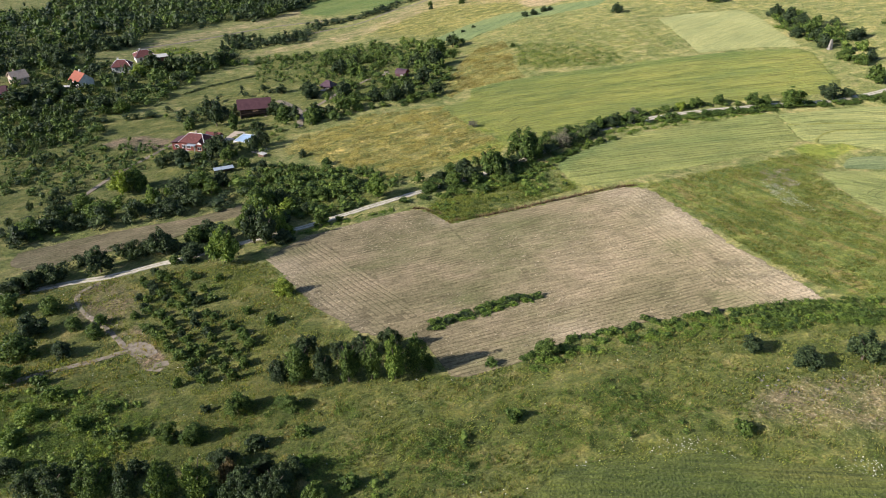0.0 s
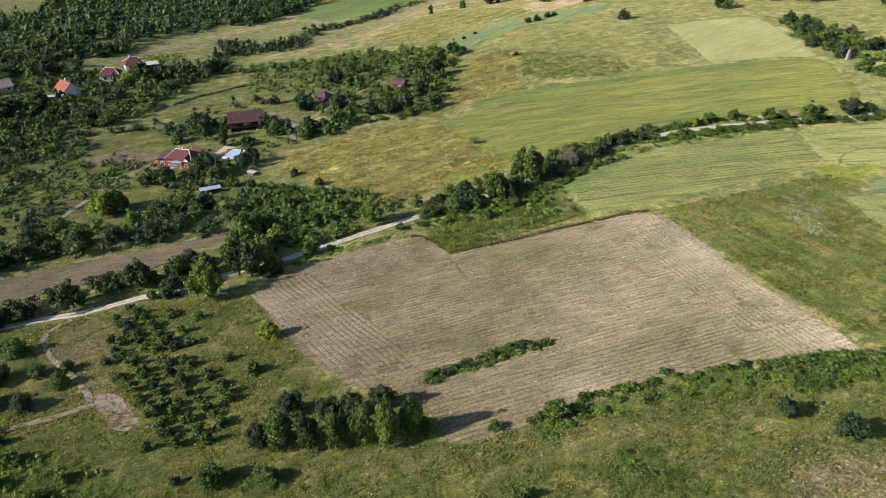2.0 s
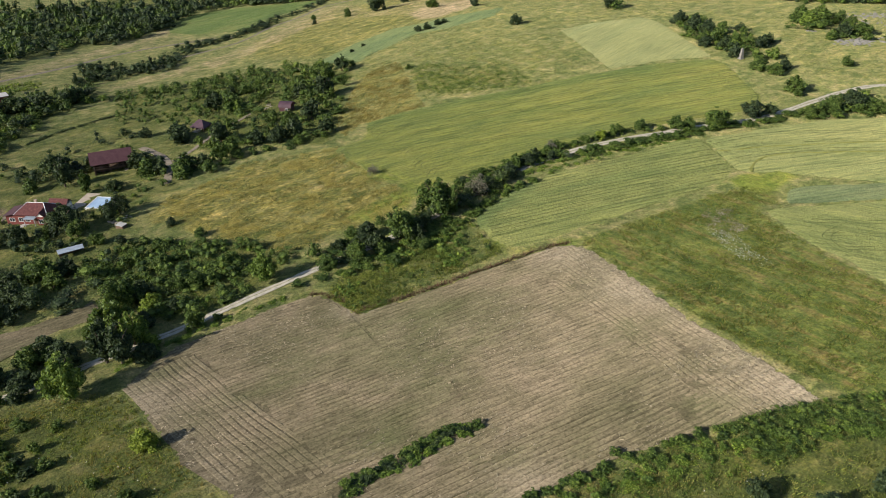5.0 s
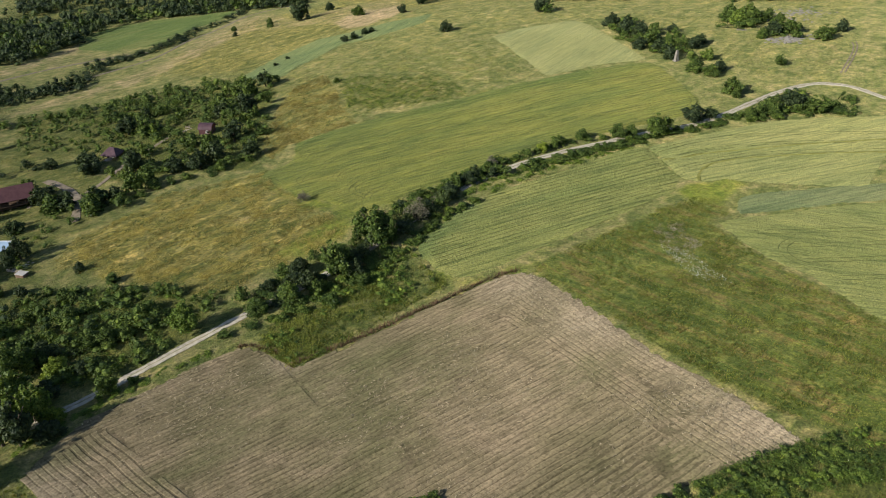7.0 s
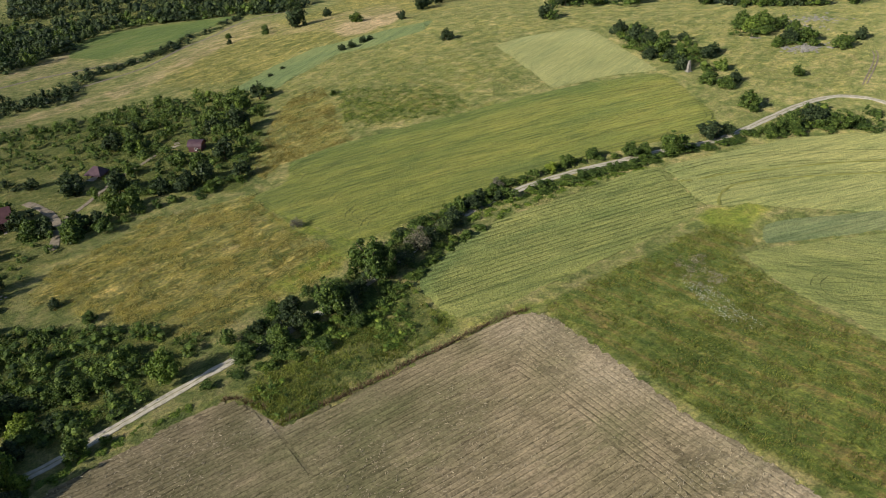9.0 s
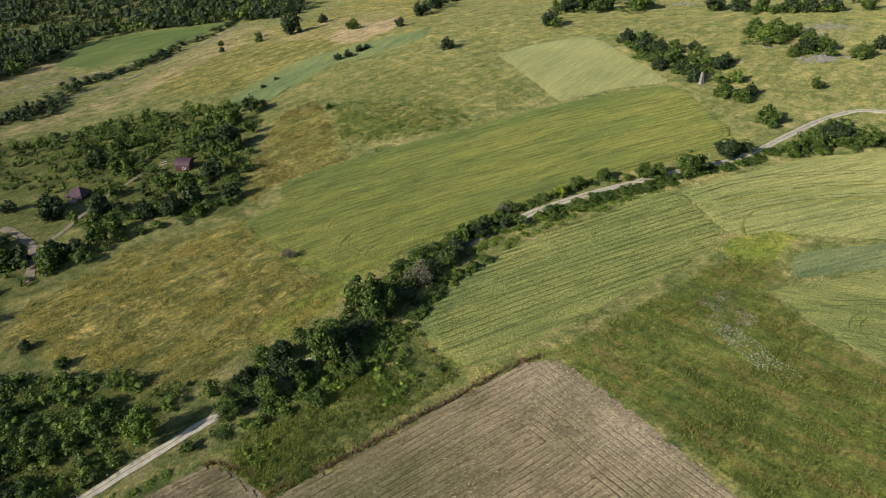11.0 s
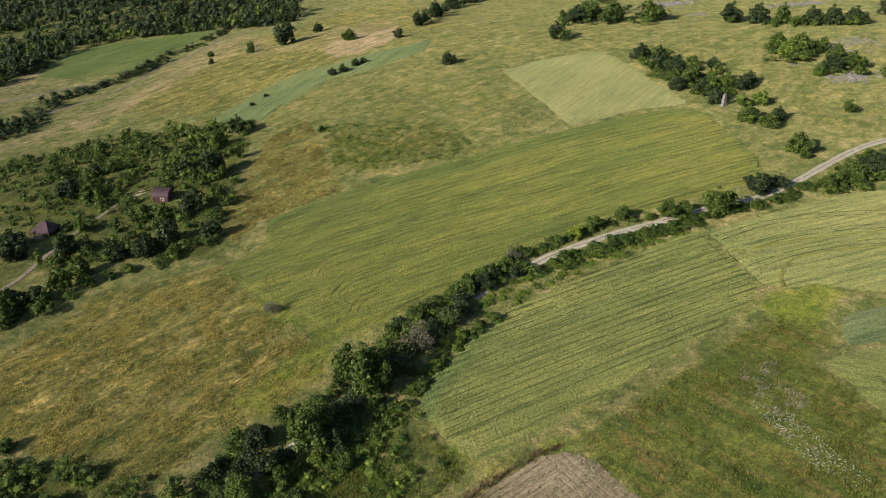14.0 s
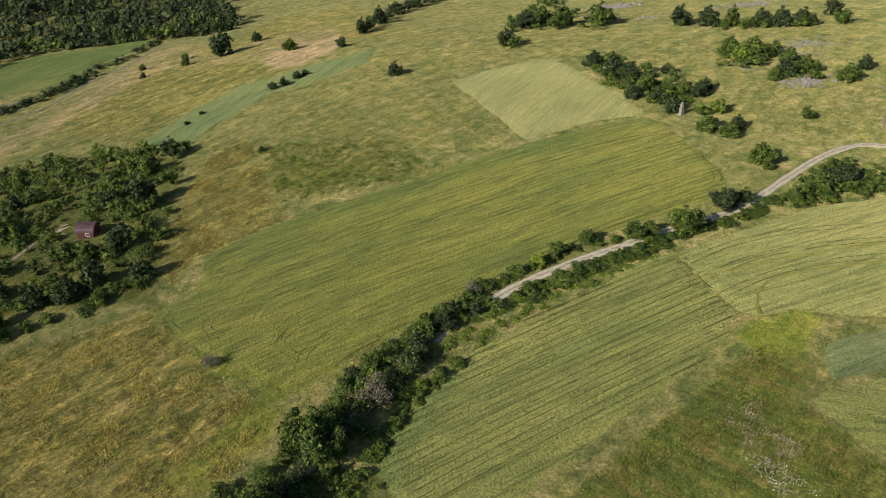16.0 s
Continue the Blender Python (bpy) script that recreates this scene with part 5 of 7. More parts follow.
def shift_line(line, dx, dy):
    return [(x + dx, y + dy) for x, y in line]


def hedge(line, h, w, leaf, label, seed, gap=0.15, spread=1.2, leaves=200):
    rng = np.random.default_rng(seed)
    pts, d = along(line, w * 0.52)
    spots = []
    for p in pts:
        if rng.random() > gap:
            q = p + rng.normal(0, spread, 2)
            k = rng.uniform(0.55, 1.3)
            spots.append((q[0], q[1], h * k, w * rng.uniform(0.8, 1.3)))
    thicket("hedge", spots, leaf, label, "hedge", int(leaves * 1.5), 0.17 + 0.018 * w, seed)


hedge(HEDGE_TRACK_N, 3.4, 4.4, "m", "tall overgrown hedge along the farm track", 21, 0.03, 1.9)
hedge(HEDGE_TRACK_S, 2.0, 3.4, "m", "dense hedge below the farm track", 22, 0.03, 2.2, 260)
# trees hiding the track; their dark leaf colour stands in for deep shade
SHADY = [(x + 0.8, y - 0.8) for x, y in TRACK_WEST[0:6]]
hedge(SHADY, 4.2, 5.0, "d", "overhanging trees in dark leaves for the track's deep shade", 36, 0.0, 1.0, 320)
hedge([(x + 6.5, y - 5.0) for x, y in TRACK_WEST[0:7]], 1.6, 3.2, "m", "green brambles below the shady track", 37, 0.0, 1.5, 260)
hedge(shift_line(HEDGE_EAST_N, -0.4, 0.8), 1.7, 3.0, "m", "broken low hedge above the pale track", 23, 0.25, 0.8)
hedge(shift_line(HEDGE_EAST_N[:3], 0.3, -0.6), 2.8, 3.4, "m", "taller shrubs above the pale track", 85, 0.05, 0.8)
hedge(shift_line(TRACK_EAST[8:18], 0.8, -3.4), 1.9, 3.8, "m", "dense low hedge below the pale track", 24, 0.0, 0.6, 240)
hedge(shift_line(TRACK_EAST[12:18], 1.5, -5.7), 1.5, 3.6, "m", "outer row of the low hedge", 52, 0.0, 0.7, 240)
hedge(shift_line(TRACK_EAST[13:20], 2.4, -7.6), 0.8, 2.6, "l", "rank green weeds between hedge and barley", 86, 0.0, 0.9, 90)
hedge(shift_line(TRACK_EAST[17:21], 1.2, -3.8), 0.9, 2.4, "l", "green weeds beside the pale track", 87, 0.0, 0.7, 90)
hedge(HEDGE_BEND, 3.6, 5.0, "m", "thick hedge where the track bends", 25, 0.05, 2.0)
hedge(HEDGE_PLOUGH_S, 4.0, 5.0, "d", "hedge between track and narrow field", 26, 0.05, 1.4)
hedge(HEDGE_PLOUGH_N, 6.0, 6.5, "d", "tall shady hedge above the narrow field", 27, 0.0, 2.0)
hedge(shift_line(HEDGE_PLOUGH_N, -2, 8), 5.0, 6.5, "m", "garden trees above the narrow field", 38, 0.1, 2.5)
hedge(HEDGE_NORTH_A, 4.0, 5.5, "d", "overgrown garden hedge in the hamlet", 28, 0.15, 3.0, 130)
hedge(HEDGE_NORTH_B, 3.8, 5.0, "m", "long hedge round the old orchards", 29, 0.1, 3.0, 130)
hedge(HEDGE_LANE, 5.0, 7.5, "d", "hedge along the pale lane", 30, 0.0, 2.0, 130)
hedge(HEDGE_DITCH, 3.5, 6.0, "d", "broken hedge along a dirt track", 31, 0.2, 1.5, 130)
hedge(HEDGE_RIDGE, 7.0, 8.0, "d", "line of trees on the far ridge", 32, 0.2, 2.0, 130)
hedge(HEDGE_SLOPE, 1.1, 1.9, "m", "weedy bank below the mown field", 33, 0.05, 0.7, 120)
hedge(shift_line(HEDGE_SLOPE, 1, -3), 1.0, 2.0, "l", "low green weeds on the bank", 39, 0.1, 1.0, 120)
hedge(HEDGE_EDGE, 0.7, 2.0, "l", "low green weeds between track and mown field", 40, 0.1, 0.5, 90)
hedge(HEDGE_BARN, 3.5, 4.5, "m", "hedge between dry meadow and gardens", 34, 0.15, 2.0, 160)
hedge(HEDGE_STRIP, 1.1, 2.3, "m", "strip of weeds inside the mown field", 35, 0.0, 0.35, 170)
# dark leaves paint the shading along the strip's south side
hedge([(x + 0.2, y - 0.8) for x, y in HEDGE_STRIP], 0.9, 1.8, "d", "weeds coloured darker for the strip's shaded side", 88, 0.05, 0.3, 120)
hedge(shift_line(HEDGE_STRIP, 0.6, -1.6), 0.9, 1.9, "l", "lower weeds of the strip", 54, 0.1, 0.5, 110)


def scatter(poly, count, rng):
    p = np.array(poly)
    lo, hi = p.min(0), p.max(0)
    out = rng.uniform(lo, hi, (count * 6, 2))
    return out[inside(poly, out[:, 0], out[:, 1])][:count]


YARDS = [(-154.5, 383.0, 9), (-90.6, 243.0, 9.5), (-78.3, 280.5, 8), (-75, 251, 6), (-80, 254, 6), (-174.8, 336.5, 8), (-166, 362, 8), (-162, 388, 9), (-206, 339, 7), (-53, 312, 5), (-21, 319, 7), (-28, 331, 6), (-63, 230, 4), (-72.8, 215, 5), (-92, 236, 6)]


def wood(poly, count, h, w, leaf, label, seed, leaves=200, clump=None):
    rng = np.random.default_rng(seed)
    pts = scatter(poly, count * (3 if clump else 1), rng)
    if clump:
        v = value_noise(pts[:, 0], pts[:, 1], 1 / clump, seed)
        pts = pts[np.argsort(-v - 0.5 * rng.random(len(pts)))][:count]
    spots = [(x, y, h * rng.uniform(0.65, 1.25) ** 1.5, w * rng.uniform(0.6, 1.4)) for x, y in pts if not any(math.hypot(x - a, y - b) < r for a, b, r in YARDS)]
    thicket("wood", spots, leaf, label, "wood", leaves, 0.11 * w / 2.2 if w < 6 else 0.055 * w, seed)


wood(WOOD_NW, 430, 10, 12, "d", "dark mixed wood beyond the hamlet", 41, 66)
# so many lighter crowns pale the wood in place of distance haze
wood(WOOD_NW, 430, 10, 11, "m", "lighter trees in the mixed wood", 75, 66)
wood(WOOD_FAR, 520, 11, 13, "d", "dark wood on the far slope", 42, 60)
wood(WOOD_VILLAGE, 120, 6, 6.5, "d", "dense garden trees round the hamlet", 43, 115)
wood(WOOD_VILLAGE, 210, 5, 6.0, "m", "lighter garden trees round the hamlet", 62, 115)
wood(WOOD_FILL_A, 120, 6.5, 8.0, "d", "garden trees at the foot of the dark wood", 63, 100)
wood(WOOD_EDGE, 260, 9, 10.0, "d", "dark lower edge of the wood above the hay", 89, 80)
wood(WOOD_EDGE, 90, 8, 9.0, "m", "lighter trees at the edge of the wood", 90, 80)
wood(VINES, 160, 1.3, 2.6, "y", "yellow-green vine rows above the hamlet", 91, 40)
hedge(LAWN_DITCH, 1.0, 2.2, "d", "low dark hedge across the lawn", 92, 0.1, 0.3, 80)
wood(WOOD_FILL_C, 150, 9, 11.0, "d", "dark edge of the mixed wood", 76, 70)
wood(BANK_WEEDS, 210, 1.0, 1.8, "l", "fresh green weeds along the mown field", 77, 70)
wood(BANK_WEEDS, 360, 1.1, 2.0, "m", "darker weeds along the mown field", 78, 70, 0.1)
wood(WOOD_FILL_B, 60, 6, 8.0, "d", "trees between lawn and dark wood", 64, 100)
wood(WOOD_GARDEN, 75, 4.8, 5.6, "m", "row of garden trees below the hamlet", 65, 120)
wood(LIME_WEEDS, 420, 1.1, 1.9, "l", "lime-green brambles on the near slope", 66, 85)
wood(LIME_WEEDS, 110, 1.0, 1.6, "y", "yellow-green brambles on the near slope", 94, 60, 0.12)
wood(STRIP_TREES, 60, 5, 6.5, "d", "belt of trees beside the pale lane", 67, 110)
wood(WOOD_MID, 150, 4.5, 5.5, "m", "thick scrub wood round the sheds", 44, 170)
wood(GARDENS, 170, 2.4, 3.6, "m", "garden shrubs and fruit bushes of the hamlet", 51, 100, 0.06)
wood(GARDENS, 120, 4.2, 4.8, "d", "dark garden trees of the hamlet", 55, 120, 0.05)
wood(MON_COPSE, 60, 4.2, 5.2, "m", "dense green copse beside the monument", 56, 150)
wood(WEED_PATCH, 520, 0.8, 2.5, "l", "leafy green weeds on the fallow slope", 57, 60)
wood(WEED_PATCH, 160, 0.7, 2.2, "y", "bright green weeds on the fallow slope", 79, 50, 0.08)
wood(HILL_RUST, 300, 0.45, 1.7, "l", "scattered pale weeds on the fallow slope", 58, 32, 0.05)
wood(HILL_ALL, 700, 0.45, 1.9, "m", "low weeds dotted over the dry hillside", 68, 24, 0.03)
wood(HILL_ALL, 420, 0.4, 1.8, "b", "withered brown weeds on the dry hillside", 69, 22, 0.04)
wood(COPSE_TOP, 55, 5.5, 7.0, "m", "green trees round the bare rock", 70, 110)
wood(COPSE_QUARRY_A, 26, 4.2, 5.5, "m", "green bushes by the old quarry", 71, 130)
wood(COPSE_QUARRY_B, 34, 4.5, 5.5, "m", "row of green bushes below the rocks", 72, 120)
wood(COPSE_QUARRY_C, 14, 3.0, 4.5, "m", "low bushes at the quarry edge", 73, 120)
wood(COPSE_BEND, 60, 2.8, 3.8, "m", "thick shrubs inside the track's bend", 74, 150)
wood(HILL_DRY, 120, 0.9, 2.4, "m", "small shrubs dotted on the dry hillside", 59, 40)
wood(WILD_MEADOW, 300, 0.45, 1.2, "l", "weedy clumps in the wild meadow", 60, 40, 0.1)
wood(SCRUB_MID, 330, 2.6, 3.8, "m", "old overgrown orchard of low bushes", 45, 70)
wood(SCRUB_WEST, 200, 2.2, 3.4, "m", "rough gardens with low bushes", 46, 75)
wood(SCRUB_ROAD, 140, 2.9, 4.2, "m", "low green scrub above the track", 47, 130)
wood(SCRUB_ROAD, 100, 1.8, 3.2, "l", "bright green scrub above the track", 53, 110)
wood(SCRUB_NEAR, 640, 1.0, 2.2, "m", "low weeds and brambles on the slope", 48, 60, 0.1)
wood(SCRUB_NEAR, 700, 0.8, 1.7, "l", "fresh green weeds on the slope", 80, 56, 0.2)
wood(GREEN_BANK, 150, 1.3, 2.6, "l", "bright green weeds on the bank", 93, 80, 0.12)
wood(GREEN_BANK, 170, 1.0, 2.2, "m", "low weeds on the bank below the track", 49, 60)
wood(NEAR_MEADOW, 650, 0.7, 1.6, "l", "pale low weeds in the rough meadow", 50, 56, 0.16)


def orchard():
    rng = np.random.default_rng(61)
    lo, hi = np.array(ORCHARD_AREA).min(0), np.array(ORCHARD_AREA).max(0)
    turn = radians(-48)
    for i in range(-24, 25):
        for j in range(-22, 23):
            a, b = i * 2.7, j * 4.0
            x = (lo[0] + hi[0]) / 2 + a * math.cos(turn) - b * math.sin(turn) + rng.normal(0, 0.45)
            y = (lo[1] + hi[1]) / 2 + a * math.sin(turn) + b * math.cos(turn) + rng.normal(0, 0.45)
            if inside(ORCHARD_AREA, x, y) and not inside(SOIL_PATCH, x, y) and rng.random() < 0.92:
                plant(x, y, rng.uniform(1.8, 3.2), rng.uniform(2.3, 3.6), "m" if rng.random() < 0.75 else "d", "in orchard rows on bare soil", "orchard")


orchard()


# ---- mown rows on the stubble field ----
def swath_rows():
    rng = np.random.default_rng(71)
    sides = [((-43.6, 151.6), (-16.3, 113.8)), ((53.3, 184.6), (74.4, 118.2)), ((1.4, 165.4), (50.0, 184.6)), ((-43.3, 154.0), (-8.5, 176.5)), ((22.0, 106.6), (74.4, 118.2))]
    runs = []
    band = 14.0

    def ragged(p):
        return 1.6 * value_noise(p[:, 0], p[:, 1], 6.0, 73)

    def add(a, d, reach, keep):
        n = int(reach / 0.8)
        p = np.array(a) + np.outer(np.arange(n) * 0.8, d)
        ok = inside(STUBBLE, p[:, 0], p[:, 1]) & ~inside(WEED_STRIP, p[:, 0], p[:, 1]) & keep(p)
        runs.append((p, np.array(d), ok))

    for k, (a, b) in enumerate(sides[:3]):
        d = np.subtract(b, a) / np.hypot(*np.subtract(b, a))
        side = np.array((-d[1], d[0]))
        if np.dot(np.array((15, 140)) - a, side) < 0:
            side = -side
        for off in np.arange(0.4, band + 1.7, 1.2):
            others = [e for j, e in enumerate(sides[:3]) if j != k]
            add(np.array(a) + side * off - d * 25, d, 130, lambda p, off=off, others=others, own=(a, b): (np.min([line_gap(*e, p) for e in others], 0) >= off) & (line_gap(*own, p) < 50) & (line_gap(*own, p) < band + ragged(p)))
    d = np.array((math.cos(radians(21)), math.sin(radians(21))))
    side = np.array((-d[1], d[0]))
    for off in np.arange(-75, 75, 1.15):
        add(np.array((15, 140)) + side * off - d * 90, d, 180, lambda p: np.min([line_gap(*e, p) for e in sides[:3]], 0) >= band - 0.4 + ragged(p))
    vs, fs = [], []
    for p, d, ok in runs:
        side = np.array((-d[1], d[0]))
        strong = np.clip(0.52 + 0.55 * value_noise(p[:, 0], p[:, 1], 17.0, 74) + 0.3 * value_noise(p[:, 0], p[:, 1], 3.5, 72), 0.0, 1.0)
        w = 0.57 - 0.10 * strong + 0.04 * value_noise(p[:, 0], p[:, 1], 2.2, 76)
        lift = np.clip(0.12 + 0.02 * rng.normal(size=len(p)), 0.03, 0.2) * (0.35 + 0.65 * strong)
        jog = rng.normal(0, 0.03, len(p)) + 0.25 * value_noise(p[:, 0], p[:, 1], 9.0, 75)
        base = len(vs)
        z = height(p[:, 0], p[:, 1]) + 0.04
        for i in range(len(p)):
            c = p[i] + side * jog[i]
            vs += [(*(c - side * w[i]), z[i]), (*(c - side * w[i] * 0.75), z[i] + lift[i]), (*(c + side * w[i] * 0.7), z[i] + lift[i] * rng.uniform(0.8, 1.1)), (*(c + side * w[i]), z[i])]
        for i in range(len(p) - 1):
            if ok[i] and ok[i + 1] and strong[i] > 0.0:
                k = base + 4 * i
                fs += [(k + q, k + q + 4, k + q + 5, k + q + 1) for q in range(3)]
    ob = mesh_object("straw_rows", vs, fs, SWATH)
    bleach(ob)
    tagged(ob, "broken rows of raked dry straw on the mown field", "straw", kind="stuff")


swath_rows()


def narrow_rows():
    """Raked rows along the narrow field."""
    rng = np.random.default_rng(79)
    d = np.array((math.cos(radians(27)), math.sin(radians(27))))
    side = np.array((-d[1], d[0]))
    vs, fs = [], []
    for off in np.arange(-22, 22, 1.3):
        p = np.array((-86.0, 171.0)) + side * off + np.outer(np.arange(-45, 45, 0.9), d) + side * rng.normal(0, 0.05, (100, 1))
        ok = inside(SMALL_PLOUGH, p[:, 0], p[:, 1])
        lift = np.clip(0.08 + 0.08 * value_noise(p[:, 0], p[:, 1], 6.0, 80), 0.01, 0.2)
        z, base = height(p[:, 0], p[:, 1]) + 0.05, len(vs)
        for i in range(len(p)):
            vs += [(*(p[i] - side * 0.36), z[i]), (*(p[i] - side * 0.15), z[i] + lift[i]), (*(p[i] + side * 0.15), z[i] + lift[i]), (*(p[i] + side * 0.36), z[i])]
        fs += [(base + 4 * i + q, base + 4 * i + q + 4, base + 4 * i + q + 5, base + 4 * i + q + 1) for i in range(len(p) - 1) if ok[i] and ok[i + 1] for q in range(3)]
    tagged(mesh_object("straw_rows", vs, fs, SWATH), "rows of raked straw on the narrow field", "straw", kind="stuff")


narrow_rows()


def straw_scraps():
    """Loose bright straw lying about, thickest at the field's corners and its eastern side."""
    rng = np.random.default_rng(77)
    p = scatter(STUBBLE, 34000, rng)
    edge = np.minimum(line_gap((53.3, 184.6), (74.4, 118.2), p), line_gap((-43.6, 151.6), (-16.3, 113.8), p) + 2.0)
    corner = np.min([np.hypot(p[:, 0] - a, p[:, 1] - b) for a, b in ((0, 168), (70, 122), (50, 182), (60, 160))], 0)
    want = 0.22 + 0.45 * np.exp(-edge / 4.5) + 0.6 * np.exp(-corner / 5.0) + 0.55 * value_noise(p[:, 0], p[:, 1], 11.0, 78)
    p = p[(rng.random(len(p)) * 1.5 < want) & ~inside(WEED_STRIP, p[:, 0], p[:, 1])][:26000]
    n = len(p)
    a, l, w = radians(21) + rng.normal(0, 0.7, n), rng.uniform(0.08, 0.34, n), rng.uniform(0.04, 0.10, n)
    c, k = np.cos(a), np.sin(a)
    z = height(p[:, 0], p[:, 1]) + rng.uniform(0.09, 0.17, n)
    v = [np.column_stack([p[:, 0] + i * l * c - j * w * k, p[:, 1] + i * l * k + j * w * c, z + rng.normal(0, 0.05, n)]) for i, j in ((-1, -1), (1, -0.7), (0.8, 1), (-0.9, 0.8))]
    ob = mesh_object("loose_straw", np.stack(v, 1).reshape(-1, 3), np.arange(4 * n).reshape(-1, 4), PALE_STRAW)
    tagged(ob, "loose pale straw scattered over the mown field", "straw", kind="stuff")


PALE_STRAW = leaf_material("pale_straw", (0.23, 0.190, 0.13), (0.33, 0.275, 0.19), (0.45, 0.38, 0.275), 0.1, 0.1)
straw_scraps()

# ---- wheel tracks in the grain ----
def tramlines(field, poly, lines, rise, seed):
    """Pairs of ruts along the given lines, where they lie inside the field."""
    rng = np.random.default_rng(seed)
    vs, fs = [], []
    for line in lines:
        pts, d = along(line, 1.2)
        side = np.stack([-d[:, 1], d[:, 0]], 1)
        ok = inside(poly, pts[:, 0], pts[:, 1])
        for off in (-0.9, 0.9):
            c = pts + side * (off + rng.normal(0, 0.04, (len(pts), 1)))
            w = 0.06 + 0.08 * rng.random((len(pts), 1))
            base = len(vs)
            for q in (c - side * w, c + side * w):
                vs += np.column_stack([q, height(q[:, 0], q[:, 1]) + rise]).tolist()
            n = len(pts)
            fs += [(base + i, base + i + 1, base + n + i + 1, base + n + i) for i in range(n - 1) if ok[i] and ok[i + 1] and rng.random() > 0.03]
    ob = mesh_object("wheel_tracks", vs, fs, RUT)
    tagged(ob, "dark pairs of wheel ruts through the grain", "wheel tracks", kind="stuff")


def shifted(line, dx, dy):
    return [(x + dx, y + dy) for x, y in line]


UPPER = CROP_MAIN[4:14]
tramlines("main", CROP_MAIN, [shifted(UPPER, 1.0 + 0.35 * k, -4.0 - k) for k in (0, 9, 18, 27, 36, 46, 55)] + [
    [(14, 283), (10.5, 280), (13, 277.5), (25, 281)], [(3, 258), (0, 264), (3, 268), (9, 266)], [(12, 252), (8, 257), (11, 262), (20, 262)],
    [(26, 238), (22, 244), (26, 249), (38, 252)], [(150, 296), (147, 303), (140, 305), (120, 303)], [(149, 276), (147, 270), (140, 267)]], 0.42, 81)
tramlines("near", CROP_NEAR, [[(36, 193 + k), (60, 199 + k), (90, 206 + k), (125, 213 + k)] for k in (1, 4.5, 8, 11.5, 15, 18.5, 22, 25.5, 29)], 0.42, 82)
tramlines("right", CROP_RIGHT, [shifted([(112, 222), (130, 226), (150, 224), (175, 216), (200, 205)], 0.1 * k, k) for k in (2, 9, 16)], 0.42, 83)
tramlines("east", CROP_EAST, [shifted([(112, 186), (122, 183), (140, 178), (160, 170)], 0.1 * k, -k) for k in (2, 10, 18, 27)] + [[(118, 178), (112, 175), (111, 168), (116, 163)]], 0.39, 84)
tramlines("blue", CROP_BLUE, [shifted(CROP_BLUE[9:14], 3, -2)], 0.36, 86)


# ---- grass ----
def tufts(name, pts, low, high, material, label, seed, blades=4, wide=0.075):
    rng = np.random.default_rng(seed)
    n = len(pts)
    x, y = np.repeat(pts[:, 0], blades), np.repeat(pts[:, 1], blades)
    m = n * blades
    a, h = rng.uniform(0, 6.28, m), np.repeat(rng.uniform(low, high, n), blades) * rng.uniform(0.7, 1.2, m)
    out, lean = rng.uniform(0.02, 0.25, m), rng.uniform(0.3, 0.9, m)
    cx, cy = x + out * np.cos(a), y + out * np.sin(a)
    z = height(cx, cy) + 0.05
    w = wide * rng.uniform(0.6, 1.5, m)
    v = np.empty((m, 3, 3))
    v[:, 0] = np.stack([cx - w * np.sin(a), cy + w * np.cos(a), z], 1)
    v[:, 1] = np.stack([cx + w * np.sin(a), cy - w * np.cos(a), z], 1)
    v[:, 2] = np.stack([cx + h * lean * np.cos(a), cy + h * lean * np.sin(a), z + h], 1)
    ob = mesh_object(name, v.reshape(-1, 3), np.arange(3 * m).reshape(-1, 3), material, smooth=True)
    tagged(ob, label, "grass", kind="stuff")


def patchy(poly, count, seed, scale=0.08, keep=0.0):
    rng = np.random.default_rng(seed)
    p = scatter(poly, count, rng)
    v = np.array([noise.noise((q[0] * scale, q[1] * scale, seed)) for q in p])
    return p[v + rng.normal(0, 0.25, len(p)) > keep]


def clear(p, *polys):
    ok = np.ones(len(p), bool)
    for poly in polys:
        ok &= ~inside(poly, p[:, 0], p[:, 1])
    return p[ok]


tufts("meadow_grass", clear(patchy(NEAR_MEADOW, 52000, 91), BOTTOM_CROP, SOIL_PATCH), 0.22, 0.5, BLADES, "rough green meadow grass in tufts", 91)
tufts("dry_grass", clear(patchy(NEAR_MEADOW, 26000, 92, 0.05, 0.1), BOTTOM_CROP), 0.22, 0.5, DRY_BLADES, "dry seed-headed grass among the green", 92)
tufts("tall_dry_grass", patchy(DRY_MEADOW, 6000, 93, 0.12), 0.3, 0.7, DRY_BLADES, "tall golden dry meadow grass", 93)
tufts("bank_grass", patchy(GREEN_BANK, 9000, 94), 0.25, 0.6, BLADES, "rank green grass on the bank", 94)
tufts("wild_grass", patchy(WILD_MEADOW, 14000, 95), 0.22, 0.5, BLADES, "wild green meadow grass", 95)
tufts("wild_dry_grass", patchy(WILD_MEADOW, 5000, 96, 0.06, 0.1), 0.22, 0.5, DRY_BLADES, "reddish dry grass in the wild meadow", 96)
tufts("strip_grass", patchy(DRY_STRIP, 8000, 97), 0.25, 0.6, DRY_BLADES, "dry grass strip beside the scrub", 97)


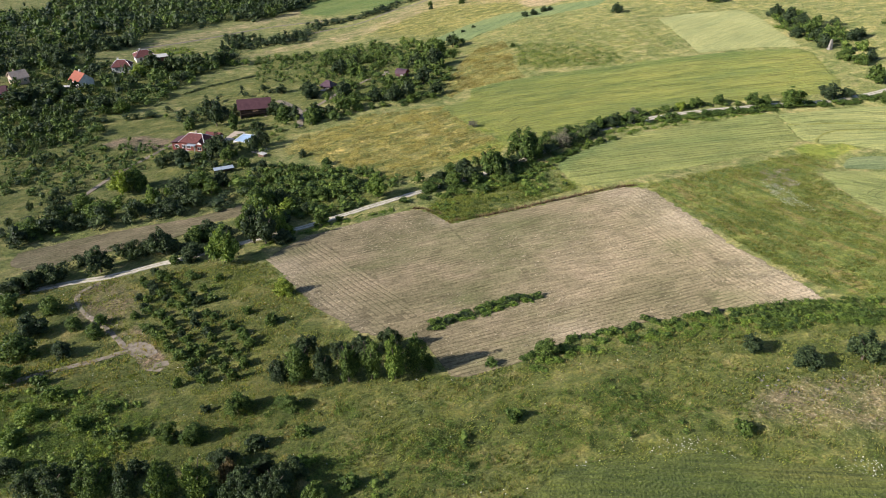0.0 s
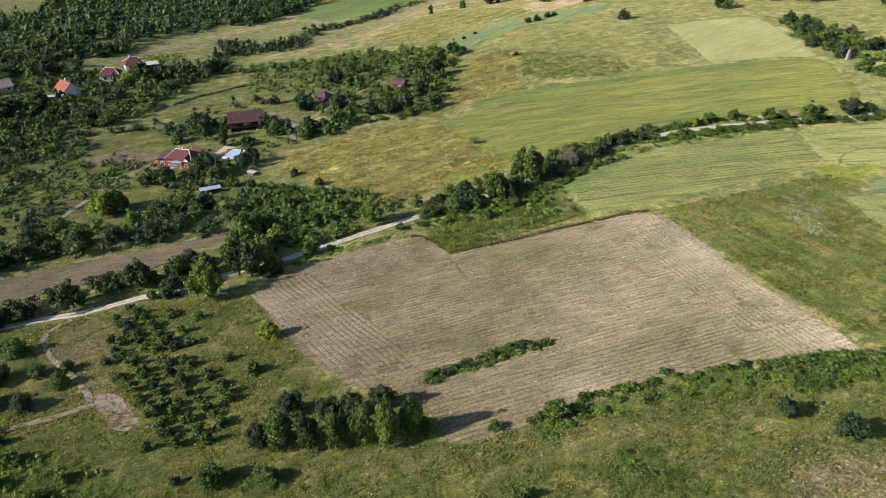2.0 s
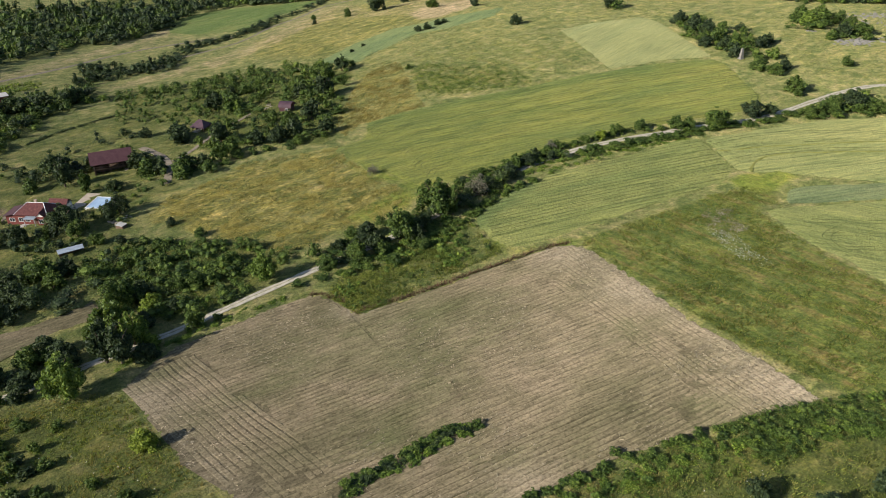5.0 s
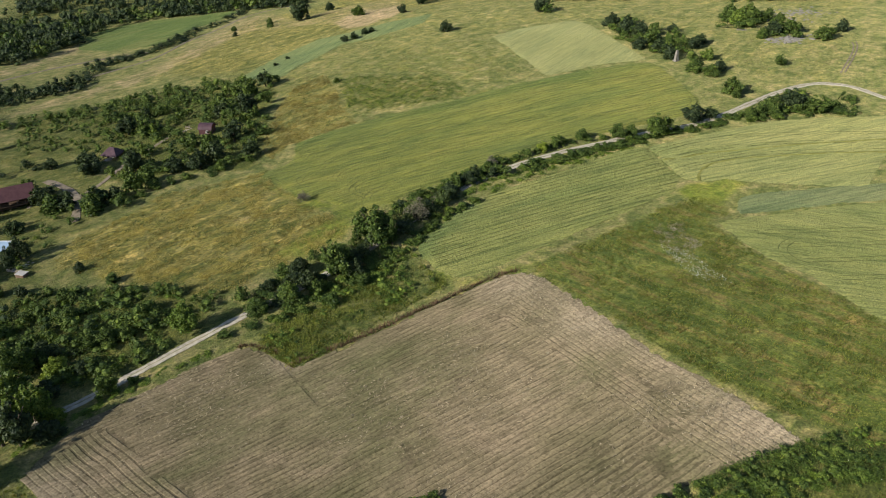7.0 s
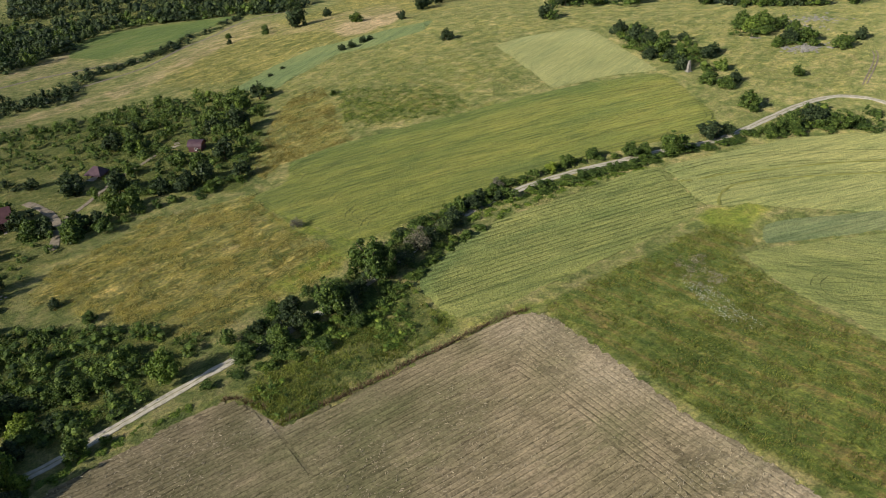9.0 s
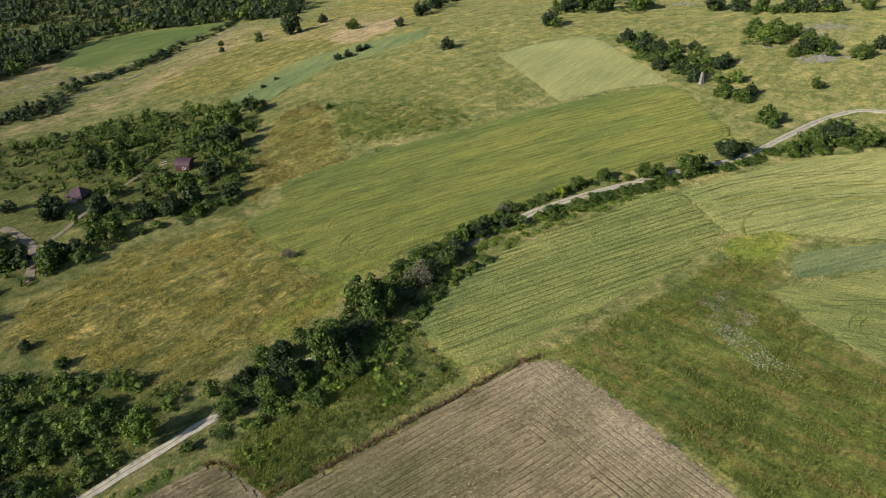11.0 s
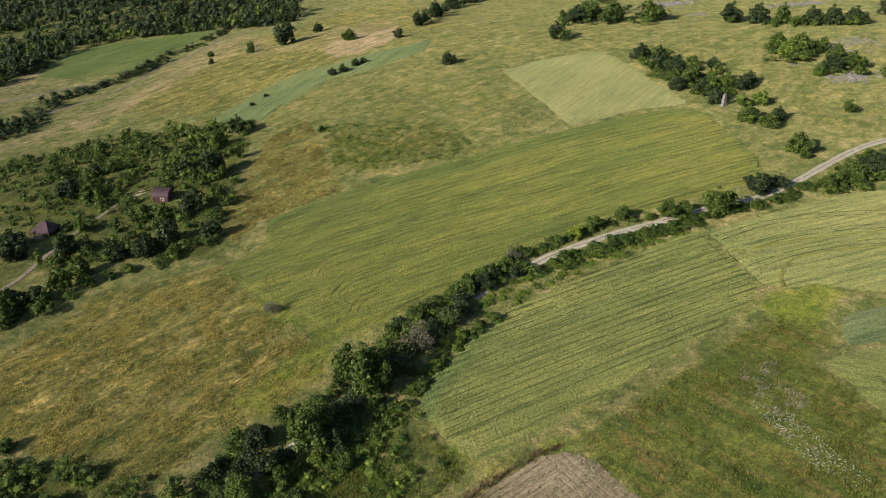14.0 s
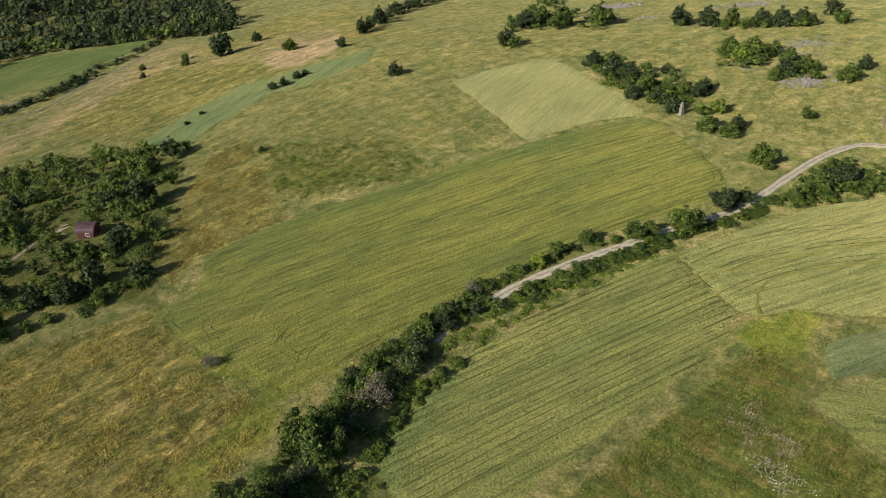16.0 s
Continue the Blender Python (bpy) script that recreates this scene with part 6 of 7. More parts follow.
def tussocks(poly, count, low, high, material, label, seed, scale=7.0, keep=0.0, blades=14):
    """Leaning clumps of long grass with feathery heads, gathered in drifts."""
    rng = np.random.default_rng(seed)
    p = scatter(poly, count, rng)
    drift = value_noise(p[:, 0], p[:, 1], scale, seed) + 0.6 * value_noise(p[:, 0], p[:, 1], scale / 3, seed + 1)
    p = p[drift + rng.normal(0, 0.2, len(p)) > keep]
    n = len(p) * blades
    x, y = np.repeat(p[:, 0], blades), np.repeat(p[:, 1], blades)
    h = np.repeat(rng.uniform(low, high, len(p)), blades) * rng.uniform(0.6, 1.15, n)
    a, out = rng.uniform(0, 6.28, n), 0.9 * np.sqrt(rng.random(n))
    cx, cy = x + out * np.cos(a), y + out * np.sin(a)
    z = height(cx, cy) + 0.06
    lean = np.stack([0.45 + 0.3 * rng.normal(size=n), -0.1 + 0.3 * rng.normal(size=n)], 1) * h[:, None]
    s, w = rng.uniform(0, 6.28, n), rng.uniform(0.03, 0.075, n)
    c, k = np.cos(s) * w, np.sin(s) * w
    v = np.stack([np.stack([cx, cy, z], 1), np.stack([cx + 0.6 * lean[:, 0] + c, cy + 0.6 * lean[:, 1] + k, z + 0.75 * h], 1), np.stack([cx + lean[:, 0], cy + lean[:, 1], z + h], 1), np.stack([cx + 0.6 * lean[:, 0] - c, cy + 0.6 * lean[:, 1] - k, z + 0.75 * h], 1)], 1)
    ob = mesh_object("tussock_grass", v.reshape(-1, 3), np.arange(4 * n).reshape(-1, 4), material)
    tagged(ob, label, "grass", kind="stuff")


FEATHER = leaf_material("feathery_seed_heads", (0.33, 0.295, 0.11), (0.45, 0.405, 0.165), (0.57, 0.52, 0.25), 0.1, 0.5)
LONG_GRASS = leaf_material("long_grass_blades", (0.13, 0.18, 0.035), (0.23, 0.275, 0.06), (0.36, 0.37, 0.105), 0.1, 0.5)
tussocks(DRY_MEADOW, 8500, 0.3, 0.55, FEATHER, "pale feathery tussocks in the dry meadow", 121, 4.5, 0.3)
tussocks(DRY_STRIP, 1800, 0.25, 0.45, FEATHER, "pale tussocks beside the scrub wood", 122)
tussocks(NEAR_MEADOW, 6000, 0.3, 0.55, LONG_GRASS, "long green grass clumps on the near slope", 123, 9.0, 0.1)
tussocks(WILD_MEADOW, 3500, 0.25, 0.5, LONG_GRASS, "long green grass clumps in the wild meadow", 124, 8.0, 0.1)
tussocks(GREEN_BANK, 2200, 0.3, 0.6, LONG_GRASS, "long rank grass below the farm track", 125)


tussocks(HILL_ALL, 9000, 0.3, 0.5, FEATHER, "pale dry grass drifts over the hillside", 126, 14.0, 0.15, 6)
THISTLE = leaf_material("grey_thistle_heads", (0.22, 0.19, 0.14), (0.33, 0.29, 0.22), (0.46, 0.42, 0.34), 0.1, 0.3)
tussocks(GREY_WEEDS, 180, 0.3, 0.6, THISTLE, "grey withered thistles in the wild meadow", 127, 4.0, 0.0)


def fringe(line, label, seed):
    """Brown seeding weeds along a field's edge."""
    rng = np.random.default_rng(seed)
    pts, _ = along(line, 0.12)
    tufts("edge_weeds", pts + rng.normal(0, 0.35, pts.shape), 0.4, 0.9, BROWN_BLADES, label, seed, 4, 0.07)


BROWN_BLADES = leaf_material("brown_seed_heads", (0.10, 0.062, 0.040), (0.16, 0.100, 0.062), (0.24, 0.165, 0.10), 0.1, 0.3)
fringe([(0.5, 166.4), (11.8, 170.0), (22.6, 174.2), (32.2, 178.4), (47.2, 184.7), (53.0, 185.6)], "brown seeding weeds along the mown field", 131)
fringe([(-9.0, 177.2), (-5.8, 176.0), (-1.6, 171.4)], "brown weeds at the notch of the mown field", 132)


def flowers(poly, count, label, seed):
    """Flat white flower heads on the grass."""
    rng = np.random.default_rng(seed)
    p = scatter(poly, count, rng)
    p = p[value_noise(p[:, 0], p[:, 1], 5.0, seed) + rng.normal(0, 0.3, len(p)) > 0]
    n = len(p)
    z = height(p[:, 0], p[:, 1]) + rng.uniform(0.35, 0.7, n)
    r = rng.uniform(0.05, 0.12, n)
    v = []
    for k in range(5):
        a = 2 * math.pi * k / 5
        v.append(np.column_stack([p[:, 0] + r * math.cos(a), p[:, 1] + r * math.sin(a), z + rng.normal(0, 0.03, n)]))
    ob = mesh_object("white_flowers", np.stack(v, 1).reshape(-1, 3), np.arange(5 * n).reshape(-1, 5), PETAL)
    tagged(ob, label, "flowers", kind="stuff")


PETAL = leaf_material("white_petals", (0.42, 0.44, 0.36), (0.58, 0.59, 0.50), (0.74, 0.74, 0.66), 0.1)
flowers(FLOWER_BAND, 1000, "white flower heads scattered in the wild meadow", 111)
flowers([(x, y + 2.5) for x, y in BOTTOM_CROP[:5]] + [(x, y - 1.0) for x, y in BOTTOM_CROP[4::-1]], 1500, "band of white flowers along the young wheat", 112)
flowers(NEAR_MEADOW, 1500, "scattered white flowers in rough meadow", 113)

# ---- buildings ----
def soup(name, boxes, material, parent, label=""):
    """One mesh of blocks: each (x0, x1, y0, y1, z0, z1), edges slightly rounded."""
    bm = bmesh.new()
    for x0, x1, y0, y1, z0, z1 in boxes:
        m = Matrix.LocRotScale(((x0 + x1) / 2, (y0 + y1) / 2, (z0 + z1) / 2), None, (x1 - x0, y1 - y0, z1 - z0))
        bmesh.ops.create_cube(bm, size=1, matrix=m)
    bmesh.ops.bevel(bm, geom=bm.edges[:], offset=0.02, segments=1, affect="EDGES")
    me = bpy.data.meshes.new(name)
    bm.to_mesh(me)
    bm.free()
    me.materials.append(material)
    ob = new(name, me)
    ob.parent = parent
    return tagged(ob, label) if label else ob


TILE = plain("red_roof_tiles", [(0.3, (0.085, 0.034, 0.032)), (0.55, (0.130, 0.050, 0.045)), (0.8, (0.20, 0.090, 0.08))], 1.6)
ORANGE = plain("orange_roof_tiles", [(0.3, (0.21, 0.070, 0.045)), (0.7, (0.31, 0.115, 0.075))], 1.6)
BROWN_ROOF = plain("brown_sheet_roof", [(0.3, (0.066, 0.028, 0.032)), (0.7, (0.108, 0.050, 0.052))], 0.8, 0.55, 0.4)
PURPLE = plain("purple_brown_roof", [(0.3, (0.060, 0.034, 0.044)), (0.7, (0.105, 0.060, 0.072))], 0.8, 0.6, 0.3)
CREAM = plain("cream_tiles", [(0.3, (0.38, 0.28, 0.21)), (0.7, (0.52, 0.41, 0.32))], 1.2)
PLASTER = plain("white_plaster", [(0.3, (0.58, 0.56, 0.52)), (0.7, (0.76, 0.74, 0.70))], 0.7)
RED_WALL = plain("dark_red_wall", [(0.3, (0.14, 0.042, 0.036)), (0.7, (0.22, 0.075, 0.06))], 1.0)
WOOD = plain("weathered_wood", [(0.3, (0.10, 0.065, 0.042)), (0.7, (0.20, 0.14, 0.10))], 2.0)
TRIM = plain("white_trim", [(0.3, (0.68, 0.66, 0.63)), (0.7, (0.80, 0.79, 0.76))], 1.5, bump=0)
CONCRETE = plain("pale_concrete", [(0.3, (0.36, 0.34, 0.31)), (0.7, (0.54, 0.52, 0.48))], 0.6)
SAND = plain("sandy_paving", [(0.3, (0.40, 0.32, 0.24)), (0.7, (0.55, 0.47, 0.37))], 0.6)
BLUE = plain("pale_blue_cover", [(0.3, (0.30, 0.44, 0.60)), (0.7, (0.46, 0.60, 0.74))], 0.5, 0.4, 0.4)
METAL = plain("grey_blue_sheet", [(0.3, (0.24, 0.28, 0.32)), (0.7, (0.40, 0.45, 0.50))], 0.8, 0.45, 0.4)
STONE = plain("grey_stone", [(0.3, (0.16, 0.15, 0.125)), (0.55, (0.25, 0.235, 0.205)), (0.8, (0.36, 0.34, 0.31))], 0.9, bump=0.08)
YELLOW = plain("yellow_paint", [(0.3, (0.45, 0.38, 0.10)), (0.7, (0.60, 0.52, 0.18))], 2.0)
GLASS, gnt, gb = blank("window_glass", 0.08, 0.6)
gb.inputs["Base Color"].default_value = (0.03, 0.035, 0.04, 1)


def root_at(name, x, y, turn, label, category, group="", sink=0.0):
    root = new(name)
    root.matrix_world = pose(x, y, float(height(x, y)) - sink, 0, 0, turn)
    return tagged(root, label, category, group)


def roof(parent, length, width, eave, ridge, material, hip=0.0, over=0.5, thick=0.14, ridge_mat=None, x=0.0, y=0.0, name="roof"):
    """A gable roof (hip 0) or a hipped one, its ridge along x."""
    a, b = length / 2 + over, width / 2 + over
    r = max(a - hip, 0.02) if hip else a
    e = eave - over * (ridge - eave) / (width / 2)
    top = [(-a, -b, e), (a, -b, e), (a, b, e), (-a, b, e), (-r, 0, ridge), (r, 0, ridge)]
    vs = [(p[0] + x, p[1] + y, p[2] + thick) for p in top] + [(p[0] + x, p[1] + y, p[2]) for p in top]
    fs = [(0, 1, 5, 4), (2, 3, 4, 5), (1, 2, 5), (3, 0, 4)]
    if not hip:
        fs = fs[:2]
        fs += [(1, 7, 11, 5), (5, 11, 8, 2), (4, 10, 6, 0), (3, 9, 10, 4), (6, 7, 1, 0), (8, 9, 3, 2), (6, 10, 11, 7), (8, 11, 10, 9)]
    else:
        fs += [(6, 7, 1, 0), (7, 8, 2, 1), (8, 9, 3, 2), (9, 6, 0, 3), (10, 11, 7, 6), (11, 10, 9, 8), (11, 8, 7), (10, 6, 9)]
    ob = mesh_object(name, vs, fs, material, parent)
    if ridge_mat:
        lines = [(4, 5)] + ([(4, 0), (4, 3), (5, 1), (5, 2)] if hip else [])
        cv, cf = [], []
        for i, j in lines:
            p, q = Vector(vs[i]), Vector(vs[j])
            d = (q - p).normalized()
            s = d.cross(Vector((0, 0, 1))).normalized() * 0.10
            u = Vector((0, 0, 0.10))
            k = len(cv)
            for c in (p, q):
                cv += [c - s - u * 0.4, c + u, c + s - u * 0.4]
            cf += [(k, k + 3, k + 4, k + 1), (k + 1, k + 4, k + 5, k + 2), (k, k + 1, k + 2), (k + 3, k + 5, k + 4)]
        mesh_object("ridge_cap", [tuple(c) for c in cv], cf, ridge_mat, ob)
    return ob


def gable_wall(parent, length, width, eave, ridge, material, x=0.0, y=0.0):
    """Walls with pointed ends, down into the ground."""
    a, b = length / 2, width / 2
    vs = [(-a, -b, -1.2), (a, -b, -1.2), (a, b, -1.2), (-a, b, -1.2), (-a, -b, eave), (a, -b, eave), (a, b, eave), (-a, b, eave), (-a, 0, ridge), (a, 0, ridge)]
    fs = [(0, 1, 5, 4), (2, 3, 7, 6), (1, 2, 6, 9, 5), (3, 0, 4, 8, 7)]
    return mesh_object("wall", [(p[0] + x, p[1] + y, p[2]) for p in vs], fs, material, parent)


def window(parent, x, y, z, w, h, face="y-"):
    """A framed window, set on a wall that faces -y, or -x."""
    if face == "y-":
        f = soup("window", [(x - w / 2 - 0.1, x + w / 2 + 0.1, y - 0.08, y, z - 0.1, z), (x - w / 2 - 0.1, x + w / 2 + 0.1, y - 0.08, y, z + h, z + h + 0.1), (x - w / 2 - 0.1, x - w / 2, y - 0.08, y, z, z + h), (x + w / 2, x + w / 2 + 0.1, y - 0.08, y, z, z + h), (x - 0.04, x + 0.04, y - 0.07, y, z, z + h)], TRIM, parent, "white-painted window frame")
        soup("pane", [(x - w / 2, x + w / 2, y - 0.04, y - 0.01, z, z + h)], GLASS, f)
    else:
        f = soup("window", [(x - 0.08, x, y - w / 2 - 0.1, y + w / 2 + 0.1, z - 0.1, z), (x - 0.08, x, y - w / 2 - 0.1, y + w / 2 + 0.1, z + h, z + h + 0.1), (x - 0.08, x, y - w / 2 - 0.1, y - w / 2, z, z + h), (x - 0.08, x, y + w / 2, y + w / 2 + 0.1, z, z + h), (x - 0.07, x, y - 0.04, y + 0.04, z, z + h)], TRIM, parent, "white-painted window frame")
        soup("pane", [(x - 0.04, x - 0.01, y - w / 2, y + w / 2, z, z + h)], GLASS, f)


def red_house():
    r = root_at("house", -90.6, 245.8, -11, "dark red house with hipped tile roof and white trim", "house")
    soup("wall", [(-4.6, 4.6, -3.4, 3.4, -1.2, 3.5)], RED_WALL, r)
    roof(r, 9.2, 6.8, 3.5, 5.5, TILE, 2.6, 0.5, 0.14, TRIM)
    soup("side_room", [(-8.2, -4.6, -3.0, 2.6, -1.2, 2.5)], RED_WALL, r, "low dark red side room")
    mesh_object("side_roof", [(-8.8, -3.5, 2.45), (-4.4, -3.5, 3.5), (-4.4, 3.0, 3.5), (-8.8, 3.0, 2.45), (-8.8, -3.5, 2.6), (-4.4, -3.5, 3.65), (-4.4, 3.0, 3.65), (-8.8, 3.0, 2.6)], [(4, 5, 6, 7), (3, 2, 1, 0), (0, 1, 5, 4), (1, 2, 6, 5), (2, 3, 7, 6), (3, 0, 4, 7)], BROWN_ROOF, r)
    soup("annex", [(1.6, 6.6, 3.4, 7.2, -1.2, 2.9)], PLASTER, r)
    roof(r, 5.0, 3.8, 2.9, 4.3, TILE, 0.0, 0.4, 0.12, None, 4.1, 5.3, "annex_roof")
    soup("chimney", [(-0.4, 0.2, 0.4, 0.9, 5.0, 6.1), (-0.5, 0.3, 0.3, 1.0, 6.1, 6.22)], CREAM, r, "cream brick chimney")
    soup("porch", [(-1.6, 1.8, -5.4, -3.4, 2.75, 2.9), (-1.5, -1.36, -5.3, -5.16, -0.6, 2.75), (1.56, 1.7, -5.3, -5.16, -0.6, 2.75)], METAL, r, "grey-green porch canopy on posts")
    soup("terrace", [(-3.6, 4.4, -6.4, -3.4, -1.2, 0.12)], CONCRETE, r, "pale concrete terrace")
    soup("door", [(0.2, 1.2, -3.46, -3.4, 0.12, 2.2)], WOOD, r, "brown wooden door")
    front = mesh_object("front_gable", [(1.9, -3.4, 3.3), (1.9, -4.6, 3.3), (3.2, -4.6, 4.5), (3.2, -1.6, 4.9), (4.5, -4.6, 3.3), (4.5, -3.4, 3.3), (1.9, -4.6, 3.15), (3.2, -4.6, 4.35), (4.5, -4.6, 3.15)], [(0, 1, 2, 3), (2, 4, 5, 3), (1, 6, 7, 2), (2, 7, 8, 4)], TILE, r)
    soup("bay", [(2.1, 4.3, -4.4, -3.4, -1.2, 3.2)], RED_WALL, r, "dark red bay under the front gable")
    mesh_object("gable_board", [(2.1, -4.42, 3.2), (4.3, -4.42, 3.2), (3.2, -4.42, 4.25), (2.1, -4.36, 3.2), (4.3, -4.36, 3.2), (3.2, -4.36, 4.25)], [(0, 1, 2), (3, 5, 4), (0, 3, 4, 1), (1, 4, 5, 2), (2, 5, 3, 0)], TRIM, front)
    for x in (-3.4, -1.5):
        window(r, x, -3.4, 1.0, 1.3, 1.2)
    window(r, 3.2, -4.4, 1.0, 1.2, 1.2)
    window(r, -6.4, -3.0, 0.8, 1.5, 1.0)


def barn():
    r = root_at("barn", -78.3, 282.6, 17, "long timber barn with brown sheet-metal roof", "barn")
    soup("wall", [(-6.0, 6.0, -0.6, 3.6, -1.4, 4.4), (-6.0, -5.7, -3.6, -0.6, -1.4, 4.4), (-6.0, 6.0, -3.6, -0.6, 1.9, 2.15)], WOOD, r)
    roof(r, 12.4, 7.8, 4.4, 7.0, BROWN_ROOF, 0.0, 0.6, 0.12)
    for k in range(6):
        soup("post", [(-5.7 + 2.28 * k, -5.52 + 2.28 * k, -3.55, -3.37, -1.4, 4.3)], WOOD, r)
    soup("balustrade", [(-5.9, 5.9, -3.6, -3.5, 2.9, 3.0), (-5.9, 5.9, -3.58, -3.52, 2.5, 2.56)], WOOD, r)
    soup("plinth", [(3.4, 7.4, -4.6, -2.6, -1.4, 0.7)], SAND, r, "pale masonry block by the barn end")


def gabled(name, x, y, turn, l, w, eave, ridge, wall, top, label, hip=0.0, windows=2, cap=None):
    r = root_at(name, x, y, turn, label, "house", "houses of the hamlet")
    if hip:
        soup("wall", [(-l / 2, l / 2, -w / 2, w / 2, -1.4, eave)], wall, r)
    else:
        gable_wall(r, l, w, eave, ridge, wall)
    roof(r, l, w, eave, ridge, top, hip, 0.5, 0.14, cap)
    soup("chimney", [(-l * 0.2, -l * 0.2 + 0.6, 0.4, 1.0, eave + 0.6, ridge + 0.9)], wall, r)
    for k in range(windows):
        window(r, -l / 2 + (k + 0.5) * l / windows, -w / 2, eave - 2.0, 1.1, 1.2)
        window(r, -l / 2, -w / 2 + (k + 0.5) * w / windows, eave - 2.0, 1.0, 1.2, "x-")
    return r


def sheds():
    r = root_at("garden_pavilion", -53.0, 314.0, -24, "open garden pavilion with purple-brown hipped roof", "pavilion")
    roof(r, 5.2, 5.2, 2.3, 4.2, PURPLE, 2.3, 0.5)
    for x in (-2.4, 2.25):
        for y in (-2.4, 2.25):
            soup("post", [(x, x + 0.15, y, y + 0.15, -0.8, 2.3)], WOOD, r)
    soup("side_panel", [(-2.4, 2.4, 2.2, 2.3, -0.8, 1.9), (-2.4, -2.3, -0.5, 2.3, -0.8, 1.9)], WOOD, r)
    soup("floor_slab", [(-2.7, 2.7, -2.7, 2.7, -0.8, 0.08)], CONCRETE, r)
    r = root_at("garden_shed", -20.6, 321.8, -18, "purple-brown wooden shed with an arched roof", "shed")
    soup("wall", [(-2.3, 2.3, -2.3, 2.3, -0.9, 2.2)], BROWN_ROOF, r)
    n, vs, fs = 10, [], []
    for x in (-2.6, 2.6):
        for k in range(n + 1):
            t = math.pi * k / n
            vs += [(x, 2.6 * math.cos(t), 2.1 + 1.7 * math.sin(t)), (x, 2.45 * math.cos(t), 2.1 + 1.55 * math.sin(t))]
    m = 2 * (n + 1)
    for k in range(n):
        i = 2 * k
        fs += [(i, i + 2, m + i + 2, m + i), (i + 1, m + i + 1, m + i + 3, i + 3), (i, i + 1, i + 3, i + 2), (m + i, m + i + 2, m + i + 3, m + i + 1)]
    mesh_object("roof", vs, fs, PURPLE, r)
    for x, turned in ((-2.25, -1), (2.25, 1)):
        mesh_object("gable", [(x, 2.3 * math.cos(math.pi * k / n), 2.1 + 1.5 * math.sin(math.pi * k / n)) for k in range(n + 1)], [tuple(range(n + 1))[::turned]], RED_WALL, r)
    soup("door", [(-2.36, -2.3, -0.5, 0.5, 0.0, 1.95)], WOOD, r)
    window(r, 0.6, -2.3, 0.9, 0.9, 0.8)


red_house()
barn()
gabled("house", -174.8, 338.4, -37, 8.0, 7.6, 3.4, 6.6, PLASTER, ORANGE, "white house with a bright orange gabled roof")
gabled("house", -166.0, 365.0, 12, 9.0, 7.0, 3.8, 6.2, PLASTER, TILE, "white house with a hipped red tile roof", 3.0, 2, TRIM)
gabled("house", -164.5, 390.5, 30, 9.5, 8.0, 3.4, 5.8, PLASTER, TILE, "old house with a hipped red tile roof", 3.2, 2, TRIM)
gabled("house", -206.2, 340.5, 48, 7.0, 7.0, 3.6, 6.2, CREAM, CREAM, "small house with a faded cream tile roof")
gabled("house", -203.5, 316.5, 20, 8.5, 7.0, 3.4, 5.6, RED_WALL, BROWN_ROOF, "dark red house with a brown roof")
flat = root_at("outbuilding", -155.4, 387.0, 32, "flat pale-roofed outbuilding beside the old house", "outbuilding")
soup("wall", [(-4.4, 4.4, -3.0, 3.0, -1.4, 3.4)], RED_WALL, flat)
soup("roof", [(-4.8, 4.8, -3.4, 3.4, 3.4, 3.6)], CONCRETE, flat)
slab = root_at("terrace_wall", -177.2, 334.2, 14, "long grey concrete terrace below the orange-roofed house", "terrace")
soup("slab", [(-7.5, 7.5, -1.6, 1.6, 0.9, 1.15)], CONCRETE, slab)
for k in range(6):
    soup("pillar", [(-7.2 + 2.8 * k, -6.9 + 2.8 * k, -1.5, -1.2, -1.0, 0.9)], CONCRETE, slab)
soup("back_wall", [(-7.5, 7.5, 1.2, 1.6, -1.0, 0.9)], CONCRETE, slab)
sheds()

pool = root_at("pool", -74.6, 251.6, -14, "pale blue covered garden pool on a sandy pad", "pool")
soup("rim", [(-2.9, 2.9, -3.9, -3.6, -0.6, 0.5), (-2.9, 2.9, 3.6, 3.9, -0.6, 0.5), (-2.9, -2.6, -3.6, 3.6, -0.6, 0.5), (2.6, 2.9, -3.6, 3.6, -0.6, 0.5)], TRIM, pool)
soup("cover", [(-2.6, 2.6, -3.6, 3.6, 0.2, 0.42)], BLUE, pool)
pad = root_at("paved_pad", -79.6, 254.0, -14, "sandy paved pad beside the pool", "paving")
soup("paving", [(-3.0, 1.9, -4.5, 6.6, -0.5, 0.12)], SAND, pad)
lean = root_at("open_shed", -72.8, 217.0, 26, "low open shed with a grey-blue sheet roof", "shed")
soup("roof", [(-3.2, 3.2, -1.3, 1.3, 1.9, 2.0)], METAL, lean)
for x in (-3.0, 2.85):
    for y in (-1.2, 1.05):
        soup("post", [(x, x + 0.15, y, y + 0.15, -0.6, 1.9)], WOOD, lean)
soup("back_board", [(-3.0, 3.0, 1.05, 1.15, -0.5, 1.8)], WOOD, lean)
hutch = root_at("hutch", -63.2, 230.6, -28, "small wooden hutch with a pale grey lid", "hutch")
soup("body", [(-1.2, 1.2, -0.9, 0.9, -0.5, 1.1)], WOOD, hutch)
soup("lid", [(-1.35, 1.35, -1.05, 1.05, 1.1, 1.2)], CONCRETE, hutch)


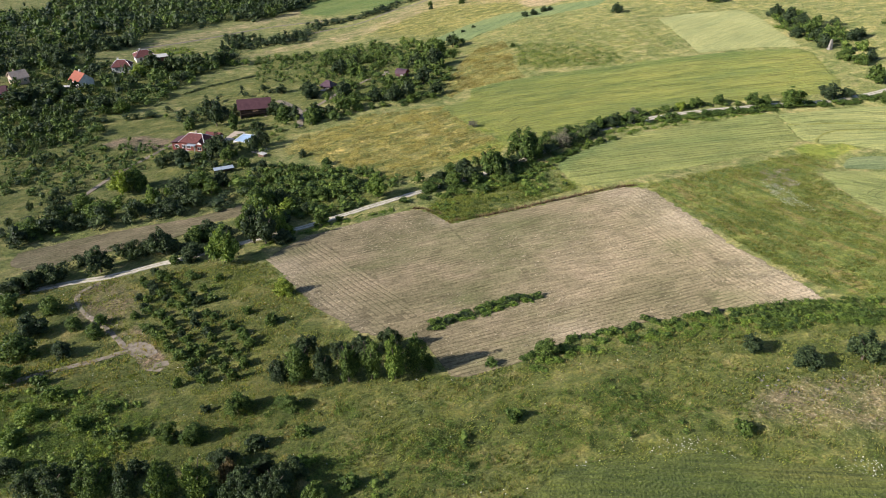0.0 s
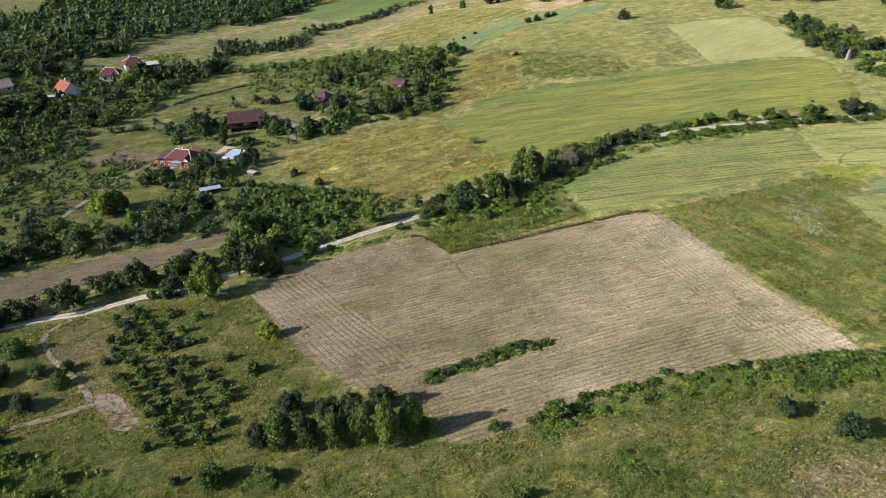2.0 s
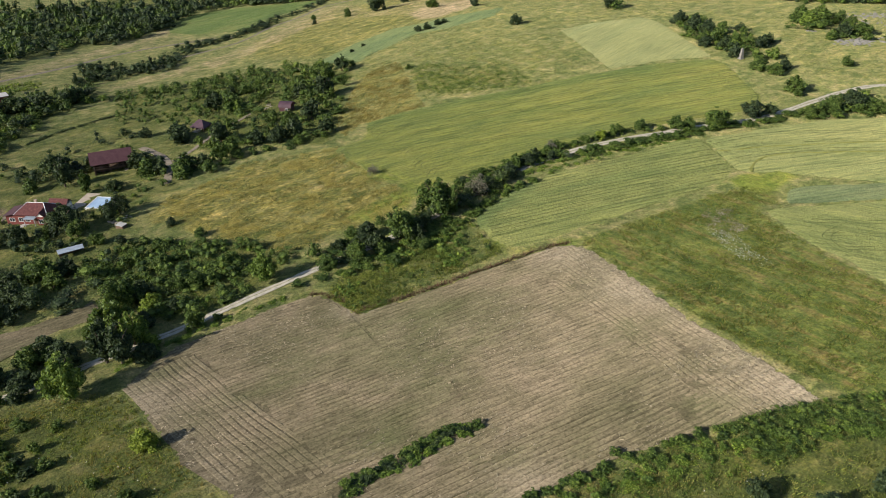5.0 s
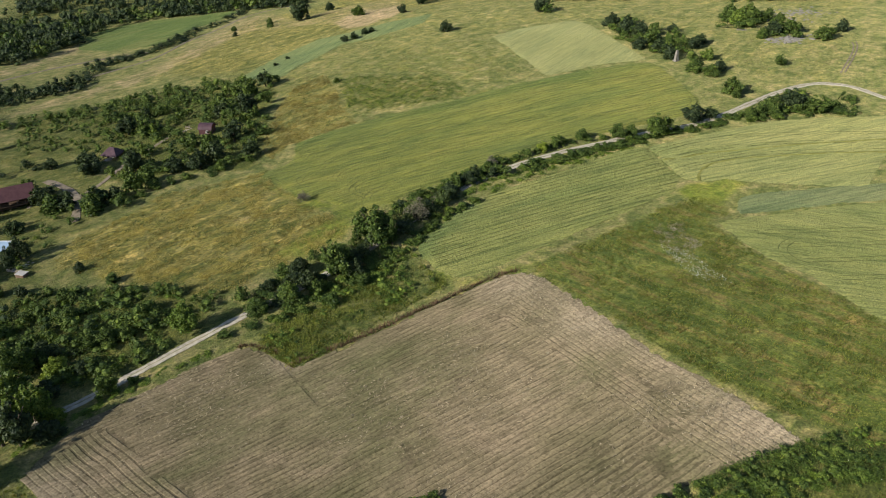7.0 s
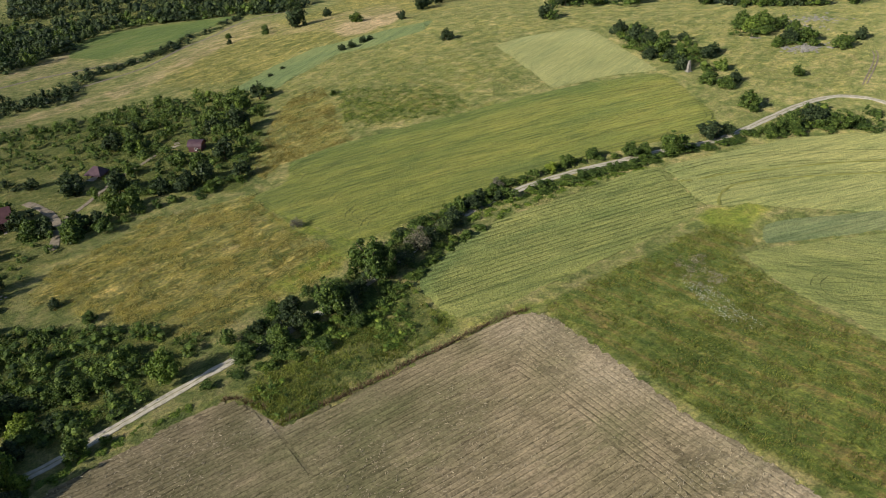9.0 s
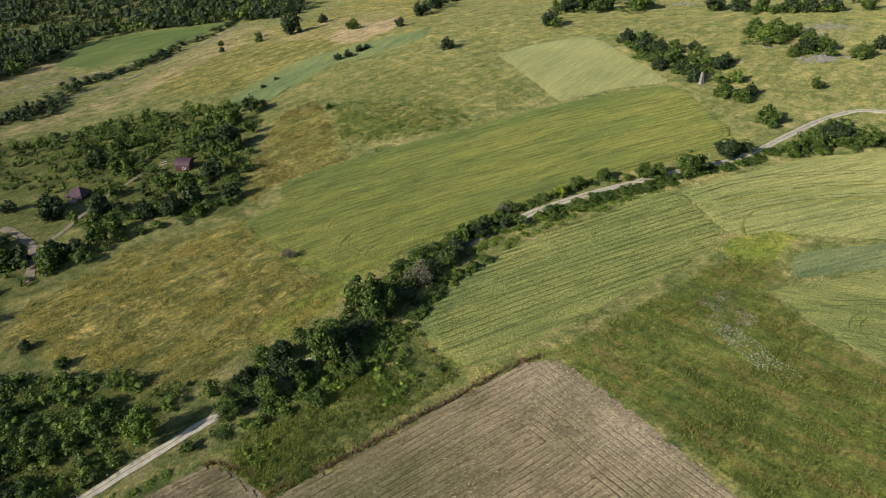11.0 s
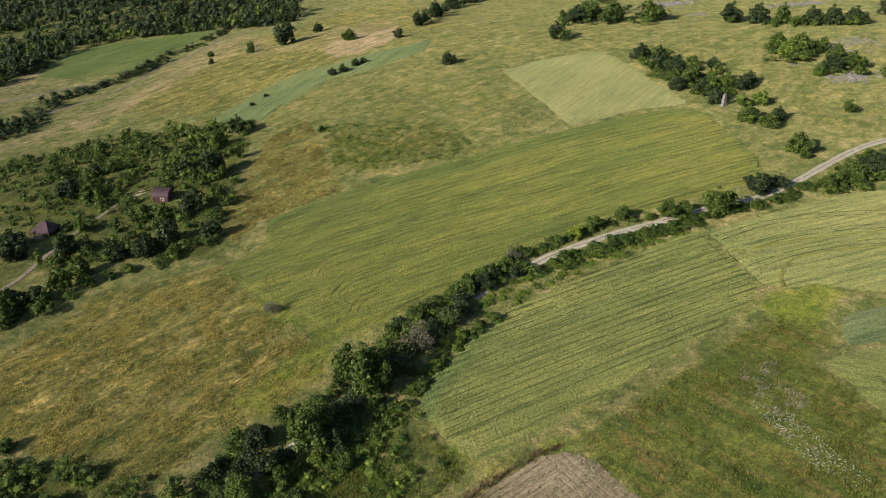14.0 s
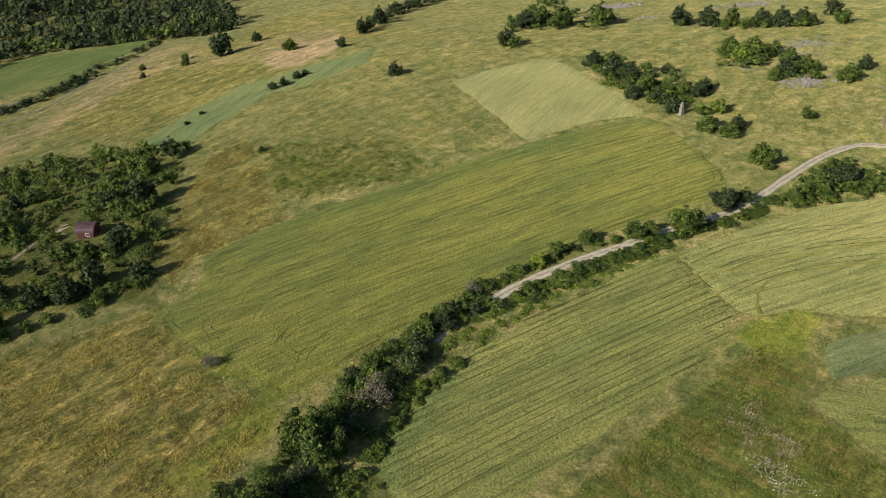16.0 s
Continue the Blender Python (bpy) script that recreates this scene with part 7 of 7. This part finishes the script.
def heap(name, x, y, spread, count, size, material, label, category, seed):
    """Loose blocks or stones lying together, as one mass."""
    rng = np.random.default_rng(seed)
    vs, fs, n = [], [], 0
    for _ in range(count):
        px, py = x + rng.normal(0, spread), y + rng.normal(0, spread * 0.6)
        s = size * rng.uniform(0.4, 1.3, 3) * (1.3, 1.0, 0.55)
        v = BALL * s * rng.uniform(0.75, 1.2, (len(BALL), 1))
        a = rng.uniform(0, 6.28)
        v = np.column_stack([v[:, 0] * math.cos(a) - v[:, 1] * math.sin(a), v[:, 0] * math.sin(a) + v[:, 1] * math.cos(a), v[:, 2]])
        vs.append(v + (px, py, float(height(px, py)) - 0.1 * s[2]))
        fs += (BALL_F + n).tolist()
        n += len(v)
    tagged(mesh_object(name, np.vstack(vs), fs, material), label, category, kind="stuff")


bench = root_at("garden_bench", -28.5, 332.6, 20, "pale wooden garden bench beside the shed", "bench")
soup("seat", [(-1.0, 1.0, -0.25, 0.25, 0.42, 0.48)], SAND, bench)
soup("backrest", [(-1.0, 1.0, 0.22, 0.28, 0.6, 0.95)], SAND, bench)
for x in (-0.9, 0.8):
    soup("leg", [(x, x + 0.1, -0.22, 0.28, -0.2, 0.42)], WOOD, bench)
patio = root_at("paved_pad", -27.5, 330.8, 20, "pale paved patch beside the garden shed", "paving")
soup("paving", [(-3.2, 3.2, -0.9, 0.9, -0.4, 0.1)], SAND, patio)
heap("rock_slabs", 248.0, 499.0, 9.0, 90, 2.2, STONE, "bare pale rock on the hilltop", "rocks", 108)
heap("rock_slabs", 219.0, 319.0, 3.6, 45, 1.3, STONE, "pale flat rock slabs of the quarry floor", "rocks", 109)
for k in range(7):
    a = np.array(EDGING[0]) + (np.array(EDGING[1]) - np.array(EDGING[0])) * k / 6.0
    kerb = root_at("kerb_block", a[0], a[1], 20, "low yellow kerb block edging the shed garden", "kerb", "kerb blocks by the shed")
    soup("block", [(-0.45, 0.45, -0.18, 0.18, -0.2, 0.32)], YELLOW, kerb)
heap("rubble", -64.6, 236.5, 1.6, 45, 0.55, SAND, "heap of pale rubble and broken bricks", "rubble", 101)
heap("rock_slabs", 220.0, 320.5, 4.5, 50, 0.9, STONE, "pale flat rock slabs in the grass", "rocks", 102)
heap("rocks", 209.8, 339.8, 1.2, 9, 1.0, STONE, "pale boulders under the bushes", "rocks", 103)
heap("scarp", 248.0, 355.0, 8.0, 120, 0.9, STONE, "broken pale rock face of the old quarry", "rocks", 104)
heap("rocks", 292.0, 445.0, 9.0, 60, 1.6, STONE, "pale rocks on the bare hilltop", "rocks", 105)
heap("rocks", 232.0, 441.0, 3.0, 25, 1.2, STONE, "pale rocks on the open slope", "rocks", 106)
heap("rocks", 56.0, 92.0, 6.0, 40, 0.35, STONE, "small pale stones on the bare slope", "rocks", 107)

mon = root_at("monument", 163.0, 312.6, 12, "tapered pale stone monument on a square base", "monument")
mesh_object("shaft", [(s * a, s * b, z) for s, z in ((0.72, 0.3), (0.34, 4.2)) for a, b in ((-1, -1), (1, -1), (1, 1), (-1, 1))] + [(0, 0, 4.4)], [(0, 1, 5, 4), (1, 2, 6, 5), (2, 3, 7, 6), (3, 0, 4, 7), (4, 5, 8), (5, 6, 8), (6, 7, 8), (7, 4, 8)], STONE, mon)
soup("base", [(-1.0, 1.0, -1.0, 1.0, -0.6, 0.3)], STONE, mon)
